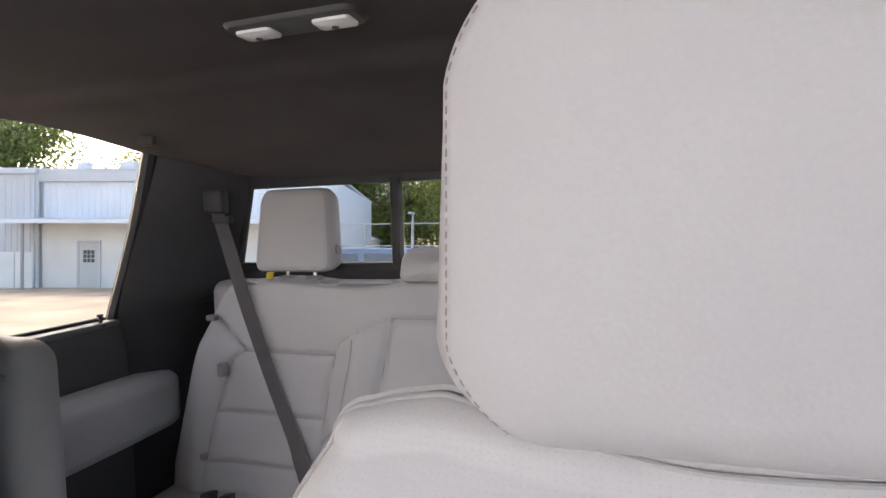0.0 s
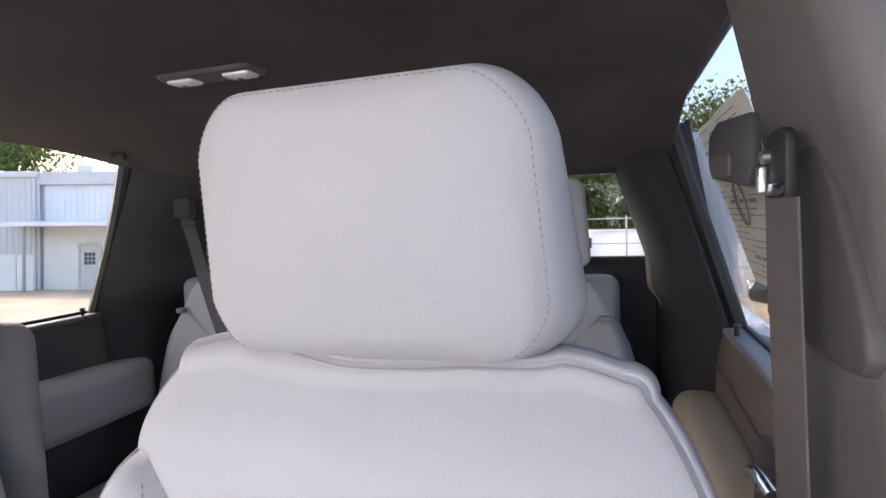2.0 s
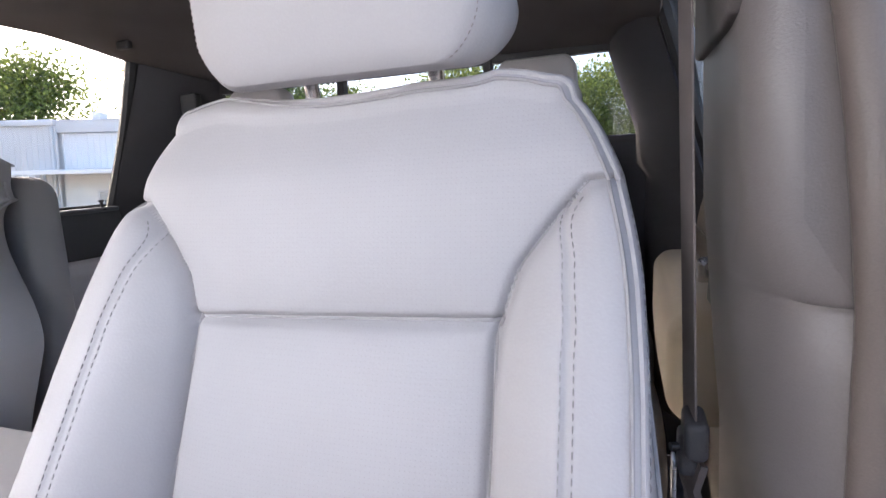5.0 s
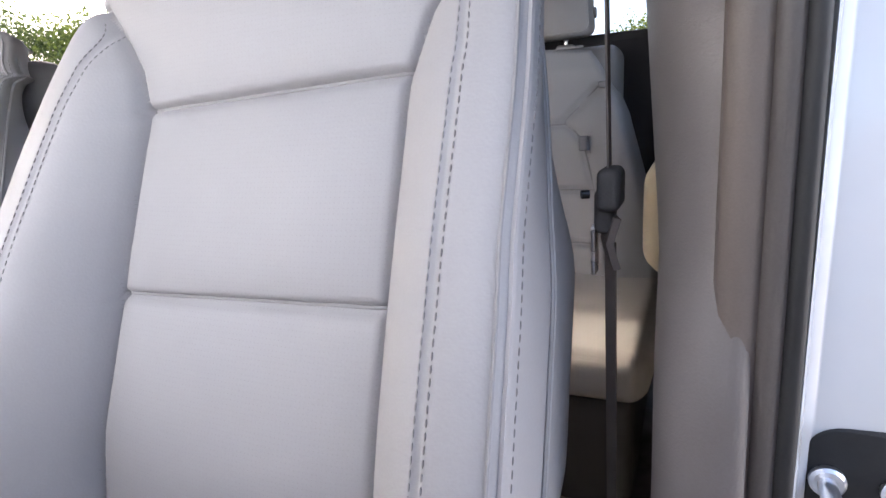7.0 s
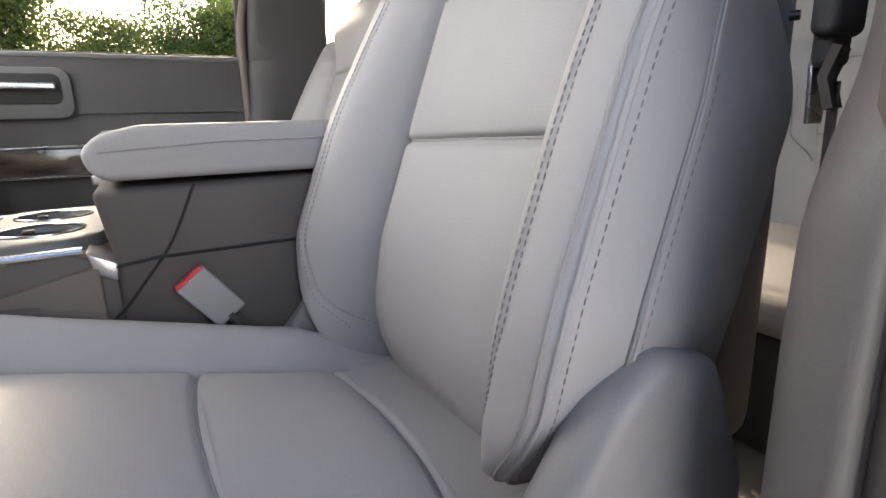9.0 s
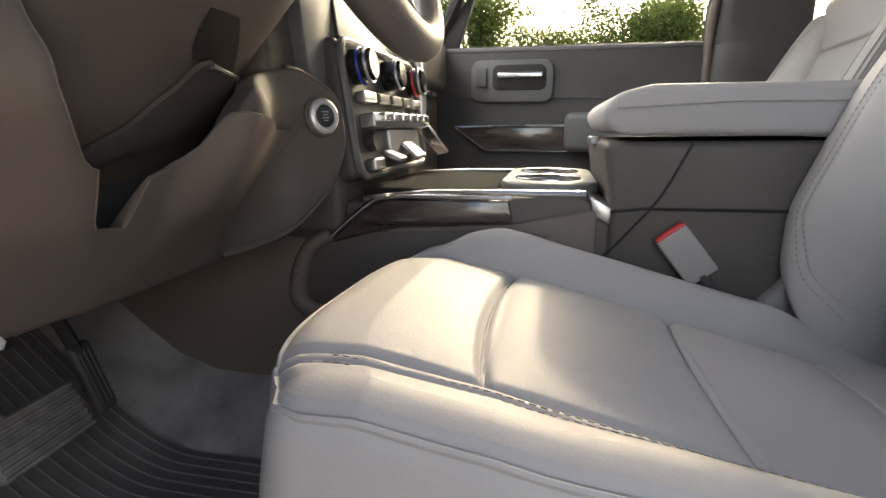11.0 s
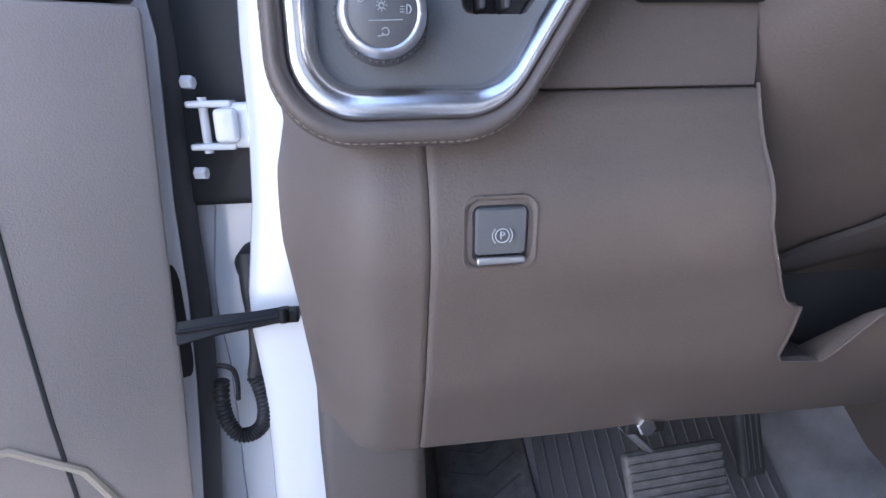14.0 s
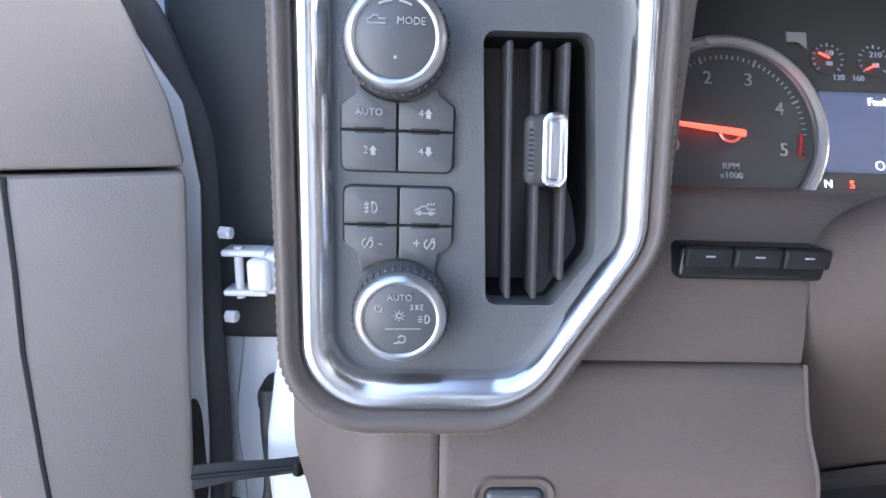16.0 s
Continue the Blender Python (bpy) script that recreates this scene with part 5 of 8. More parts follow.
def build_rear_bench():
    bench = thing("rear_bench_seat", (0, -0.80, 0.84), "grey leather rear bench seat with fold-down storage panels", "bench seat")

    def mid_x(z):
        return lerp_table(z, (1.10, 1.34, 1.57), (0.170, 0.137, 0.094))

    def hook_x(z):
        return ease_table(z, (1.10, 1.34, 1.47, 1.514, 1.540, 1.572), (0.300, 0.262, 0.240, 0.226, 0.175, 0.094), 0.010)

    def outer_x(z):
        return ease_table(z, (1.10, 1.2286, 1.323, 1.4385, 1.470, 1.483, 1.563), (0.590, 0.574, 0.557, 0.526, 0.505, 0.476, 0.5585), 0.010)

    def skin(x, z):
        """Front of the rear backrest."""
        y = lerp_table(z, (1.08, 1.25, 1.48, 1.60, 1.655), (-0.800, -0.822, -0.848, -0.858, -0.872))
        a = abs(x)
        y += 0.018 * math.exp(-((a - 0.17) / 0.045) ** 2) * bump_between(z, 1.62, 1.50)
        y += 0.024 * math.exp(-((a - 0.60) / 0.06) ** 2) * bump_between(z, 1.60, 1.45)
        y += 0.006 * math.sin(min(1, max(0, (a - 0.24) / 0.31)) * math.pi)
        d = []
        # panel outline and seams
        d.append(abs(a - mid_x(z)) if z < 1.57 else 9)
        d.append(abs(a - hook_x(z)) if z < 1.572 else 9)
        d.append(abs(a - outer_x(z)) if z < 1.565 else 9)
        if a < 0.094:
            d.append(abs(z - 1.571))
        if hook_x(z) < a < outer_x(z):
            d += [abs(z - 1.483), abs(z - 1.336), abs(z - 1.216)]
        y += groove(min(d), 0.006, 0.008)
        return y
    half = lambda z: lerp_table(z, (1.08, 1.20, 1.30, 1.50, 1.62, 1.66), (0.70, 0.70, 0.675, 0.62, 0.565, 0.53))
    back = part("backrest", rbox((0, -0.92, 1.36), (0.60, 0.05, 0.29), 0.03), GREY_PLASTIC, bench)
    spans = (("outer_cushion", -1.0, -0.155), ("centre_cushion", -0.155, 0.155), ("outer_cushion", 0.155, 1.0))
    for name, u0, u1 in spans:
        n = 64 if name == "outer_cushion" else 24
        grid = []
        for i in range(n + 1):
            u = u0 + (u1 - u0) * i / n
            col = []
            for j in range(111):
                v = j / 100
                zt = 1.640 + 0.006 * math.cos(u * 9)
                z = 1.08 + min(v, 1.0) * (zt - 1.08)
                x = u * half(z)
                y = skin(x, z)
                edge = max(0.0, (abs(u) - 0.965) / 0.035)
                y -= 0.05 * edge ** 2
                if v > 1:
                    k = (v - 1) / 0.1
                    z += 0.012 * math.sin(k * math.pi / 2)
                    y -= 0.08 * k ** 1.5
                col.append((x, y, z))
            grid.append(col)
        part(name, sheet(grid), LEATHER, back, sharp=80)
    for sgn in (-1, 1):
        top = [(sgn * x, skin(sgn * x, 1.63) - 0.012, 1.650 - (0.006 if 0.24 < x < 0.46 else 0)) for x in [0.10 + 0.42 * i / 30 for i in range(31)]]
        part("top_piping", tube(top, 0.0026, 6), PIPING, back)
        loop = part("pull_loop", rbox((sgn * 0.530, -0.826, 1.44), (0.010, 0.012, 0.016), 0.004), GREY_PLASTIC, back)
        part("snap", rod((sgn * 0.578, -0.82, 1.229), (sgn * 0.578, -0.795, 1.229), 0.009, 12), GREY_PLASTIC, back)
        part("snap", rod((sgn * 0.31, -0.82, 1.228), (sgn * 0.31, -0.800, 1.228), 0.008, 12), GREY_PLASTIC, back)
        part("side_clip", rbox((sgn * 0.570, -0.845, 1.563), (0.012, 0.010, 0.007), 0.003), GREY_PLASTIC, back)
    # sewn seams in the furrows of the backrest
    for sgn in (-1, 1):
        def sew(pts):
            part("seam", tube([(sgn * a, skin(sgn * a, z) + 0.0012, z) for a, z in pts], 0.0016, 5), SEAM, back)
        sew([(hook_x(z), z) for z in [1.10 + 0.470 * i / 60 for i in range(61)]])
        sew([(outer_x(z), z) for z in [1.10 + 0.462 * i / 60 for i in range(61)]])
        sew([(mid_x(z), z) for z in [1.10 + 0.47 * i / 40 for i in range(41)]])
        sew([(0.094 * i / 20, 1.571) for i in range(21)])
        sew([(0.185 + 0.030 * bump_between(z, 1.525, 1.34) + 0.05 * bump_between(z, 1.34, 1.28), z) for z in [1.28 + 0.245 * i / 30 for i in range(31)]])
        for z in (1.483, 1.336, 1.216):
            a0, a1 = hook_x(z), outer_x(z)
            sew([(a0 + (a1 - a0) * i / 30, z) for i in range(31)])
    rear_headrest(bench, 0.358, 0.105, 0.100, 1.674)
    rear_headrest(bench, -0.435, 0.105, 0.100, 1.674)
    rear_headrest(bench, 0.0, 0.085, 0.038, 1.650, -0.875)
    # seat cushions, two wide and their fronts
    for x0, x1 in ((-0.70, -0.02), (-0.015, 0.70)):
        part("seat_cushion", rbox(((x0 + x1) / 2, -0.60, 1.105), ((x1 - x0) / 2, 0.24, 0.04), 0.03, 5, 0.012), LEATHER, bench)
        part("cushion_base", rbox(((x0 + x1) / 2, -0.60, 0.965), ((x1 - x0) / 2 - 0.02, 0.22, 0.10), 0.02, 3), BLACK_TRIM, bench)
    return bench


rear_bench = build_rear_bench()

# ---- dashboard ----
dash = thing("dashboard", (0, 1.1, 0.9), "brown moulded dashboard with chrome-ringed side vent", "dashboard")


def face_y(z):
    return 0.807 + (z - 1.48) * 0.05


def vp(x, z, d=0.0):
    """On the vent panel's face, d towards the driver."""
    return Vector((x, face_y(z) - d * 0.9988, z + d * 0.05))


def laid(x, z):
    """The panel's drawing laid on its face."""
    return 0.0459 + 1.01336 * x - 0.02347 * z, -0.0521 + 1.03175 * z


VROT = Matrix.Rotation(radians(90 - 2.9), 4, "X")


def vm(x, z, d=0.0):
    return Matrix.Translation(vp(*laid(x, z), d)) @ VROT @ Matrix.Scale(1.02, 4)


def bol_y(x, z):
    """The knee panel's face."""
    y = ease_table(z, (1.165, 1.174, 1.2587, 1.303, 1.345, 1.363, 1.381, 1.398, 1.42, 1.43), (0.914, 0.906, 0.8468, 0.824, 0.8015, 0.798, 0.799, 0.809, 0.8155, 0.817), 0.008)
    y += 0.07 * bump_between(-x, 0.766, 0.842) ** 1.9 * lerp_table(z, (1.17, 1.215, 1.25, 1.30), (0.32, 0.68, 0.92, 1.0))
    y -= 0.034 * (bump_between(x, -0.470, -0.410) - 0.6 * bump_between(x, -0.395, -0.325)) * bump_between(z, 1.20, 1.31) * bump_between(z, 1.40, 1.34)
    y += 0.0016 * math.exp(-((x + 0.757) / 0.0013) ** 2)
    return y


def hole_z(x):
    pts = ((-0.606, 1.4500), (-0.6027, 1.4210), (-0.6012, 1.390), (-0.5982, 1.361), (-0.5905, 1.345), (-0.5820, 1.333), (-0.574, 1.322), (-0.566, 1.312), (-0.558, 1.3065), (-0.5515, 1.3050), (-0.5455, 1.286), (-0.540, 1.263), (-0.534, 1.2555), (-0.5045, 1.252), (-0.5020, 1.256), (-0.4960, 1.284), (-0.4930, 1.2935), (-0.4800, 1.2975), (-0.4600, 1.3075), (-0.4475, 1.3210), (-0.4440, 1.3340), (-0.4405, 1.3430), (-0.4350, 1.3475), (-0.4250, 1.3490), (-0.4050, 1.3470), (-0.3850, 1.3420), (-0.3650, 1.3370), (-0.3450, 1.3330), (-0.20, 1.3300))
    return lerp_table(x, [p[0] for p in pts], [p[1] for p in pts])


def low_z(x):
    return 1.171 + 0.006 * math.exp(-((x + 0.56) / 0.06) ** 2) + 0.03 * bump_between(x, -0.30, -0.18)


def tuck(x, z):
    """The panel's outer end draws in towards the floor."""
    return x + bump_between(-x, 0.757, 0.834) * lerp_table(z, (1.17, 1.20, 1.25, 1.30, 1.345, 1.385, 1.42), (0.011, 0.009, 0.0072, 0.0062, 0.0055, 0.0068, 0.013))


def knee(x0, x1, n):
    xs = [x0 + (x1 - x0) * i / n for i in range(n + 1)]
    xs = sorted(xs + [q for q in (-0.6045 + 0.00031 * i for i in range(70)) if x0 < q < x1])
    g = []
    for x in xs:
        zt, zb = min(hole_z(x), 1.4205), low_z(x)
        col = [(x, bol_y(x, zb) + 0.05, zb + 0.002), (x, bol_y(x, zb) + 0.016, zb - 0.006), (x, bol_y(x, zb) + 0.004, zb - 0.003)]
        for j in range(37):
            z = zb + (zt - zb) * j / 36
            col.append((x, bol_y(x, z), z))
        if zt < 1.4204:
            col += [(x, bol_y(x, zt) + 0.003, zt + 0.0014), (x, bol_y(x, zt) + 0.010, zt - 0.004), (x, bol_y(x, zt) + 0.05, zt - 0.045)]
        else:
            col += [(x, bol_y(x, zt) + 0.0025, zt + 0.0012), (x, bol_y(x, zt) + 0.006, zt + 0.0012), (x, bol_y(x, zt) + 0.012, zt + 0.0012)]
        g.append([(tuck(a, c), b, c) for a, b, c in col])
    return sheet(g)


part("knee_panel", knee(-0.7568, -0.205, 300), BROWN, dash, sharp=60)
part("knee_panel_end", knee(-0.836, -0.7572, 40), BROWN, dash, sharp=60)
rim = [(x, bol_y(x, hole_z(x)) - 0.0008, hole_z(x)) for x in [-0.6030 + 0.00031 * i for i in range(70)] + [-0.581 + 0.1460 * i / 200 for i in range(201)]]
part("opening_edge", tube(rim, 0.0010, 6), BROWN, dash)
part("column_well", rbox((-0.49, 0.95, 1.36), (0.13, 0.03, 0.14), 0.01), BLACK_TRIM, dash)
part("notch_floor", slab([(0.864, 1.249), (0.93, 1.238), (0.93, 1.228), (0.864, 1.240)], "x", -0.54, -0.49, 0.001), BROWN_DARK, dash)
part("inner_skirt", rbox((-0.50, 0.99, 1.215), (0.30, 0.045, 0.012), 0.004), BLACK_TRIM, dash)

# parking brake switch
BX, BZ = -0.7265, 1.3630


def switch_pad(w, h, r, prof, up=0.0):
    return pad([(BX + a, b) for a, b in rounded(w, h, r, 6)], prof, lambda a, b, d: Vector((a, bol_y(BX, BZ + b) + d, BZ + up + b)), 0.0)


part("switch_recess", switch_pad(0.0172, 0.0180, 0.007, [(0.0034, 0.0006), (0.0022, -0.0010), (0.0010, -0.0014), (0.0, 0.002)]), BROWN, dash)
part("switch_well", switch_pad(0.0126, 0.0132, 0.004, [(0.0004, -0.0008), (0.0, 0.002)]), BLACK, dash)
sw = part("brake_switch", switch_pad(0.0114, 0.0108, 0.0022, [(0.001, -0.0030), (0.0003, -0.0022), (0.0, 0.003)], 0.0015), DARK_GREY, dash)
part("switch_bar", rbox((BX, bol_y(BX, BZ - 0.010) - 0.003, BZ - 0.0112), (0.0108, 0.0018, 0.0017), 0.001), SATIN, sw)
sm = Matrix.Translation((BX, bol_y(BX, BZ) - 0.0040, BZ + 0.0005)) @ Matrix.Rotation(radians(88), 4, "X")
words("P", 0.0048, sm, MARK, sw)
part("symbol_ring", moved(tube([(0.0030 * math.cos(t), 0.0030 * math.sin(t), 0) for t in [i * math.pi / 12 for i in range(24)]], 0.0003, 5, True), sm), MARK, sw)
for sgn in (-1, 1):
    part("symbol_arc", moved(tube([(sgn * 0.0043 * math.cos(t), 0.0043 * math.sin(t), 0) for t in [-0.8 + 1.6 * i / 10 for i in range(11)]], 0.0003, 5), sm), MARK, sw)

# upper lip above the crease, to the instrument hood
LIP = ((0.8180, 1.4230), (0.8190, 1.434), (0.8225, 1.450), (0.8275, 1.466), (0.831, 1.4735), (0.8370, 1.4815), (0.8425, 1.4885), (0.849, 1.4915))
lip = []
for x in [-0.720 + 0.117 * i / 20 for i in range(20)] + [-0.603 + 0.063 * (i / 40) ** 2 for i in range(41)] + [-0.54 + 0.32 * i / 20 for i in range(1, 21)]:
    # beside the column the edge sweeps up and over it
    k = min(1.0, max(0.0, (x + 0.603) / 0.063))
    low = 1.4228 + (0.0 if x < -0.6029 else 0.020 + 0.038 * math.sqrt(1 - (1 - k) ** 2))
    y_low = lerp_table(low, [p[1] for p in LIP], [p[0] for p in LIP])
    row = [(x, y_low + 0.060, low - 0.001), (x, y_low + 0.0016, low - 0.0006)]
    row += [(x, y_low + 0.0002 if z < low else y, max(z, low)) for y, z in LIP]
    lip.append(row + [(x, 0.884, 1.489), (x, 0.898, 1.488)])
part("dash_lip", sheet(lip), BROWN, dash, sharp=60)
end = []
for i in range(13):
    x = -0.836 + 0.120 * i / 12
    end.append([(x + 0.006, 0.845 + 0.07 * bump_between(-x, 0.795, 0.838) ** 1.6, 1.395), (x, 0.85 + 0.06 * bump_between(-x, 0.795, 0.838), 1.60), (x, 0.93, 1.615), (x, 1.3, 1.59)])
part("dash_top_end", sheet(end, 0.004), BROWN, dash, sharp=70)
top = [[(-0.70 + 1.52 * i / 24, 0.93 + 0.40 * j / 8, 1.625 - 0.03 * (j / 8) - (0.02 if i > 16 else 0)) for j in range(9)] for i in range(25)]
part("dash_top", sheet(top, 0.01), BROWN_DARK, dash, sharp=70)
pb = part("trim_button_bar", rbox((-0.6300, 0.832, 1.4655), (0.0315, 0.012, 0.0072), 0.003, 3), GLOSS_BLACK, dash)
for i in range(3):
    part("trim_button", rbox((-0.6505 + 0.0205 * i, 0.8195, 1.4685), (0.0096, 0.002, 0.0040), 0.0012), BLACK, pb)
    part("button_print", rbox((-0.6505 + 0.0205 * i, 0.8173, 1.4693), (0.0020, 0.0003, 0.0004), 0.0002, 1), PRINT, pb)

# vent unit: leather surround, chrome ring, panel


def ring_line(k):
    """The vent unit's outline, k outside the middle of its chrome ring; the lower inner corner is cut away."""
    pts = ((-0.804, 1.577), (-0.804, 1.4183), (-0.7268, 1.4183), (-0.6897, 1.4775), (-0.6945, 1.577))
    grow = (1.0, 1.15, 0.72, 0.82, 1.0)
    rad = (0.020, 0.021, 0.026, 0.024, 0.022)
    lines = []
    for i in range(5):
        a, b = Vector(pts[i]), Vector(pts[(i + 1) % 5])
        d = (b - a).normalized()
        nrm = Vector((d.y, -d.x))
        lines.append((a + nrm * k * grow[i], d))
    out = []
    for i in range(5):
        (p, u), (q, v) = lines[i - 1], lines[i]
        den = u.x * v.y - u.y * v.x
        t = ((q.x - p.x) * v.y - (q.y - p.y) * v.x) / den
        c = p + u * t
        out.append((c.x, c.y, rad[i] + k * 0.9))
    return fillet(out, 10)


def ring_sweep(prof):
    return sheet([[vp(a, b, d) for a, b in line + line[:1]] for line, d in [(ring_line(k), d) for k, d in prof]])


part("leather_surround", ring_sweep([(0.0050, 0.002), (0.0058, 0.0088), (0.0072, 0.0112), (0.0090, 0.0124), (0.0110, 0.0120), (0.0124, 0.0104), (0.0136, 0.0074), (0.0145, 0.0034), (0.0150, -0.002), (0.0150, -0.016)]), BROWN_LEATHER, dash, "stitched brown leather surround", sharp=80)
part("surround_stitching", stitches([vp(a, b, 0.0096) for a, b in ring_line(0.0130)], 0.0034, 0.0023, 0.00036), THREAD, dash)
part("chrome_ring", ring_sweep([(-0.0062, -0.001), (-0.0058, 0.0035), (-0.0045, 0.0062), (-0.0025, 0.0086), (0.0, 0.0100), (0.0022, 0.0102), (0.0040, 0.0095), (0.0052, 0.0078), (0.0056, 0.004)]), CHROME, dash, "polished chrome ring", sharp=80)
panel = ring_line(-0.0056)
vent_out = fillet([(-0.7464, 1.5520, 0.0040), (-0.7432, 1.4575, 0.0040), (-0.7180, 1.4575, 0.0040), (-0.7036, 1.4765, 0.0060), (-0.7036, 1.4900, 0.0080), (-0.7084, 1.5526, 0.0050)], 5)
vent_out = [laid(a, b) for a, b in vent_out]
n = len(panel)
pm = bmesh.new()
ring = [pm.verts.new(vp(a, b, 0.0)) for a, b in panel]
hole = [pm.verts.new(vp(a, b, 0.0)) for a, b in vent_out]
es = [pm.edges.new((ring[i], ring[(i + 1) % n])) for i in range(n)] + [pm.edges.new((hole[i], hole[(i + 1) % len(hole)])) for i in range(len(hole))]
bmesh.ops.triangle_fill(pm, use_beauty=True, use_dissolve=False, edges=es)
deep = [pm.verts.new(vp(a, b, -0.012)) for a, b in vent_out]
for i in range(len(hole)):
    j = (i + 1) % len(hole)
    pm.faces.new((hole[i], hole[j], deep[j], deep[i]))
bmesh.ops.recalc_face_normals(pm, faces=pm.faces)
part("switch_panel", pm, DARK_GREY, dash, sharp=30)
part("vent_duct", merge(rbox(vp(-0.725, 1.500, -0.05), (0.026, 0.004, 0.055), 0.001, 1), sheet([[vp(a, b, -0.012), vp(a, b, -0.048)] for a, b in vent_out + vent_out[:1]])), BLACK, dash)
for i, x in enumerate((-0.7360, -0.7261, -0.7163)):
    z0, z1 = (1.4590, 1.5500) if i < 2 else (1.4665, 1.5500)
    part("vent_slat", moved(rbox((0, 0, 0), (0.0012, (z1 - z0) / 2, 0.0075), 0.0010, 3), vm(x, (z0 + z1) / 2, -0.0078) @ Matrix.Rotation(radians(2.6), 4, "Z")), BLACK_TRIM, dash)
tab = part("vent_tab", moved(rbox((0, 0, 0), (0.0058, 0.0122, 0.004), 0.003, 3), vm(-0.7250, 1.5137, 0.000) @ Matrix.Rotation(radians(2.6), 4, "Z")), BLACK_TRIM, dash)
TABM = vm(-0.7212, 1.5140, 0.0042) @ Matrix.Rotation(radians(2.6), 4, "Z")
part("vent_tab_chrome", moved(tube([(a, b, 0) for a, b in rounded(0.0030, 0.0114, 0.0022, 5)], 0.0014, 8, True), TABM), CHROME, tab)
part("vent_tab_inlay", moved(rbox((0, 0, -0.0004), (0.0022, 0.0100, 0.0012), 0.0010, 3), TABM), SATIN, tab)
for i in range(9):
    part("tab_rib", moved(rbox((0, 0, 0), (0.0018, 0.0004, 0.001), 0.0003, 1), vm(-0.7283, 1.5068 + 0.0017 * i, 0.003)), BLACK, tab)

# two blocks of keys, cut round two turning knobs
KEYS_X = -0.7753
KNOBS = ((KEYS_X, 1.5462), (-0.7745, 1.4564))


def key_outline(c, upper, knob, x0, z0, z1, g):
    """One of a block's four keys: c the column, z0 its edge beside the middle seam, z1 its outer edge; knob: the knob that bites into it."""
    s, u = (-1 if c == 0 else 1), (1 if upper else -1)
    w = 0.0190
    if knob is None:
        pts = [(s * g, z0 + u * g), (s * w, z0 + u * g), (s * w, z1 - u * 0.0022), (s * (w - 0.0007), z1 - u * 0.0007), (s * (w - 0.0022), z1), (s * g, z1)]
    else:
        r = 0.0182
        pts = [(s * g, z0 + u * g), (s * w, z0 + u * g), (s * w, z1 - u * 0.0030), (s * 0.0143, z1 + u * 0.0004)]
        for i in range(7):
            t = radians(46 - 46 * i / 6)
            if math.sin(t) * r < 0.0137 and math.sin(t) * r > g:
                pts.append((s * r * math.sin(t), knob[1] - u * r * math.cos(t)))
        pts.append((s * g, knob[1] - u * r))
    return [(a, b - x0[1]) for a, b in (pts if s * u < 0 else pts[::-1])]


def sign_line(pts, m, key, name="symbol", r=0.00028, closed=False):
    part(name, moved(tube([(a, b, 0) for a, b in pts], r, 5, closed), m), PRINT, key)


def arc(cx, cy, r, a, b, n=10, ry=None):
    return [(cx + r * math.cos(radians(a + (b - a) * i / n)), cy + (ry or r) * math.sin(radians(a + (b - a) * i / n))) for i in range(n + 1)]


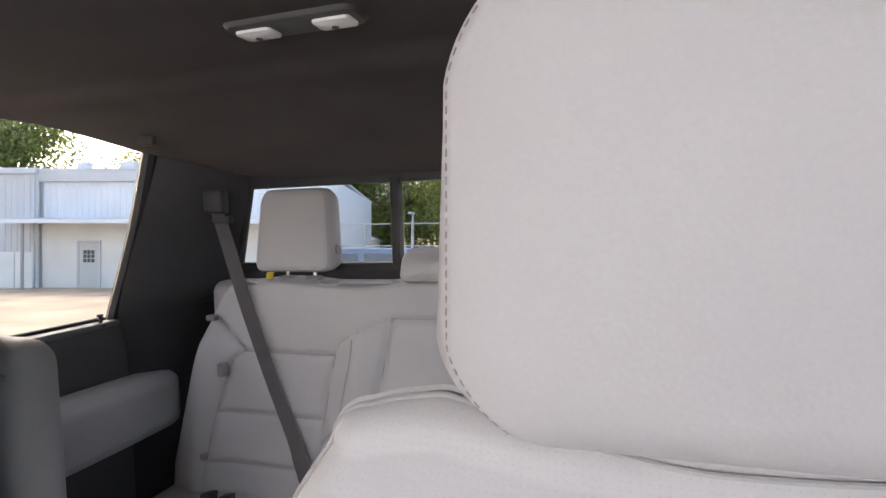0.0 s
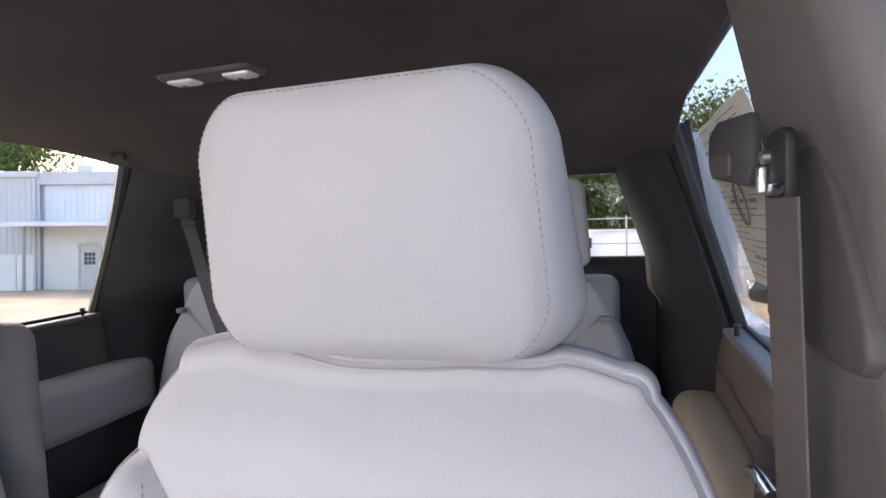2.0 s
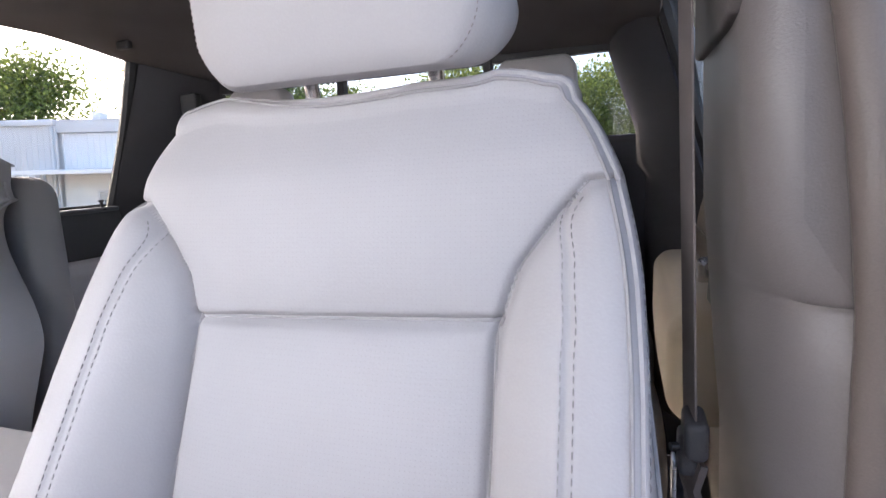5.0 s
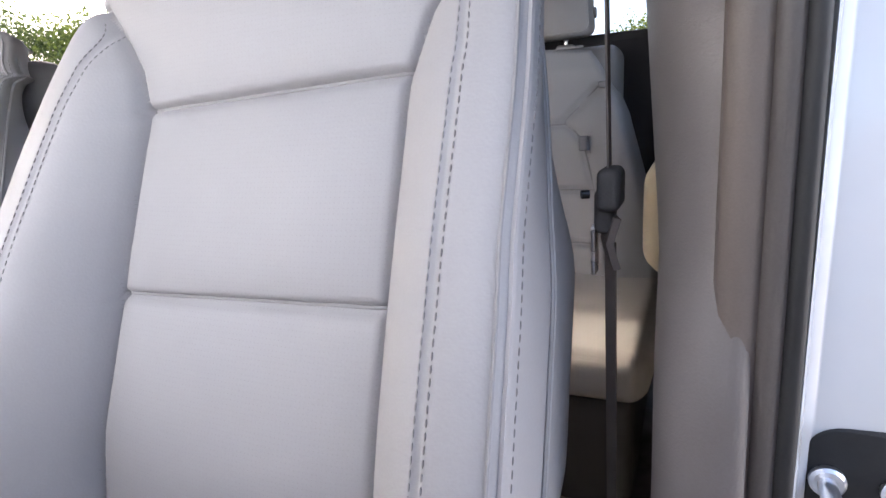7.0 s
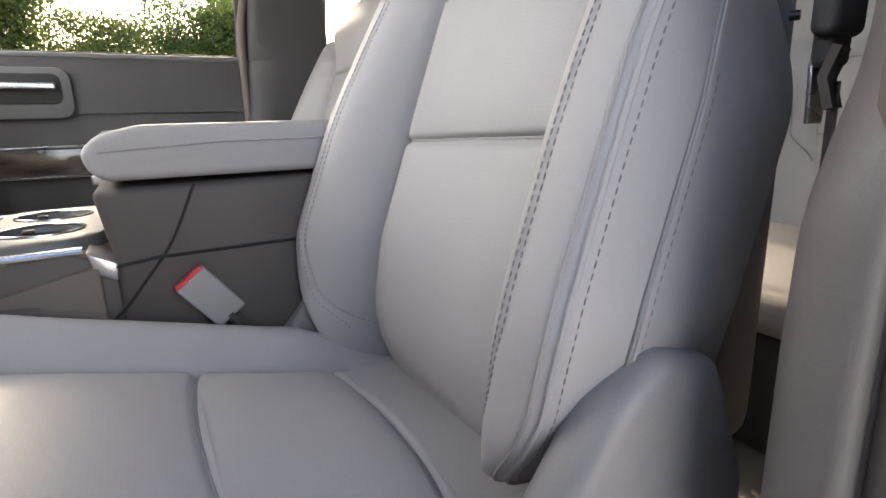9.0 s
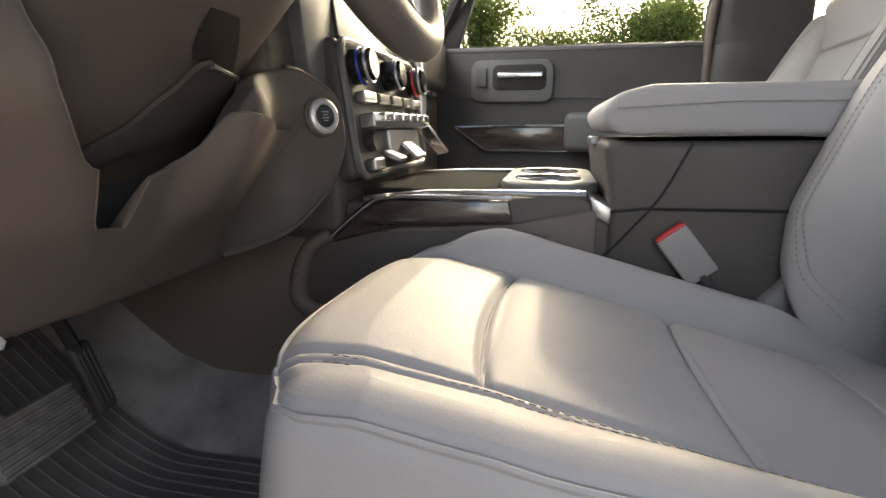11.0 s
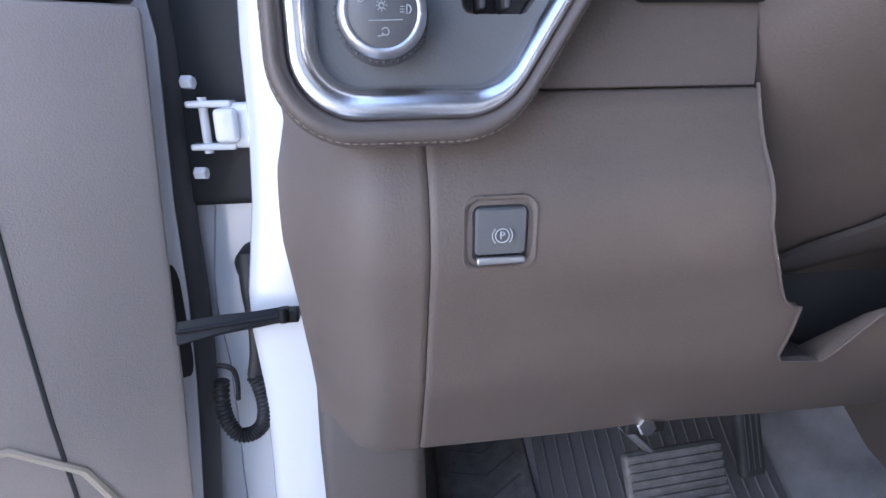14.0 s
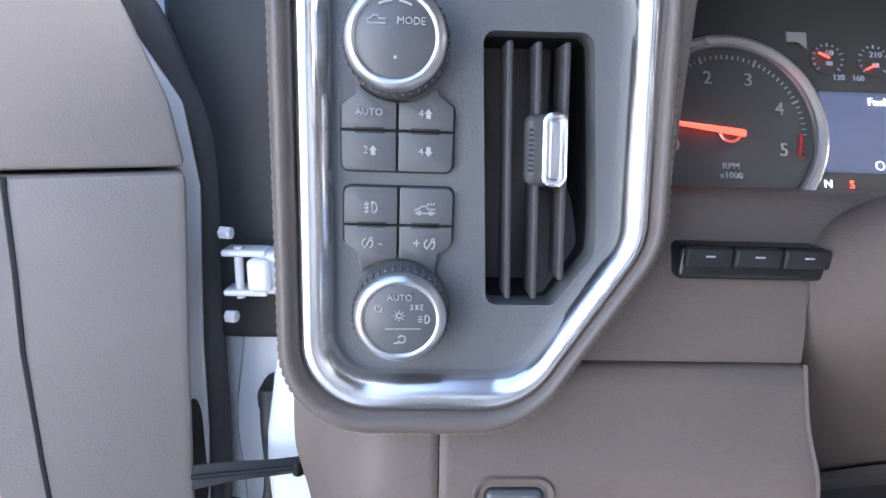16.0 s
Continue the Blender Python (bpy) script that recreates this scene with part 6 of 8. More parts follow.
ARROW = [(-0.0008, -0.0016, 0), (0.0008, -0.0016, 0), (0.0008, 0.0, 0), (0.0015, 0.0, 0), (0, 0.0017, 0), (-0.0015, 0.0, 0), (-0.0008, 0.0, 0)]
TRUCK = [(-0.0036, -0.0012), (-0.0036, 0.0), (-0.0022, 0.0004), (-0.0012, 0.0013), (0.0006, 0.0013), (0.0008, 0.0003), (0.0036, 0.0003), (0.0036, -0.0012)]
for top_block in (True, False):
    zs, zt, zb = (1.5186, 1.5300, 1.5050) if top_block else (1.4866, 1.4998, 1.4768)
    bez = part("key_bezel", moved(slab(rounded(0.0196, (zt - zb) / 2 - 0.0004, 0.003, 4), "z", -0.0006, 0.0008, 0.0003, 1), vm(KEYS_X, (zt + zb) / 2 - (0.0010 if top_block else -0.0010))), BLACK, dash)
    for upper in (True, False):
        bite = KNOBS[0] if top_block and upper else KNOBS[1] if not top_block and not upper else None
        for c in (0, 1):
            o = key_outline(c, upper, bite, (KEYS_X, zs), zs, zt if upper else zb, 0.00035)
            key = part("key", moved(slab(o, "z", 0.0, 0.0028, 0.0006, 2), vm(KEYS_X, zs)), BUTTON, bez)
            lx, lz = KEYS_X + (-0.0095 if c == 0 else 0.0095), zs + (0.0058 if upper else -0.0066) + (0 if top_block else 0.0002)
            m = vm(lx, lz, 0.0029)
            part("key_lamp_slit", moved(rbox((0, 0, 0), (0.0050, 0.0003, 0.0002), 0.0001, 1), vm(lx, zs + (0.0007 if upper else -0.0007), 0.0028)), BLACK, key)
            if top_block and upper and c == 0:
                words("AUTO", 0.0033, m, PRINT, key)
            elif top_block:
                words("2" if c == 0 else "4", 0.0036, m @ Matrix.Translation((-0.0014, 0, 0)), PRINT, key)
                part("arrow", moved(mesh(ARROW, [(0, 1, 2, 3, 4, 5, 6)]), m @ Matrix.Translation((0.0011, 0, 0.0003)) @ (Matrix.Rotation(math.pi, 4, "Z") if c == 1 and not upper else Matrix())), PRINT, key, flat=True)
            elif upper and c == 0:
                sign_line(arc(0.0005, 0, 0.0016, -90, 90, 10, 0.0020) + [(0.0003, 0.0020)], m, key, "lamp_symbol", closed=True)
                for k in (-1, 0, 1):
                    sign_line([(-0.0024, 0.0013 * k - 0.0003), (-0.0007, 0.0013 * k)], m, key, "lamp_ray")
                sign_line([(-0.0016, -0.0021), (-0.0012, 0.0), (-0.0016, 0.0021)], m, key, "lamp_ray")
            elif upper:
                sign_line(TRUCK, m @ Matrix.Translation((0, -0.0004, 0)), key, "truck_symbol", closed=True)
                for k in (-0.0021, 0.0021):
                    sign_line(arc(k, -0.0015, 0.0007, 0, 330, 10), m, key, "truck_symbol")
                for k in (0.0008, 0.0018, 0.0028):
                    sign_line([(k, 0.0012), (k + 0.0005, 0.0021)], m, key, "lamp_ray")
            else:
                q = m @ Matrix.Translation((-0.0014 if c == 0 else 0.0016, 0, 0))
                sign_line(arc(0, -0.0002, 0.0018, 110, 250), q, key, "dimmer_symbol")
                sign_line(arc(0, -0.0002, 0.0018, -70, 50), q, key, "dimmer_symbol")
                sign_line([(-0.0006, -0.0014), (0.0006, 0.0008)], q, key, "dimmer_symbol")
                sign_line(arc(0.0012, 0.0013, 0.0006, 0, 330, 8), q, key, "dimmer_symbol")
                words("-" if c == 0 else "+", 0.0052, m @ Matrix.Translation((0.0031 if c == 0 else -0.0030, 0, 0)), PRINT, key)


def build_knob(x, z, marks):
    k = part("knob", moved(tube([(0, 0, -0.002), (0, 0, 0.002), (0, 0, 0.0050), (0, 0, 0.0120), (0, 0, 0.0138)], [0.0178, 0.0178, 0.0172, 0.0164, 0.0156], 44), vm(x, z)), BUTTON, dash, "ribbed turning knob with satin silver rim")
    part("knob_ring", moved(sheet([[(r * math.cos(t), r * math.sin(t), d) for t in [i * math.pi / 28 for i in range(57)]] for r, d in ((0.0162, 0.0112), (0.0160, 0.0134), (0.0153, 0.0148), (0.0141, 0.0158), (0.0128, 0.0160), (0.0123, 0.0152))]), vm(x, z)), SATIN, k, sharp=70)
    part("knob_face", moved(tube([(0, 0, 0.0130), (0, 0, 0.0150), (0, 0, 0.0153)], [0.0126, 0.0126, 0.0122], 44), vm(x, z)), BUTTON, k)
    for i in range(40):
        t = i * math.pi / 20
        part("knob_rib", moved(rbox((0, 0, 0), (0.0003, 0.0005, 0.0042), 0.0002, 1), vm(x, z) @ Matrix.Rotation(t, 4, "Z") @ Matrix.Translation((0.0169, 0, 0.0076))), BUTTON, k)
    for kind, dx, dz in marks:
        m = vm(x + dx, z + dz, 0.0158)
        if kind in ("AUTO", "MODE"):
            words(kind, 0.0031, m, PRINT, k)
        elif kind == "sun":
            sign_line(arc(0, 0, 0.0009, 0, 330, 12), m, k)
            for i in range(8):
                t = i * math.pi / 4
                sign_line([(0.0014 * math.cos(t), 0.0014 * math.sin(t)), (0.0020 * math.cos(t), 0.0020 * math.sin(t))], m, k, "symbol_ray", 0.0002)
        elif kind == "bar":
            sign_line([(-0.0060, 0), (0.0060, 0.0002)], m, k, "divider", 0.0002)
        elif kind == "power":
            sign_line(arc(0, 0, 0.0012, 120, 420), m, k)
            sign_line([(0, 0.0002), (0, 0.0015)], m, k)
        elif kind == "side_lamps":
            for s_ in (-1, 1):
                sign_line(arc(s_ * 0.0006, 0, 0.0007, -90, 90) if s_ < 0 else arc(s_ * 0.0006, 0, 0.0007, 90, 270), m, k)
                for i in (-1, 0, 1):
                    sign_line([(s_ * 0.0012, 0.0005 * i), (s_ * 0.0021, 0.0010 * i)], m, k, "symbol_ray", 0.0002)
        elif kind == "head_lamp":
            sign_line(arc(0.0003, 0, 0.0015, -90, 90), m, k, closed=True)
            for i in (-1, 0, 1):
                sign_line([(-0.0006, 0.0009 * i), (-0.0021, 0.0009 * i)], m, k, "symbol_ray", 0.0002)
        elif kind == "load_lamp":
            sign_line(arc(0.0004, 0.0004, 0.0013, 200, 520), m, k)
            sign_line([(-0.0024, -0.0012), (-0.0004, -0.0008)], m, k)
        elif kind == "arc":
            for a0, a1 in ((62, 84), (96, 118)):
                sign_line(arc(0, 0, 0.0105, a0, a1), m, k, "range_arc", 0.0004)
        elif kind == "truck":
            sign_line([(a * 0.75, b * 0.9) for a, b in TRUCK], m, k, closed=True)
        elif kind == "dot":
            sign_line(arc(0, 0, 0.0004, 0, 330, 6), m, k)


build_knob(*KNOBS[1], (("AUTO", 0.0, 0.0078), ("power", -0.0072, 0.0040), ("side_lamps", 0.0058, 0.0046), ("head_lamp", 0.0084, 0.0004), ("sun", -0.0002, 0.0016), ("bar", 0.0010, -0.0032), ("load_lamp", 0.0002, -0.0072)))
build_knob(*KNOBS[0], (("MODE", 0.0050, 0.0046), ("truck", -0.0056, 0.0048), ("arc", 0, 0), ("dot", 0.0, -0.0058)))

# instrument cluster
CY = 0.893
cl = part("instrument_panel", slab([(-0.70, 1.485), (-0.27, 1.485), (-0.27, 1.61), (-0.70, 1.61)], "y", CY, CY + 0.02, 0.002), DIAL, dash)
part("cluster_hood", sheet([[(-0.715 + 0.47 * i / 24, CY + 0.03 - 0.13 * j / 6, 1.592 + 0.010 * math.sin(i / 24 * math.pi) + 0.02 * math.sin(j / 6 * 1.6)) for j in range(7)] for i in range(25)], 0.006), BROWN_DARK, dash, sharp=70)
part("cluster_cheek", slab([(0.80, 1.47), (CY + 0.01, 1.485), (CY + 0.01, 1.61), (0.80, 1.59)], "x", -0.690, -0.678, 0.003), BROWN_DARK, dash)
TX, TZ, TR = -0.6120, 1.5165, 0.0490


def cm(x, z, d=0.001):
    return Matrix.Translation((x, CY - d, z)) @ Matrix.Rotation(radians(90), 4, "X")


def dial(x, z, r, name="gauge"):
    g = part(name, tube([(x, CY + 0.004, z), (x, CY - 0.002, z)], [r * 0.97, r * 0.97], 48), DIAL, cl)
    part("gauge_ring", tube([(x + r * math.cos(t), CY - 0.003, z + r * math.sin(t)) for t in [i * math.pi / 32 for i in range(64)]], r * 0.052, 8, True), SILVER, g)
    part("gauge_ring", tube([(x + r * 0.935 * math.cos(t), CY - 0.0022, z + r * 0.935 * math.sin(t)) for t in [i * math.pi / 32 for i in range(64)]], r * 0.030, 8, True), SATIN, g)
    return g


tach = dial(TX, TZ, TR, "tachometer")
for i in range(51):
    t = radians(196 - i * 214 / 50)
    big = i % 10 == 0
    rr = TR * 0.80
    part("scale_tick", rbox((TX + rr * math.cos(t), CY - 0.0026, TZ + rr * math.sin(t)), (0.0020 if big else 0.0011, 0.0003, 0.0005 if big else 0.0003), 0.0001, 1, m=Matrix.Rotation(-t, 4, "Y")), REDLINE if i > 46 else MARK, tach)
for i in range(6):
    t = radians(196 - i * 42.8)
    words(str(i), 0.0097, cm(TX + TR * 0.60 * math.cos(t), TZ + TR * 0.60 * math.sin(t), 0.003), MARK, tach, "numeral")
words("RPM\nx1000", 0.0048, cm(TX, TZ - TR * 0.42, 0.003), MARK, tach)
nt_ = radians(173)
part("needle", tube([(TX + 0.006 * math.cos(nt_ + math.pi), CY - 0.006, TZ + 0.006 * math.sin(nt_ + math.pi)), (TX + TR * 0.78 * math.cos(nt_), CY - 0.006, TZ + TR * 0.78 * math.sin(nt_))], [0.0021, 0.0010], 8), NEEDLE, tach)
part("needle_cap", tube([(TX + 0.0055 * math.cos(t), CY - 0.004, TZ + 0.0055 * math.sin(t)) for t in [3.0 + 3.2 * i / 12 for i in range(13)]], 0.0008, 6), SATIN, tach)
part("red_band", tube([(TX + TR * 0.765 * math.cos(t), CY - 0.0026, TZ + TR * 0.765 * math.sin(t)) for t in [radians(-18 + 18 * i / 8) for i in range(9)]], 0.0009, 6), REDLINE, tach)
for x, num in ((-0.5575, ("60", "120")), (-0.5325, ("210", "160"))):
    g = part("small_gauge", tube([(x, CY + 0.004, 1.5570), (x, CY - 0.002, 1.5570)], [0.0085, 0.0085], 32), DIAL, cl)
    for i in range(13):
        t = radians(225 - 22.5 * i)
        part("scale_tick", rbox((x + 0.0078 * math.cos(t), CY - 0.0026, 1.5570 + 0.0078 * math.sin(t)), (0.0010 if i % 3 == 0 else 0.0006, 0.0003, 0.0003), 0.0001, 1, m=Matrix.Rotation(-t, 4, "Y")), BLUE_PRINT, g)
    words(num[0], 0.0046, cm(x + 0.0003, 1.5602, 0.0035), BLUE_PRINT, g, "numeral")
    words(num[1], 0.0044, cm(x + (0.0045 if num[0] == "60" else -0.0100), 1.5470, 0.0035), BLUE_PRINT, g, "numeral")
    part("needle", tube([(x - 0.001, CY - 0.005, 1.5575 if num[0] == "60" else 1.5545), (x - 0.0062, CY - 0.005, 1.5600 if num[0] == "60" else 1.5520)], 0.0007, 6), NEEDLE, g)
    part("symbol", rbox((x, CY - 0.0035, 1.5545), (0.0018, 0.0003, 0.0012), 0.0003, 1), BLUE_PRINT, g)
scr = part("display", rbox((-0.507, CY - 0.001, 1.5180), (0.0555, 0.002, 0.0215), 0.002), SCREEN, cl)
words("Fuel Economy", 0.0058, cm(-0.5385, 1.5345, 0.0035), SCREEN_TEXT, scr, align="LEFT")
part("display_digit", rbox((-0.5245, CY - 0.0035, 1.520), (0.0006, 0.0003, 0.006), 0.0002, 1), SCREEN_TEXT, scr)
part("display_digit", tube([(-0.5345 + 0.0022 * math.cos(t), CY - 0.0035, 1.5010 + 0.0022 * math.sin(t)) for t in [i * math.pi / 8 for i in range(16)]], 0.0003, 5, True), SCREEN_TEXT, scr)
words("N", 0.0058, cm(-0.5613, 1.4905, 0.002), SCREEN_TEXT, cl)
words("S", 0.0058, cm(-0.5488, 1.4905, 0.002), NEEDLE, cl, "gear_light")
part("warning_tag", slab([(-0.5790, 1.5710), (-0.5685, 1.5710), (-0.5685, 1.5620), (-0.5730, 1.5655), (-0.5790, 1.5655)], "y", CY - 0.003, CY - 0.002, 0), MARK, cl)
# the whole instrument panel leans away from the driver
for ob in [cl] + list(cl.children_recursive):
    for v in ob.data.vertices:
        z = TZ + (v.co.z - TZ) * 0.928
        v.co.y += (z - TZ) * 0.40 - 0.004
        v.co.z = z

part("dash_core", rbox((0, 1.16, 1.40), (0.80, 0.12, 0.19), 0.03), BLACK_TRIM, dash)
part("stack_base", rbox((0, 0.88, 1.245), (0.200, 0.10, 0.055), 0.015, 3), BROWN_DARK, dash)
part("tunnel_cover", rbox((0, 0.97, 1.13), (0.185, 0.20, 0.10), 0.02), BLACK_TRIM, dash)

# steering column and wheel
col = thing("steering_column", (-0.43, 0.80, 1.36), "brown steering column shroud with a tilt lever", "steering column")


def shroud_at(t, a, out=0.0):
    """On the column shroud: t from the dashboard to the wheel, a the angle round it."""
    c, n = math.cos(a), math.sin(a)
    hw = 0.180 - 0.048 * t ** 1.4 if c < 0 else 0.169 - 0.101 * t ** 1.4
    hh = 0.066 - 0.012 * t if n > 0 else max(0.0696 - 0.0252 * t, 0.112 - 0.13 * t)
    return Vector((-0.437 + (hw + out) * math.copysign(abs(c) ** 0.66, c), 0.93 - 0.24 * t, 1.3836 + 0.1598 * t + (hh + out) * math.copysign(abs(n) ** 0.80, n)))


def shroud_patch(corners, out, nu=10, nv=6):
    """A plate bent over the shroud between two edges, each from (t, degrees) to (t, degrees)."""
    (p, q), (r, w) = corners
    g = []
    for i in range(nu + 1):
        u = i / nu
        a, b = [p[k] + (q[k] - p[k]) * u for k in (0, 1)], [r[k] + (w[k] - r[k]) * u for k in (0, 1)]
        g.append([shroud_at(a[0] + (b[0] - a[0]) * j / nv, radians(a[1] + (b[1] - a[1]) * j / nv), out) for j in range(nv + 1)])
    return g


secs = [[shroud_at(k / 14, 2 * math.pi * i / 64) for i in range(65)] for k in range(15)]
shroud = sheet(secs)
bmesh.ops.contextual_create(shroud, geom=[e for e in shroud.edges if e.is_boundary])
part("shroud", shroud, BROWN, col, sharp=70)
# no opening is cut: a near-black plate gives the shade inside the slot
part("lever_slot", sheet(shroud_patch((((0.45, 270.5), (0.64, 266)), ((0.41, 297), (0.64, 272))), 0.0012), 0.0008), SLOT_SHADE, col, "dark plate painted as the shade in the tilt lever's slot")
upper_edge = smooth_path([(0.10, 254, 0), (0.175, 260, 0), (0.25, 267, 0), (0.375, 270.5, 0), (0.45, 271.5, 0), (0.475, 274, 0)], 5)
lower_edge = smooth_path([(0.08, 259, 0), (0.13, 266, 0), (0.175, 272, 0), (0.225, 283, 0), (0.29, 299, 0), (0.413, 297, 0)], 5)
lev = part("tilt_lever", sheet([[shroud_at(p.x + (q.x - p.x) * j / 8, radians(p.y + (q.y - p.y) * j / 8), 0.0045 + 0.004 * math.sin(math.pi * j / 8)) for j in range(9)] for p, q in zip(upper_edge, lower_edge)], 0.005), BROWN_DARK, col)
tip = [[shroud_at(0.475 - 0.062 * j / 8 + k, radians(274 + 23 * j / 8), 0.0105) for j in range(9)] for k in (-0.004, 0.006)]
part("lever_tip", tube([a.lerp(b, 0.5) for a, b in zip(*tip)], 0.0032, 8), SATIN, lev)

wheel = thing("steering_wheel", (-0.43, 0.66, 1.56), "brown leather-wrapped steering wheel with satin trim", "steering wheel")
wn_ = Vector((0, -0.92, 0.39)).normalized()
wd = Vector((0, -0.39, -0.92)).normalized()
wx = Vector((1, 0, 0))
WC = Vector((-0.430, 0.688, 1.578))
ringp = [WC + (wx * math.sin(t) + wd * math.cos(t)) * 0.186 for t in [i * math.pi / 36 for i in range(72)]]
part("rim", tube(ringp, 0.0175, 12, True), BROWN_LEATHER, wheel)


def wm(p):
    return Matrix.Translation(p) @ Matrix((wx, -wd, wn_)).transposed().to_4x4()


hubb = part("airbag_cover", moved(rbox((0, 0, 0), (0.075, 0.062, 0.026), 0.024, 4, 0.006), wm(WC + wn_ * 0.0 - wd * 0.0)), BROWN_LEATHER, wheel)
for a0, w in ((math.pi / 2, 0.024), (-math.pi / 2, 0.024), (0.0, 0.030)):
    d = wx * math.sin(a0) + wd * math.cos(a0)
    sp = part("spoke", tube([WC + d * 0.05 - wn_ * 0.008, WC + d * 0.12 - wn_ * 0.004, WC + d * 0.182], [w * 1.1, w * 0.8, w * 0.8], 12, flat=0.45), BROWN_DARK, wheel)
    part("spoke_trim", tube([WC + d * 0.075 + wn_ * 0.008, WC + d * 0.125 + wn_ * 0.010, WC + d * 0.172 + wn_ * 0.006], [0.006, 0.007, 0.005], 8), SATIN, wheel)
for sgn in (-1, 1):
    part("thumb_switch", moved(rbox((0, 0, 0), (0.022, 0.014, 0.006), 0.004), wm(WC + wx * sgn * 0.105 + wn_ * 0.012)), GLOSS_BLACK, wheel)

# start button panel and dash face beside the column
ST = Vector((-0.2520, 0.7790, 1.3485))
SM = Matrix.Translation(ST) @ Vector((-0.45, -0.86, 0.10)).to_track_quat("Z", "Y").to_matrix().to_4x4()
stb = part("start_button", moved(tube([(0, 0, -0.012), (0, 0, 0.005), (0, 0, 0.007)], [0.0150, 0.0146, 0.0135], 30), SM), GLOSS_BLACK, dash)
part("start_ring", moved(tube([(0.0172 * math.cos(t), 0.0172 * math.sin(t), 0.004) for t in [i * math.pi / 20 for i in range(40)]], 0.0046, 8, True), SM), SILVER, stb)
part("start_bezel", moved(tube([(0.0215 * math.cos(t), 0.0215 * math.sin(t), -0.002) for t in [i * math.pi / 20 for i in range(40)]], 0.0034, 8, True), SM), BROWN_DARK, stb)
for i in range(4):
    part("start_print", moved(rbox((0, 0.005 - 0.0035 * i, 0.0072), (0.0050 - 0.0016 * (i % 2), 0.0005, 0.0003), 0.0002, 1), SM), MARK, stb)
SN = Vector((-0.45, -0.86, 0.10)).normalized()
SX = Vector((0, 0, 1)).cross(SN).normalized()
SF = Matrix.Translation(ST) @ Matrix((SX, SN.cross(SX), SN)).transposed().to_4x4()
plate = smooth_path([(-0.168, -0.060, 0), (-0.150, -0.010, 0), (-0.118, 0.026, 0), (-0.082, 0.046, 0), (-0.050, 0.054, 0), (-0.020, 0.052, 0), (0.012, 0.038, 0), (0.031, 0.018, 0), (0.0355, -0.014, 0), (0.033, -0.039, 0), (0.024, -0.058, 0), (0.011, -0.079, 0), (-0.020, -0.110, 0), (-0.061, -0.1405, 0), (-0.100, -0.156, 0), (-0.140, -0.150, 0), (-0.165, -0.100, 0)], 3, True)


def knee_depth(a, b):
    """How far the knee panel's face lies behind the start panel's plane."""
    near, far = 0.06, -0.25
    for _ in range(24):
        d = (near + far) / 2
        p = SF @ Vector((a, b, d))
        near, far = (near, d) if p.y > bol_y(p.x, p.z) else (d, far)
    return near


def start_depth(a, b):
    """The panel's face runs over into the knee panel."""
    w = bump_between(-a, 0.035, 0.125)
    return -0.25 * max(0.0, -0.09 - b) * (1 - w) + (knee_depth(a, b) + 0.0018 - 0.006 * bump_between(-a, 0.148, 0.168)) * w


grid = []
for i in range(33):
    a = -0.172 + 0.210 * i / 32
    hit_b = []
    for q, r in zip(plate, plate[1:] + plate[:1]):
        if (q.x - a) * (r.x - a) <= 0 and abs(r.x - q.x) > 1e-9:
            hit_b.append(q.y + (r.y - q.y) * (a - q.x) / (r.x - q.x))
    if len(hit_b) < 2:
        continue
    lo, hi = min(hit_b), max(hit_b)
    col_ = [(a, lo, start_depth(a, lo) - 0.040), (a, lo, start_depth(a, lo) - 0.006), (a, lo + 0.0012, start_depth(a, lo) - 0.0042)]
    col_ += [(a, lo + 0.004 + (hi - lo - 0.008) * j / 28, start_depth(a, lo + 0.004 + (hi - lo - 0.008) * j / 28) - 0.003) for j in range(29)]
    col_ += [(a, hi - 0.0012, start_depth(a, hi) - 0.0042), (a, hi, start_depth(a, hi) - 0.006), (a, hi, start_depth(a, hi) - 0.040)]
    grid.append(col_)
part("start_panel", moved(sheet(grid), SF), BROWN_DARK, dash, "dark brown panel round the start button", sharp=60)
rim = [(q.x * 1.01, q.y * 1.01, start_depth(q.x, q.y) - 0.010) for q in plate[13:43]]
part("start_panel_rim", moved(tube(rim, 0.0055, 8), SF), BROWN_DARK, dash)
part("dash_face", rbox((-0.255, 0.845, 1.475), (0.055, 0.03, 0.085), 0.012, 3), BROWN_DARK, dash)
part("silver_trim", slab([(-0.236, 1.380), (-0.150, 1.365), (-0.165, 1.56), (-0.276, 1.56)], "y", 0.797, 0.83, 0.004), SLATE, dash, "grey painted vertical trim")
part("glovebox", rbox((0.48, 0.90, 1.29), (0.28, 0.05, 0.14), 0.03, 4), BROWN, dash)
part("passenger_pad", rbox((0.50, 0.90, 1.51), (0.30, 0.07, 0.085), 0.04, 4, 0.008), BROWN_LEATHER, dash)
part("grab_handle", tube(smooth_path([(0.215, 0.80, 1.50), (0.222, 0.775, 1.44), (0.222, 0.775, 1.34), (0.215, 0.80, 1.28)], 5), 0.012, 10), SATIN, dash)
part("passenger_trim", rbox((0.45, 0.842, 1.425), (0.22, 0.008, 0.006), 0.004), CHROME, dash)

# centre stack
stack = thing("centre_stack", (0, 0.80, 1.25), "centre stack with climate knobs, keys and charger sockets", "control panel")
SR = Matrix.Translation((0.0, 0.765, 1.36)) @ Matrix.Rotation(radians(90 - 8), 4, "X")


def sp_(x, z, d=0.0):
    return SR @ Matrix.Translation((x, z, d))


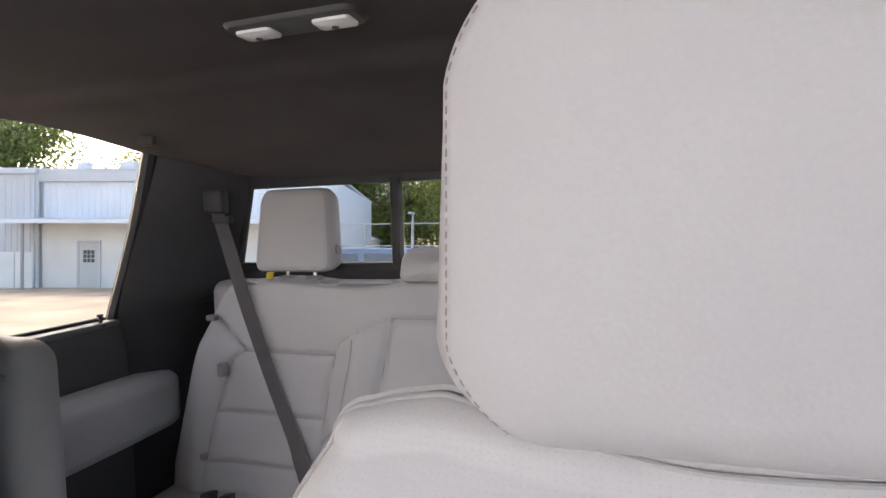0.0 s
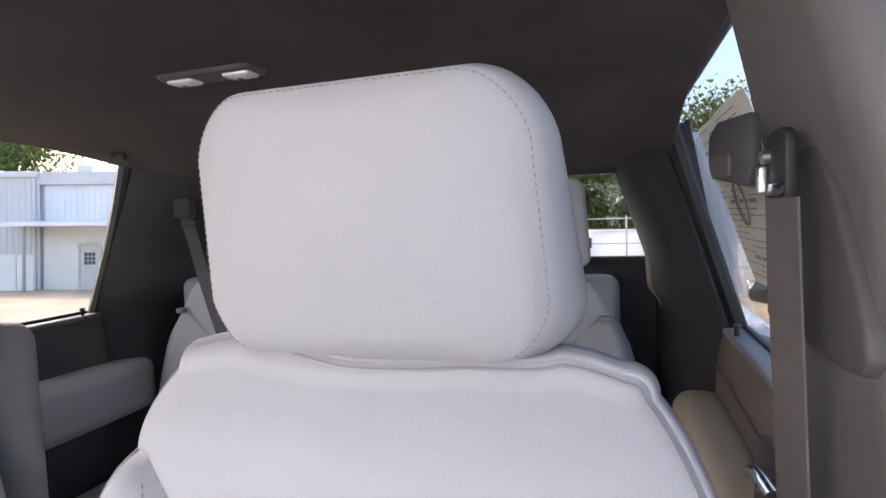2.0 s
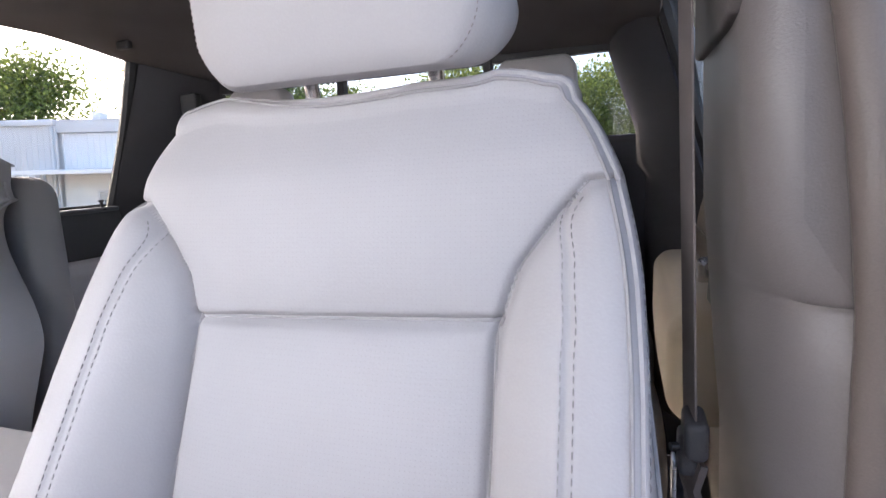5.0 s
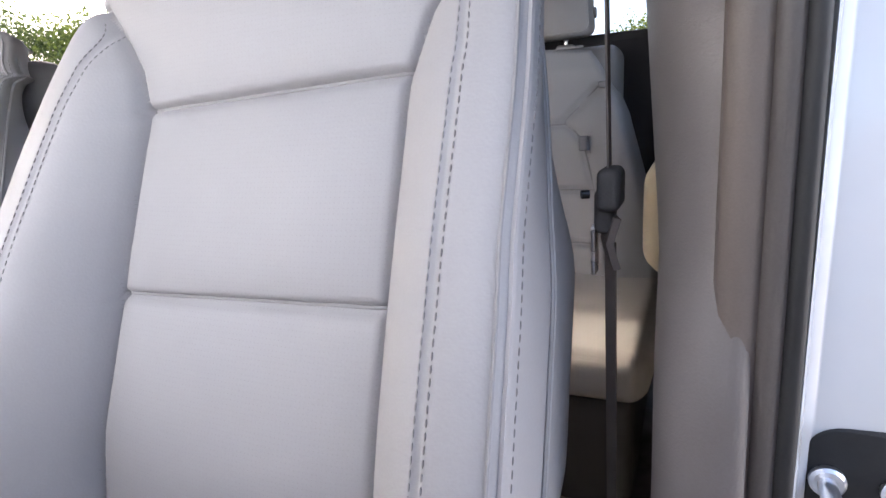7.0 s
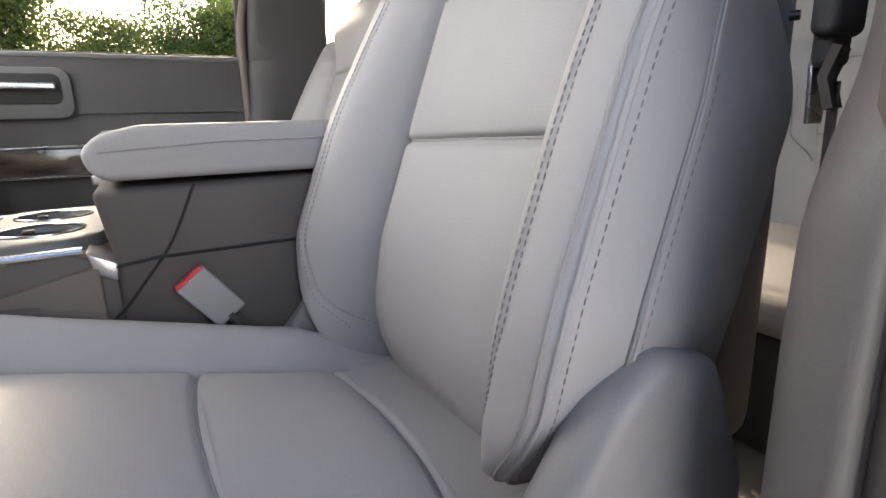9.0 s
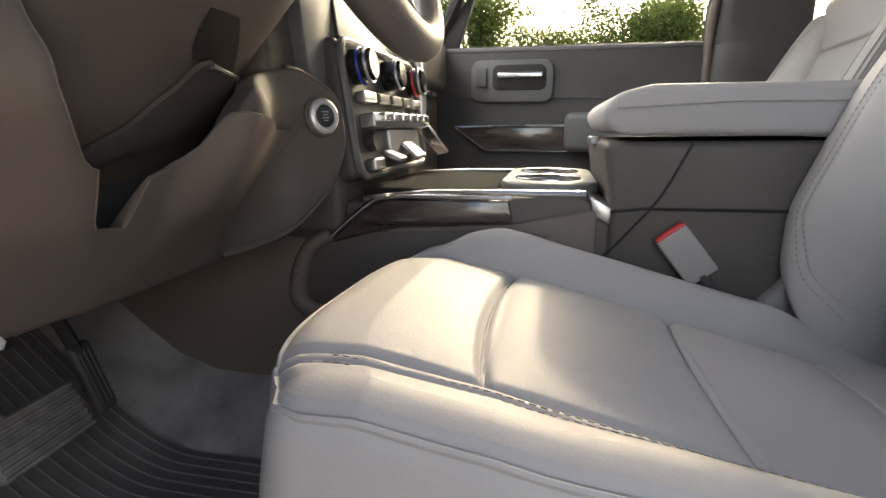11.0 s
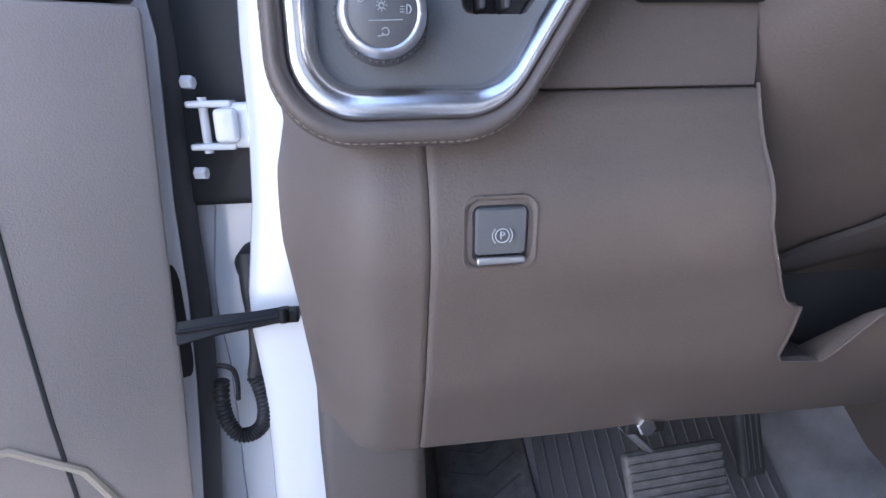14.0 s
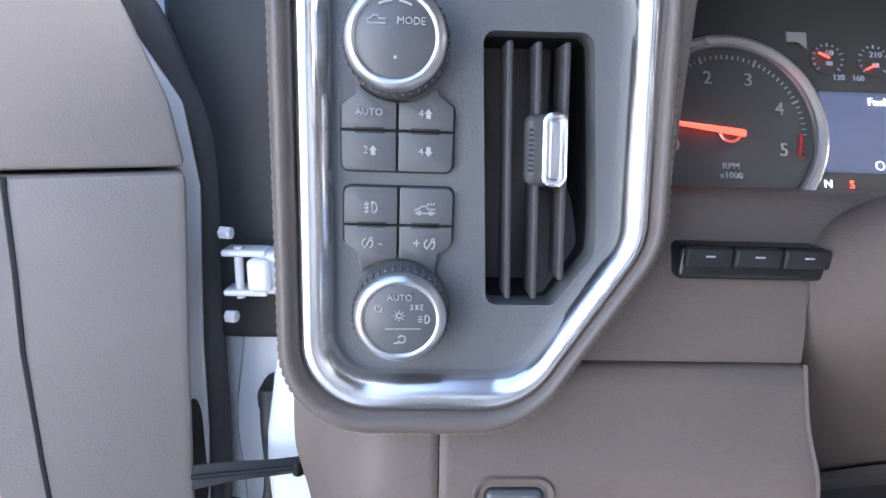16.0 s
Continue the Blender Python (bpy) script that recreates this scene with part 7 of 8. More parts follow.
part("body", moved(rbox((0, 0, -0.06), (0.195, 0.095, 0.055), 0.012, 3), SR), BLACK_TRIM, stack)
part("edge_trim", moved(tube([(a, b, -0.004) for a, b in rounded(0.188, 0.092, 0.03, 6)], 0.006, 8, True), SR), SLATE, stack)
for x in (-0.145, 0.0, 0.145):
    kn = part("climate_knob", moved(tube([(0, 0, -0.004), (0, 0, 0.018), (0, 0, 0.026), (0, 0, 0.028)], [0.0240, 0.0235, 0.0215, 0.019], 32), sp_(x, 0.058)), GLOSS_BLACK, stack)
    part("knob_ring", moved(tube([(0.0235 * math.cos(t), 0.0235 * math.sin(t), 0.021) for t in [i * math.pi / 16 for i in range(32)]], 0.0024, 8, True), sp_(x, 0.058)), SATIN, kn)
    if x:
        part("knob_colour", moved(tube([(0.0248 * math.cos(t), 0.0248 * math.sin(t), 0.010) for t in [i * math.pi / 16 for i in range(32)]], 0.0022, 6, True), sp_(x, 0.058)), BLUE if x < 0 else RED, kn)
for i in range(5):
    part("climate_key", moved(rbox((0, 0, 0.004), (0.026, 0.0075, 0.008), 0.003), sp_(-0.132 + 0.066 * i, 0.017)), SATIN if i in (0, 4) else BUTTON, stack)
part("toggle_base", moved(rbox((0, 0, 0.006), (0.150, 0.0105, 0.012), 0.003), sp_(0, -0.016)), SATIN, stack)
for i in range(6):
    part("toggle", moved(rbox((0, 0, 0), (0.019, 0.0065, 0.010), 0.003), sp_(-0.115 + 0.046 * i, -0.013, 0.020)), CHROME, stack)
part("gear_plate", moved(rbox((0, 0, 0.0), (0.09, 0.022, 0.008), 0.004), sp_(0.03, -0.050)), SATIN, stack)
part("socket", moved(tube([(0, 0, 0), (0, 0, 0.012)], [0.014, 0.013], 20), sp_(-0.14, -0.046)), BLACK, stack)
part("socket_cover", moved(rbox((0, 0, 0), (0.020, 0.004, 0.016), 0.003), sp_(-0.085, -0.070, 0.018) @ Matrix.Rotation(0.5, 4, "X")), SATIN, stack)
part("socket_door", moved(rbox((0, 0, 0), (0.030, 0.018, 0.004), 0.003), sp_(0.02, -0.066, 0.022) @ Matrix.Rotation(-0.7, 4, "X")), SATIN, stack)
part("usb_key", moved(rbox((0, 0, 0), (0.022, 0.009, 0.008), 0.003), sp_(-0.135, -0.078, 0.004)), SATIN, stack)
part("trailer_lever", moved(rbox((0, 0, 0), (0.045, 0.005, 0.012), 0.004), sp_(0.125, -0.052, 0.034) @ pose(0, 0, 0, 0, -12, -38)), CHROME, stack)
part("warning_dot", moved(rbox((0, 0, 0), (0.008, 0.006, 0.003), 0.002), sp_(0.125, -0.022, 0.026)), YELLOW, stack)
part("screen_surround", moved(rbox((0, 0.145, -0.03), (0.17, 0.055, 0.02), 0.01), SR), GLOSS_BLACK, stack)

# ---- centre console ----
con = thing("centre_console", (0, 0.35, 0.90), "brown centre console with cup holders and padded armrest lid", "console")
KX = 0.19
part("storage_body", slab([(0.085, 0.95), (0.44, 0.95), (0.425, 1.235), (0.438, 1.318), (0.085, 1.322)], "x", -KX, KX, 0.010, 3), BROWN_DARK, con)
part("side_seam", tube([(-KX - 0.001, 0.10, 1.240), (-KX - 0.001, 0.385, 1.237), (-KX - 0.001, 0.425, 1.232)], 0.0022, 6), BLACK, con)
part("side_seam", tube(smooth_path([(-KX - 0.001, 0.335, 1.318), (-KX - 0.001, 0.365, 1.255), (-KX - 0.001, 0.395, 1.215), (-KX - 0.001, 0.43, 1.175), (-KX - 0.001, 0.47, 1.15)], 4), 0.0018, 6), BLACK, con)
lid = part("armrest_lid", slab([(0.06, 1.326), (0.42, 1.326), (0.436, 1.336), (0.442, 1.358), (0.425, 1.376), (0.385, 1.386), (0.06, 1.388)], "x", -KX - 0.004, KX + 0.004, 0.012, 4), LEATHER, con, "padded light grey leather armrest lid")
part("lid_seam", tube([(-KX - 0.0048, 0.06, 1.366), (-KX - 0.0048, 0.30, 1.365), (-KX - 0.0048, 0.425, 1.358)], 0.0013, 6), SEAM, lid)
part("lid_latch", rbox((0, 0.438, 1.316), (0.03, 0.008, 0.006), 0.003), SATIN, con)
part("deck", slab([(0.42, 1.05), (0.78, 1.05), (0.78, 1.235), (0.56, 1.246), (0.47, 1.250), (0.425, 1.236)], "x", -KX + 0.003, KX - 0.003, 0.006, 2), BROWN_DARK, con)
cups = [(-0.066, 0.505), (0.066, 0.505)]
cm_ = bmesh.new()
outer = [(a, 0.503 + b) for a, b in rounded(0.150, 0.066, 0.05, 8)]
loops = [outer] + [[(x + 0.046 * math.cos(t), y + 0.046 * math.sin(t)) for t in [i * math.pi / 18 for i in range(36)]] for x, y in cups]
edges = []
for k, lp in enumerate(loops):
    top_ = [cm_.verts.new((p[0], p[1], 1.2615)) for p in lp]
    cx = sum(p[0] for p in lp) / len(lp)
    cy = sum(p[1] for p in lp) / len(lp)
    f = 1.025 if k == 0 else 0.955
    mid_ = [cm_.verts.new((cx + (p[0] - cx) * f, cy + (p[1] - cy) * f, 1.2580)) for p in lp]
    low_ = [cm_.verts.new((cx + (p[0] - cx) * f, cy + (p[1] - cy) * f, 1.2465)) for p in lp]
    n_ = len(lp)
    for i in range(n_):
        j = (i + 1) % n_
        edges.append(cm_.edges.new((top_[i], top_[j])))
        cm_.faces.new((top_[i], top_[j], mid_[j], mid_[i]))
        cm_.faces.new((mid_[i], mid_[j], low_[j], low_[i]))
bmesh.ops.triangle_fill(cm_, use_beauty=True, use_dissolve=False, edges=edges)
bmesh.ops.recalc_face_normals(cm_, faces=cm_.faces)
part("cup_surround", cm_, DARK_GREY, con, "dark grey cup holder surround", sharp=50)
for x, y in cups:
    cup = part("cup_holder", tube([(x, y, 1.235), (x, y, 1.2525)], [0.0430, 0.0436], 32), BLACK, con)
    part("cup_ring", tube([(x + 0.0465 * math.cos(t), y + 0.0465 * math.sin(t), 1.2622) for t in [i * math.pi / 20 for i in range(40)]], 0.0022, 8, True), CHROME, cup)
    for a in (0.5, 2.6, 4.7):
        part("cup_tab", rbox((x + 0.038 * math.cos(a), y + 0.038 * math.sin(a), 1.2565), (0.0065, 0.0065, 0.003), 0.0025), BLACK_TRIM, cup)
part("deck_ramp", slab([(0.422, 1.236), (0.452, 1.252), (0.445, 1.225), (0.425, 1.215)], "x", -KX - 0.003, -0.09, 0.003), SATIN, con)
part("tray", rbox((-0.01, 0.665, 1.247), (0.165, 0.090, 0.007), 0.004), TRAY, con)
part("tray_edge", tube([(-KX + 0.012, 0.455, 1.252), (-KX + 0.004, 0.56, 1.252), (-KX + 0.002, 0.66, 1.250), (-KX, 0.75, 1.240)], 0.0045, 8), CHROME, con)
part("tray_edge", tube([(0.13, 0.56, 1.256), (0.135, 0.66, 1.256), (0.14, 0.75, 1.250)], 0.0040, 8), CHROME, con)
wd_ = part("wood_insert", slab([(0.546, 1.215), (0.552, 1.243), (0.715, 1.240), (0.745, 1.228), (0.800, 1.180), (0.70, 1.205)], "x", -KX - 0.008, -KX + 0.01, 0.004, 2), WOOD, con, "gloss dark wood side insert")
part("wood_edge", tube(smooth_path([(-KX - 0.007, 0.548, 1.2465), (-KX - 0.007, 0.64, 1.2460), (-KX - 0.007, 0.715, 1.2435), (-KX - 0.007, 0.748, 1.230), (-KX - 0.007, 0.806, 1.180)], 5), 0.0030, 8), CHROME, wd_)
part("console_side", slab([(0.44, 0.97), (0.83, 0.976), (0.93, 0.958), (1.04, 0.945), (1.16, 0.970), (1.30, 1.02), (1.30, 1.20), (0.90, 1.19), (0.80, 1.178), (0.70, 1.203), (0.546, 1.213), (0.44, 1.235)], "x", -KX - 0.006, -KX + 0.02, 0.006, 2), BROWN, con)
part("side_pocket", slab([(0.50, 1.06), (0.755, 1.082), (0.800, 1.081), (0.8345, 1.092), (0.840, 1.118), (0.822, 1.166), (0.800, 1.177), (0.736, 1.195), (0.55, 1.205), (0.50, 1.20)], "x", -KX - 0.0075, -KX - 0.004, 0.001), BROWN_DARK, con)
part("pocket_lip", tube(smooth_path([(-KX - 0.008, 0.50, 1.052), (-KX - 0.010, 0.70, 1.070), (-KX - 0.010, 0.800, 1.071), (-KX - 0.010, 0.845, 1.088), (-KX - 0.008, 0.850, 1.120), (-KX - 0.005, 0.832, 1.168), (-KX - 0.002, 0.80, 1.188)], 5), [0.010 + 0.004 * math.sin(i / 30 * math.pi) for i in range(31)], 10), BROWN, con)

# ---- pedals, mats, kick panel ----
brake = thing("brake_pedal", (-0.49, 1.02, 1.0), "worn ribbed rubber brake pedal on a steel arm", "pedal")
BM = Matrix.Translation((-0.487, 1.004, 1.032)) @ pose(0, 0, 0, 62, 0, 4)
part("pad", moved(rbox((0, 0, 0), (0.056, 0.029, 0.007), 0.006, 3), BM), PEDAL, brake)
for i in range(7):
    part("pad_rib", moved(rbox((0, 0, 0), (0.053, 0.0022, 0.0022), 0.0012, 2), BM @ Matrix.Translation((0, -0.025 + 0.0083 * i, 0.0078))), PEDAL, brake)
part("arm", tube([(-0.510, 1.012, 1.055), (-0.557, 1.04, 1.098), (-0.60, 1.07, 1.15), (-0.61, 1.09, 1.22)], 0.0045, 8), SATIN, brake)
acc = thing("accelerator_pedal", (-0.39, 1.05, 0.97), "black hanging accelerator pedal with a smooth narrow face", "pedal")
AM = Matrix.Translation((-0.372, 1.052, 1.028)) @ pose(0, 0, 0, 72, 0, 10)
part("pad", moved(rbox((0.003, 0.002, 0), (0.0165, 0.047, 0.007), 0.006, 3), AM), BLACK_TRIM, acc)
for i in range(3):
    part("pad_rib", moved(rbox((0, 0, 0), (0.0018, 0.036, 0.0012), 0.001, 2), AM @ Matrix.Translation((-0.005 + 0.008 * i, 0.002, 0.0068))), BLACK_TRIM, acc)
part("arm", tube([(-0.378, 1.06, 1.07), (-0.385, 1.10, 1.16), (-0.385, 1.12, 1.22)], 0.008, 8), BLACK, acc)
rest = thing("foot_rest", (-0.66, 1.18, 0.87), "ribbed black foot rest by the kick panel", "foot rest")
FM = Matrix.Translation((-0.660, 1.15, 0.945)) @ pose(0, 0, 0, 34, 0, 2)
part("pad", moved(rbox((0, 0, 0), (0.062, 0.125, 0.010), 0.008, 3), FM), PEDAL, rest)
for i in range(7):
    part("pad_rib", moved(tube([(-0.045, -0.09 + 0.028 * i, 0.010), (0.0, -0.10 + 0.028 * i, 0.011), (0.045, -0.075 + 0.028 * i, 0.010)], 0.0020, 6), FM), RUBBER, rest)
mat_ = thing("floor_mat", (-0.45, 0.95, 0.86), "black ribbed rubber floor mat in the footwell", "floor mat")


def mat_z(y):
    return 0.868 + 0.30 * bump_between(y, 0.98, 1.45)


part("mat", sheet([[(-0.59 + 0.315 * i / 20, 0.66 + 0.66 * j / 40, mat_z(0.66 + 0.66 * j / 40) + 0.004) for j in range(41)] for i in range(21)], 0.006), RUBBER, mat_, sharp=60)
for i in range(17):
    x = -0.578 + 0.0182 * i
    part("mat_rib", tube([(x, 0.70 + 0.03 * j, mat_z(0.70 + 0.03 * j) + 0.0045) for j in range(20)], 0.0020, 6), RUBBER, mat_)
kick = thing("kick_panel", (-0.78, 1.15, 0.87), "brown kick panel beside the footwell", "trim panel")
part("panel", slab([(0.93, 0.86), (1.42, 0.86), (1.42, 1.35), (0.96, 1.35), (0.915, 1.17)], "x", -0.830, -0.752, 0.012, 3), BROWN_DARK, kick)
part("sill_plate", rbox((-0.795, 0.50, 0.868), (0.045, 0.42, 0.012), 0.006), BLACK_TRIM, kick)
bracket = thing("hood_release", (-0.59, 0.90, 1.18), "bright fastener under the knee panel edge", "fastener")
part("plate", rbox((-0.585, 0.914, 1.172), (0.016, 0.010, 0.006), 0.003), BLACK, bracket)
part("head", rod((-0.588, 0.897, 1.178), (-0.586, 0.912, 1.174), 0.0075, 6, chamfer=0.0015), CHROME, bracket)
rear_mat = thing("rear_floor_mat", (-0.45, -0.25, 0.86), "tan and black rubber rear floor mat with chevron ribs", "floor mat")
part("mat", rbox((-0.48, -0.22, 0.872), (0.26, 0.20, 0.005), 0.003), RUBBER, rear_mat)
for i in range(14):
    part("mat_rib", tube([(-0.72, -0.39 + 0.026 * i, 0.878), (-0.62, -0.36 + 0.026 * i, 0.878), (-0.52, -0.39 + 0.026 * i, 0.878)], 0.004, 6), TAN, rear_mat)

# ---- the truck stands level with the lot ----
for ob in list(scene.objects):
    if ob.parent is None and ob.type in ("MESH", "EMPTY"):
        ob.matrix_basis = LEVEL @ ob.matrix_basis

# ---- the lot and what stands round it ----
GRAVEL = surface("tan_gravel", (0.46, 0.375, 0.28), 0.95, vary=0.30, spots=0.6, grain=26, bump=0.6, spec=0.1, detail=8)
SIDING = surface("white_metal_siding", (0.76, 0.78, 0.80), 0.5, vary=0.06, spots=0.8, grain=30, bump=0.05)
SIDING_GREY = surface("grey_metal_siding", (0.62, 0.63, 0.64), 0.5, vary=0.07, spots=0.8, grain=30, bump=0.05)
WHITE_WALL = surface("white_block_wall", (0.82, 0.81, 0.78), 0.8, vary=0.10, spots=1.2, grain=40, bump=0.3)
ROOFING = surface("pale_roofing", (0.62, 0.64, 0.66), 0.6, vary=0.1, spots=0.5, grain=20, bump=0.1)
DOOR_PAINT = surface("door_paint", (0.60, 0.60, 0.58), 0.5, vary=0.05)
DARK_GLASS = surface("dark_pane", (0.10, 0.11, 0.12), 0.1, vary=0.2, bump=0.0)
STEEL = surface("galvanised_steel", (0.40, 0.41, 0.42), 0.45, 0.6, vary=0.15, spots=8)
BARK = surface("bark", (0.11, 0.085, 0.065), 0.95, vary=0.35, spots=6, grain=40, bump=0.8)
CAR_BLACK = surface("black_car_paint", (0.012, 0.012, 0.014), 0.15, vary=0.05, bump=0.0, coat=1.0)
CAR_BLUE = surface("blue_grey_car_paint", (0.12, 0.16, 0.22), 0.2, vary=0.05, bump=0.0, coat=1.0)
TYRE = surface("tyre_rubber", (0.02, 0.02, 0.02), 0.8, vary=0.2)


def leaf_material(name, colour):
    m = bpy.data.materials.new(name)
    m.use_nodes = True
    nt = m.node_tree
    b = nt.nodes["Principled BSDF"]
    geo = nt.nodes.new("ShaderNodeNewGeometry")
    ramp = nt.nodes.new("ShaderNodeValToRGB")
    ramp.color_ramp.elements[0].color = (*[c * 0.55 for c in colour], 1)
    ramp.color_ramp.elements[1].color = (colour[0] * 1.6, colour[1] * 1.45, colour[2] * 1.1, 1)
    nt.links.new(geo.outputs["Random Per Island"], ramp.inputs[0])
    nt.links.new(ramp.outputs[0], b.inputs["Base Color"])
    b.inputs["Roughness"].default_value = 0.6
    tr = nt.nodes.new("ShaderNodeBsdfTranslucent")
    nt.links.new(ramp.outputs[0], tr.inputs["Color"])
    mix = nt.nodes.new("ShaderNodeMixShader")
    mix.inputs[0].default_value = 0.5
    nt.links.new(b.outputs[0], mix.inputs[1])
    nt.links.new(tr.outputs[0], mix.inputs[2])
    nt.links.new(mix.outputs[0], nt.nodes["Material Output"].inputs[0])
    return m


LEAF = [leaf_material("leaves_fresh", (0.135, 0.185, 0.050)), leaf_material("leaves_deep", (0.095, 0.145, 0.045)), leaf_material("leaves_pale", (0.160, 0.200, 0.065))]

# ground, one sheet to the horizon
ext = [-900, -500, -250, -120, -60] + [-40 + 4 * i for i in range(21)] + [60, 120, 250, 500, 900]
gr = [[(x, y, -0.004 + (0.03 * math.sin(x * 0.31 + 1) * math.sin(y * 0.27) if abs(x) < 50 and abs(y) < 50 else 0.0)) for y in ext] for x in ext]
structure("ground", sheet(gr), GRAVEL, "tan gravel and concrete lot")


def place_at(o, d):
    """A frame at o whose first axis runs along d in plan."""
    d = Vector((d[0], d[1], 0)).normalized()
    n = Vector((-d.y, d.x, 0))
    return Matrix(((d.x, n.x, 0, o[0]), (d.y, n.y, 0, o[1]), (0, 0, 1, 0), (0, 0, 0, 1)))


# long metal building
BO = LEVEL @ Vector((22.75, -18.72, -1.03))
bf = place_at(BO, (0.96, 0.28))
shop = thing("metal_building", (BO.x, BO.y, 0), "long white metal workshop with an awning and a paned door", "building")


def bpart(name, bm, mat_, parent=None, label="", sharp=38):
    return part(name, moved(bm, bf), mat_, parent or shop, label, sharp)


def ribbed(u0, u1, z0, z1, n, step=0.30):
    """Sheet metal with standing ribs."""
    pts, u = [], u0
    while u < u1:
        for a, b in ((0.0, 0.0), (0.10, 0.0), (0.12, 0.03), (0.16, 0.03), (0.18, 0.0)):
            pts.append((min(u + a, u1), n + b))
        u += step
    pts.append((u1, n))
    return sheet([[(u, v, z0), (u, v, z1)] for u, v in pts], 0.004)


bpart("body", rbox((3.0, -6.2, 2.6), (14.0, 6.0, 2.6), 0.02, 1), SIDING)
bpart("wall", ribbed(-11.0, 2.7, 3.25, 5.0, -0.15), SIDING)
bpart("wall", rbox((-4.1, -0.13, 1.62), (6.8, 0.05, 1.62), 0.01, 1), WHITE_WALL)
bpart("wall", ribbed(2.75, 17.0, 0.0, 5.35, 0.06), SIDING_GREY)
bpart("roof", merge(rbox((-4.0, -0.10, 5.32), (6.8, 0.16, 0.30), 0.03, 1), rbox((10.0, 0.05, 5.50), (7.2, 0.18, 0.14), 0.03, 1)), ROOFING)
bpart("roof_slope", slab([(-12.5, 5.2), (0.1, 5.62), (0.1, 5.55), (-12.5, 5.1)], "x", -11.0, 17.0, 0.0), ROOFING)
for u, w in ((-0.7, 0.35), (1.6, 0.22)):
    bpart("roof_vent", merge(rbox((u, -1.4, 5.85), (w, 0.3, 0.22), 0.04), rbox((u, -1.4, 6.10), (w * 1.2, 0.36, 0.05), 0.03)), ROOFING)
aw = bpart("awning", slab([(-0.10, 3.30), (1.55, 3.12), (1.55, 3.04), (-0.10, 3.20)], "x", -11.0, 3.9, 0.01), ROOFING)
bpart("awning_edge", rbox((-3.6, 1.58, 3.06), (7.5, 0.03, 0.09), 0.01), SIDING, aw)
for u in (3.75, 2.4, -6.0):
    bpart("awning_post", rbox((u, 1.45, 1.5), (0.05, 0.05, 1.52), 0.01), STEEL, aw)
bpart("downpipe", tube([(2.95, 0.16, 5.3), (2.95, 0.16, 0.1)], 0.06, 10), ROOFING)
for u in (3.35, 4.2):
    bpart("white_board", rbox((u, 0.20, 0.85), (0.40, 0.04, 0.85), 0.01), WHITE_WALL)
dr = bpart("door", rbox((0.42, -0.06, 1.06), (0.46, 0.04, 1.06), 0.01), DOOR_PAINT, None, "pale door with nine small panes")
bpart("door_frame", merge(rbox((-0.09, -0.04, 1.09), (0.05, 0.06, 1.09), 0.01), rbox((0.93, -0.04, 1.09), (0.05, 0.06, 1.09), 0.01), rbox((0.42, -0.04, 2.20), (0.56, 0.06, 0.05), 0.01)), SIDING_GREY, dr)
for i in range(3):
    for j in range(3):
        bpart("pane", rbox((0.22 + 0.19 * i, -0.012, 1.30 + 0.20 * j), (0.075, 0.008, 0.085), 0.004, 1), DARK_GLASS, dr)
bpart("door_handle", rbox((0.08, -0.005, 1.0), (0.02, 0.03, 0.02), 0.008), STEEL, dr)

# small white building and wall behind
def shed(name, o, d, w, dep, h, pitch, label):
    s = thing(name, (o[0], o[1], 0), label, "building", "far buildings")
    f = place_at(o, d)
    part("wall", moved(merge(rbox((0, -dep / 2, h / 2), (w / 2, dep / 2, h / 2), 0.02, 1)), f), SIDING, s)
    part("roof", moved(slab([(-w / 2 - 0.2, h - 0.05), (0, h + pitch), (w / 2 + 0.2, h - 0.05), (w / 2 + 0.2, h + 0.1), (0, h + pitch + 0.15), (-w / 2 - 0.2, h + 0.1)], "y", -dep - 0.2, 0.25, 0.01), f), ROOFING, s)
    part("gable", moved(mesh([(-w / 2, 0.01, h - 0.02), (w / 2, 0.01, h - 0.02), (0, 0.01, h + pitch)], [(0, 1, 2)]), f), SIDING, s)
    for u in (-w * 0.25, w * 0.22):
        dd = part("roller_door", moved(rbox((u, 0.03, 1.4), (w * 0.15, 0.03, 1.4), 0.01, 1), f), WHITE_WALL, s)
        for k in range(6):
            part("slat", moved(rbox((u, 0.065, 0.25 + 0.45 * k), (w * 0.15, 0.01, 0.015), 0.004, 1), f), SIDING_GREY, dd)
    return s


shed("white_shed", (21.2, -31.5), (0.93, 0.36), 12.0, 10.0, 2.6, 1.7, "low white shed with roller doors at the lot's edge")
shed("white_store", (29.0, -34.0), (0.93, 0.36), 9.0, 9.0, 5.0, 0.8, "taller white metal store beside the shed")
wall_b = thing("boundary_wall", (-2, -22, 0), "long pale concrete boundary wall", "wall")
part("wall", rbox((-4.5, -22.5, 1.25), (7.5, 0.15, 1.25), 0.03, 1), WHITE_WALL, wall_b)
part("coping", rbox((-4.5, -22.5, 2.54), (7.6, 0.22, 0.05), 0.02, 1), ROOFING, wall_b)
for i in range(8):
    part("pier", rbox((-11.0 + 1.9 * i, -22.32, 1.25), (0.14, 0.10, 1.26), 0.02, 1), WHITE_WALL, wall_b)
fence = thing("chain_fence", (4, -24, 0), "galvanised steel fence with posts and two rails", "fence")
for i in range(15):
    part("post", rod((-12 + 2.2 * i, -21.0, 0), (-12 + 2.2 * i, -21.0, 3.05), 0.035, 8), STEEL, fence)
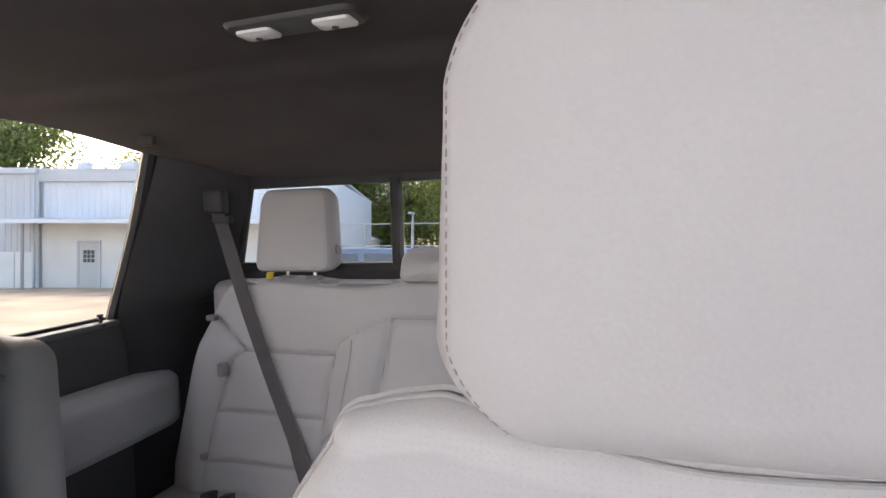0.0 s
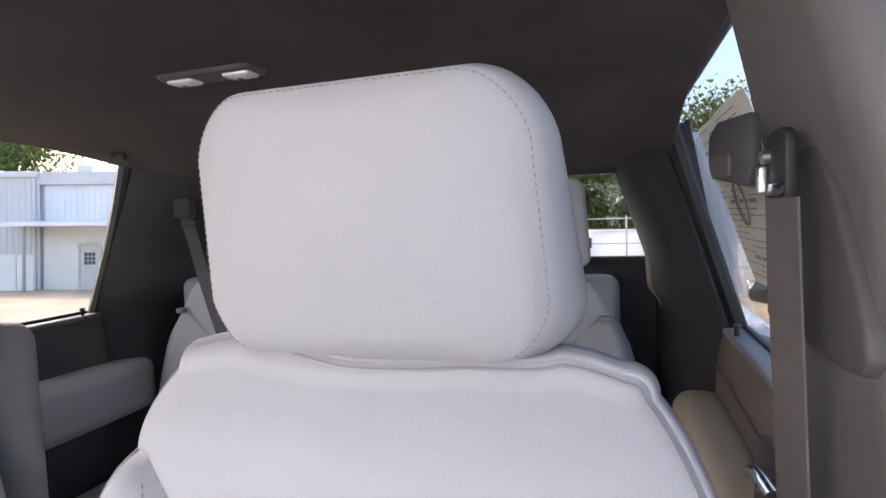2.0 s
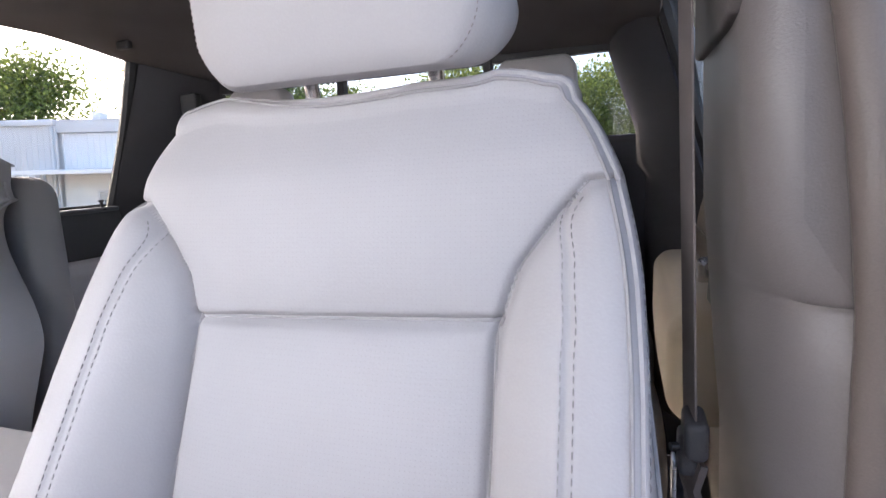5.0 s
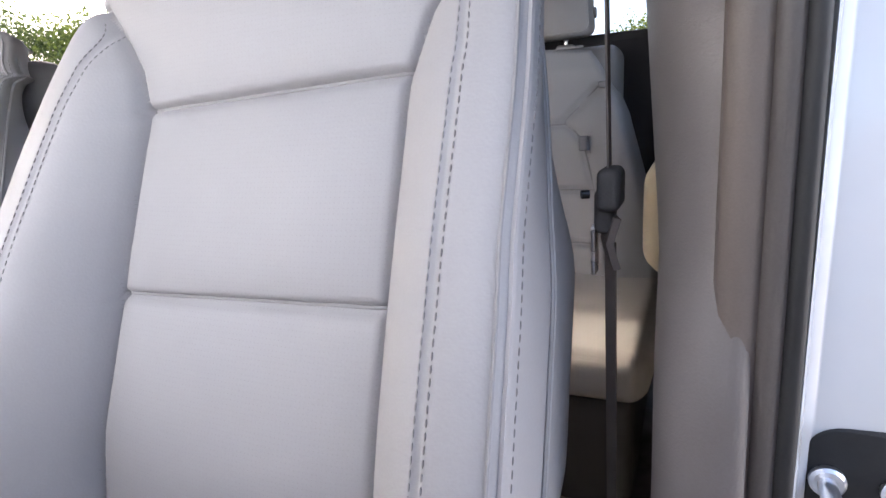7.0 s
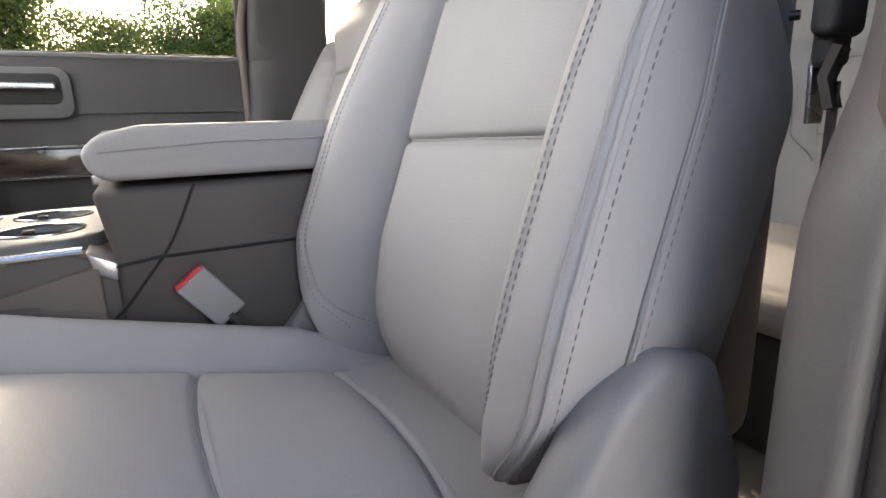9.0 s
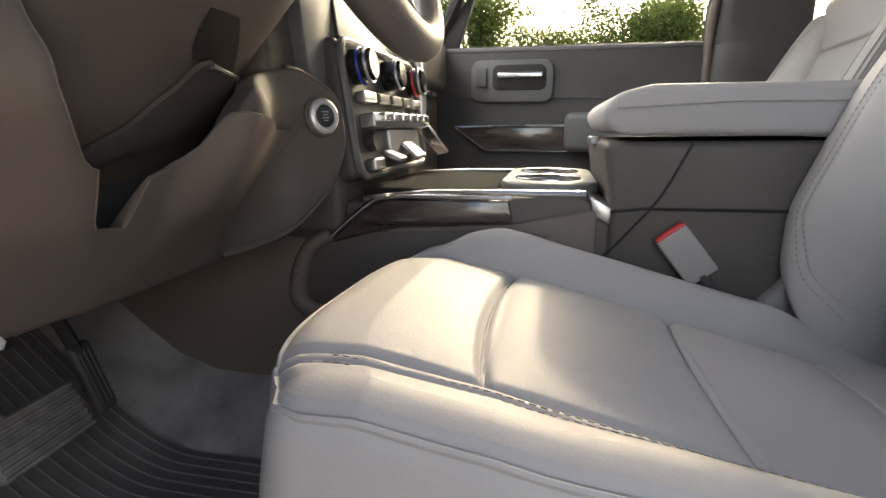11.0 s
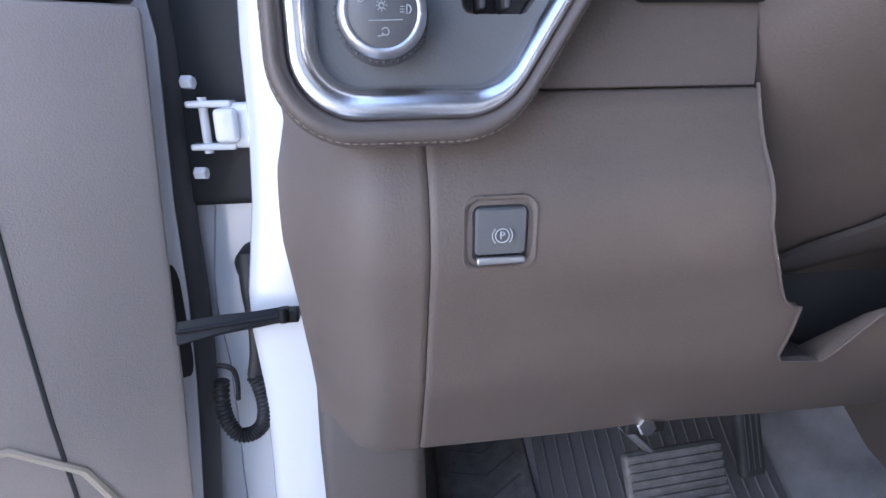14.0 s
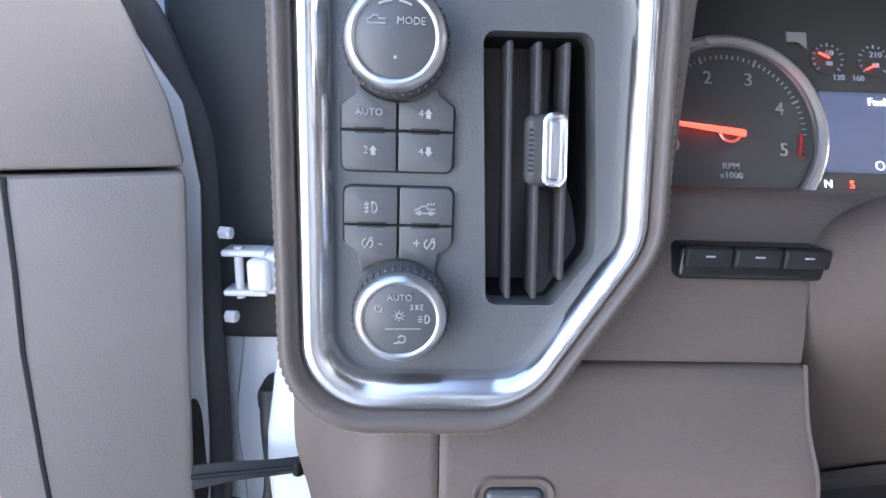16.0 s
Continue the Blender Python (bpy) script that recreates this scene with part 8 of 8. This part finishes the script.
for z in (1.1, 2.0, 2.95):
    part("rail", rod((-12.2, -21.0, z), (19, -21.0, z), 0.022, 8), STEEL, fence)
pole = thing("lamp_pole", (9.9, -24.5, 0), "tall pale steel yard pole", "pole")
part("pole", rod((8.9, -24.0, 0), (8.9, -24.0, 3.6), 0.07, 10, 0.05), STEEL, pole)
part("head", rbox((8.9, -23.8, 3.6), (0.09, 0.25, 0.05), 0.02), STEEL, pole)
wire = thing("overhead_wire", (-2.4, -6, 0), "black aerial mast behind the cab", "aerial")
part("mast", tube([(-1.02, -1.75, 1.30), (-0.92, -1.80, 1.78), (-0.80, -1.86, 2.20)], 0.004, 6), BLACK, wire)
part("foot", rod((-1.02, -1.75, 0.0), (-1.02, -1.75, 1.31), 0.02, 8), BLACK, wire)


# parked vehicles
def vehicle(name, o, d, paint, label, tall=1.78, long=4.7):
    v = thing(name, (o[0], o[1], 0), label, "car", "parked cars")
    f = place_at(o, d)
    h, w = long / 2, 0.93
    body = [(-h, 0.45), (-h + 0.05, 0.95), (-h + 0.25, 1.05), (h - 1.1, 1.06), (h - 0.15, 0.92), (h, 0.70), (h - 0.03, 0.40), (h - 0.5, 0.30), (-h + 0.5, 0.30)]
    part("body", moved(slab(body, "y", -w, w, 0.07, 3), f), paint, v)
    cab = [(-h + 0.10, 1.02), (-h + 0.35, tall - 0.12), (-h + 0.6, tall), (h - 2.2, tall), (h - 1.9, tall - 0.08), (h - 1.15, 1.02)]
    part("cabin", moved(slab(cab, "y", -w + 0.14, w - 0.14, 0.08, 3), f), paint, v)
    for s in (-1, 1):
        for a, b in ((-h + 0.5, -0.35), (-0.28, h - 2.0)):
            part("side_window", moved(slab([(a, 1.10), (b + (0.45 if b > 0 else 0), 1.10), (b, tall - 0.16), (a + 0.12, tall - 0.16)], "y", s * (w - 0.132), s * (w - 0.12), 0.004), f), DARK_GLASS, v)
        part("chrome_strip", moved(rbox((0, s * (w + 0.003), 0.62), (h * 0.7, 0.008, 0.02), 0.006), f), CHROME, v)
        part("door_handle", moved(rbox((-0.2, s * (w + 0.01), 0.88), (0.10, 0.015, 0.015), 0.008), f), CHROME, v)
        for a in (-h + 0.85, h - 0.90):
            wh = part("wheel", moved(tube([(a, s * (w - 0.22), 0.36), (a, s * (w - 0.19), 0.36), (a, s * w, 0.36), (a, s * (w + 0.01), 0.36)], [0.31, 0.36, 0.36, 0.32], 28), f), TYRE, v)
            part("rim", moved(tube([(a, s * (w - 0.02), 0.36), (a, s * (w + 0.018), 0.36)], [0.23, 0.21], 20), f), SATIN, wh)
        part("headlight", moved(rbox((h - 0.10, s * (w - 0.22), 0.80), (0.06, 0.18, 0.06), 0.03), f), LAMP_LENS, v)
        part("tail_light", moved(rbox((-h + 0.03, s * (w - 0.15), 0.92), (0.04, 0.10, 0.12), 0.02), f), REDLINE, v)
    part("windscreen", moved(mesh([(h - 1.20, -w + 0.22, 1.06), (h - 1.20, w - 0.22, 1.06), (h - 1.86, w - 0.30, tall - 0.10), (h - 1.86, -w + 0.30, tall - 0.10)], [(0, 1, 2, 3)]), f @ Matrix.Translation((0.035, 0, 0.02))), DARK_GLASS, v)
    return v


vehicle("black_suv", (-6.4, -16.0), (1.0, -0.18), CAR_BLACK, "glossy black parked car on the gravel")
vehicle("blue_grey_suv", (6.6, -13.4), (0.95, 0.30), CAR_BLUE, "blue-grey parked car behind the cab", 1.86, 4.9)
vehicle("white_van", (-12.5, -14.8), (1.0, -0.1), WHITE_PAINT, "white parked van beside the trees", 1.75, 4.6)


# trees
def leaf_crown(seed, h, spread, n):
    rng = random.Random(seed)
    verts, faces = [], []
    limbs = []
    for i in range(9):
        a = rng.uniform(0, 6.283)
        zz = h * rng.uniform(0.35, 0.80)
        rr = spread * rng.uniform(0.45, 0.85) * (1.15 - zz / h * 0.7)
        limbs.append(Vector((rr * math.cos(a), rr * math.sin(a), zz + h * rng.uniform(0.05, 0.16))))
    clumps = limbs + [Vector((rng.gauss(0, spread * 0.35), rng.gauss(0, spread * 0.35), h * rng.uniform(0.22, 1.0))) for _ in range(34)]
    for _ in range(n):
        c = rng.choice(clumps)
        s = spread * 0.24
        p = c + Vector((rng.gauss(0, s), rng.gauss(0, s), rng.gauss(0, s * 0.62)))
        if p.z < h * 0.12:
            continue
        size = rng.uniform(0.08, 0.20)
        nrm = Vector((rng.gauss(0, 1), rng.gauss(0, 1), rng.gauss(0.6, 0.8))).normalized()
        x = nrm.orthogonal().normalized()
        x.rotate(Matrix.Rotation(rng.uniform(0, 6.28), 3, nrm))
        y = nrm.cross(x)
        o = len(verts)
        verts += [p - x * size, p + y * size * 0.55, p + x * size, p - y * size * 0.55]
        faces.append((o, o + 1, o + 2, o + 3))
    return verts, faces, limbs


def build_tree(seed, h, spread, n, leaf, label):
    t = thing("tree", (0, 0, 0), label, "tree", "tree line")
    verts, faces, limbs = leaf_crown(seed, h, spread, n)
    rng = random.Random(seed + 7)
    trunk = [Vector((rng.gauss(0, 0.06) * k, rng.gauss(0, 0.06) * k, h * 0.82 * k / 6)) for k in range(7)]
    bms = [tube(trunk, [0.20 - 0.028 * k for k in range(7)], 8)]
    for l in limbs:
        k = min(5, max(1, int(l.z / h * 5)))
        a = trunk[k]
        bms.append(tube([a, a.lerp(l, 0.5) + Vector((0, 0, -0.12)), l], [0.075, 0.045, 0.015], 6))
    part("trunk", merge(*bms), BARK, t)
    me = bpy.data.meshes.new("crown")
    me.from_pydata([tuple(v) for v in verts], [], faces)
    me.materials.append(leaf)
    c = new("crown", me)
    c.parent = t
    return t


KIND = [build_tree(11, 10.5, 4.2, 15000, LEAF[0], "leafy spring tree with a bright green crown"),
        build_tree(23, 12.5, 4.6, 17000, LEAF[1], "tall tree with a deep green crown"),
        build_tree(37, 8.5, 3.8, 13000, LEAF[2], "young tree with a pale yellow-green crown")]
rng = random.Random(5)
spots = []
for i in range(15):                       # behind the lot
    spots.append((-26 + 4.1 * i + rng.uniform(-1, 1), -44 + rng.uniform(-4, 4)))
for i in range(9):                        # behind the workshop
    spots.append((20 + 6 * i, -40 + 4.2 * i + rng.uniform(-2, 2)))
for i in range(13):                       # beyond the passenger's side
    spots.append((46 + rng.uniform(-4, 4), -8 + 5.2 * i))
for i in range(8):                        # on the driver's side, to the rear
    spots.append((-14 - 3.4 * i + rng.uniform(-1, 1), -27 + 2.6 * i + rng.uniform(-2, 2)))
for k, (x, y) in enumerate(spots):
    base = KIND[k % 3]
    s = rng.uniform(0.85, 1.2)
    m = Matrix.Translation((x, y, 0)) @ Matrix.Rotation(rng.uniform(0, 6.28), 4, "Z") @ Matrix.Scale(s, 4)
    if k < 3:
        base.matrix_basis = m
    else:
        o = copy_thing(base, Matrix())
        o.matrix_basis = m
# truck bed behind the cab
bed = thing("truck_bed", (0, -1.9, 0.75), "white painted pickup bed behind the cab", "truck bed")
part("front_panel", moved(rbox((0, -1.10, 1.15), (0.86, 0.02, 0.36), 0.01), LEVEL), WHITE_PAINT, bed)
for sgn in (-1, 1):
    part("side_panel", moved(rbox((sgn * 0.90, -2.05, 1.13), (0.06, 0.95, 0.38), 0.02), LEVEL), WHITE_PAINT, bed)
part("bed_floor", moved(rbox((0, -2.05, 0.82), (0.86, 0.95, 0.02), 0.01), LEVEL), BLACK, bed)
under = thing("truck_chassis", (0, 0.2, 0), "dark truck frame and wheels under the cab", "chassis")
part("frame", moved(rbox((0, 0.0, 0.62), (0.55, 2.6, 0.10), 0.02), LEVEL), BLACK, under)
for sgn in (-1, 1):
    for y in (1.95, -1.95):
        wv = part("wheel", moved(tube([(sgn * 0.70, y, 0.42 + 0.069 * y), (sgn * 0.73, y, 0.42 + 0.069 * y), (sgn * 0.95, y, 0.42 + 0.069 * y), (sgn * 0.97, y, 0.42 + 0.069 * y)], [0.36, 0.41, 0.41, 0.37], 32), LEVEL), TYRE, under)
        part("rim", moved(tube([(sgn * 0.93, y, 0.42 + 0.069 * y), (sgn * 0.985, y, 0.42 + 0.069 * y)], [0.26, 0.23], 24), LEVEL), SATIN, wv)
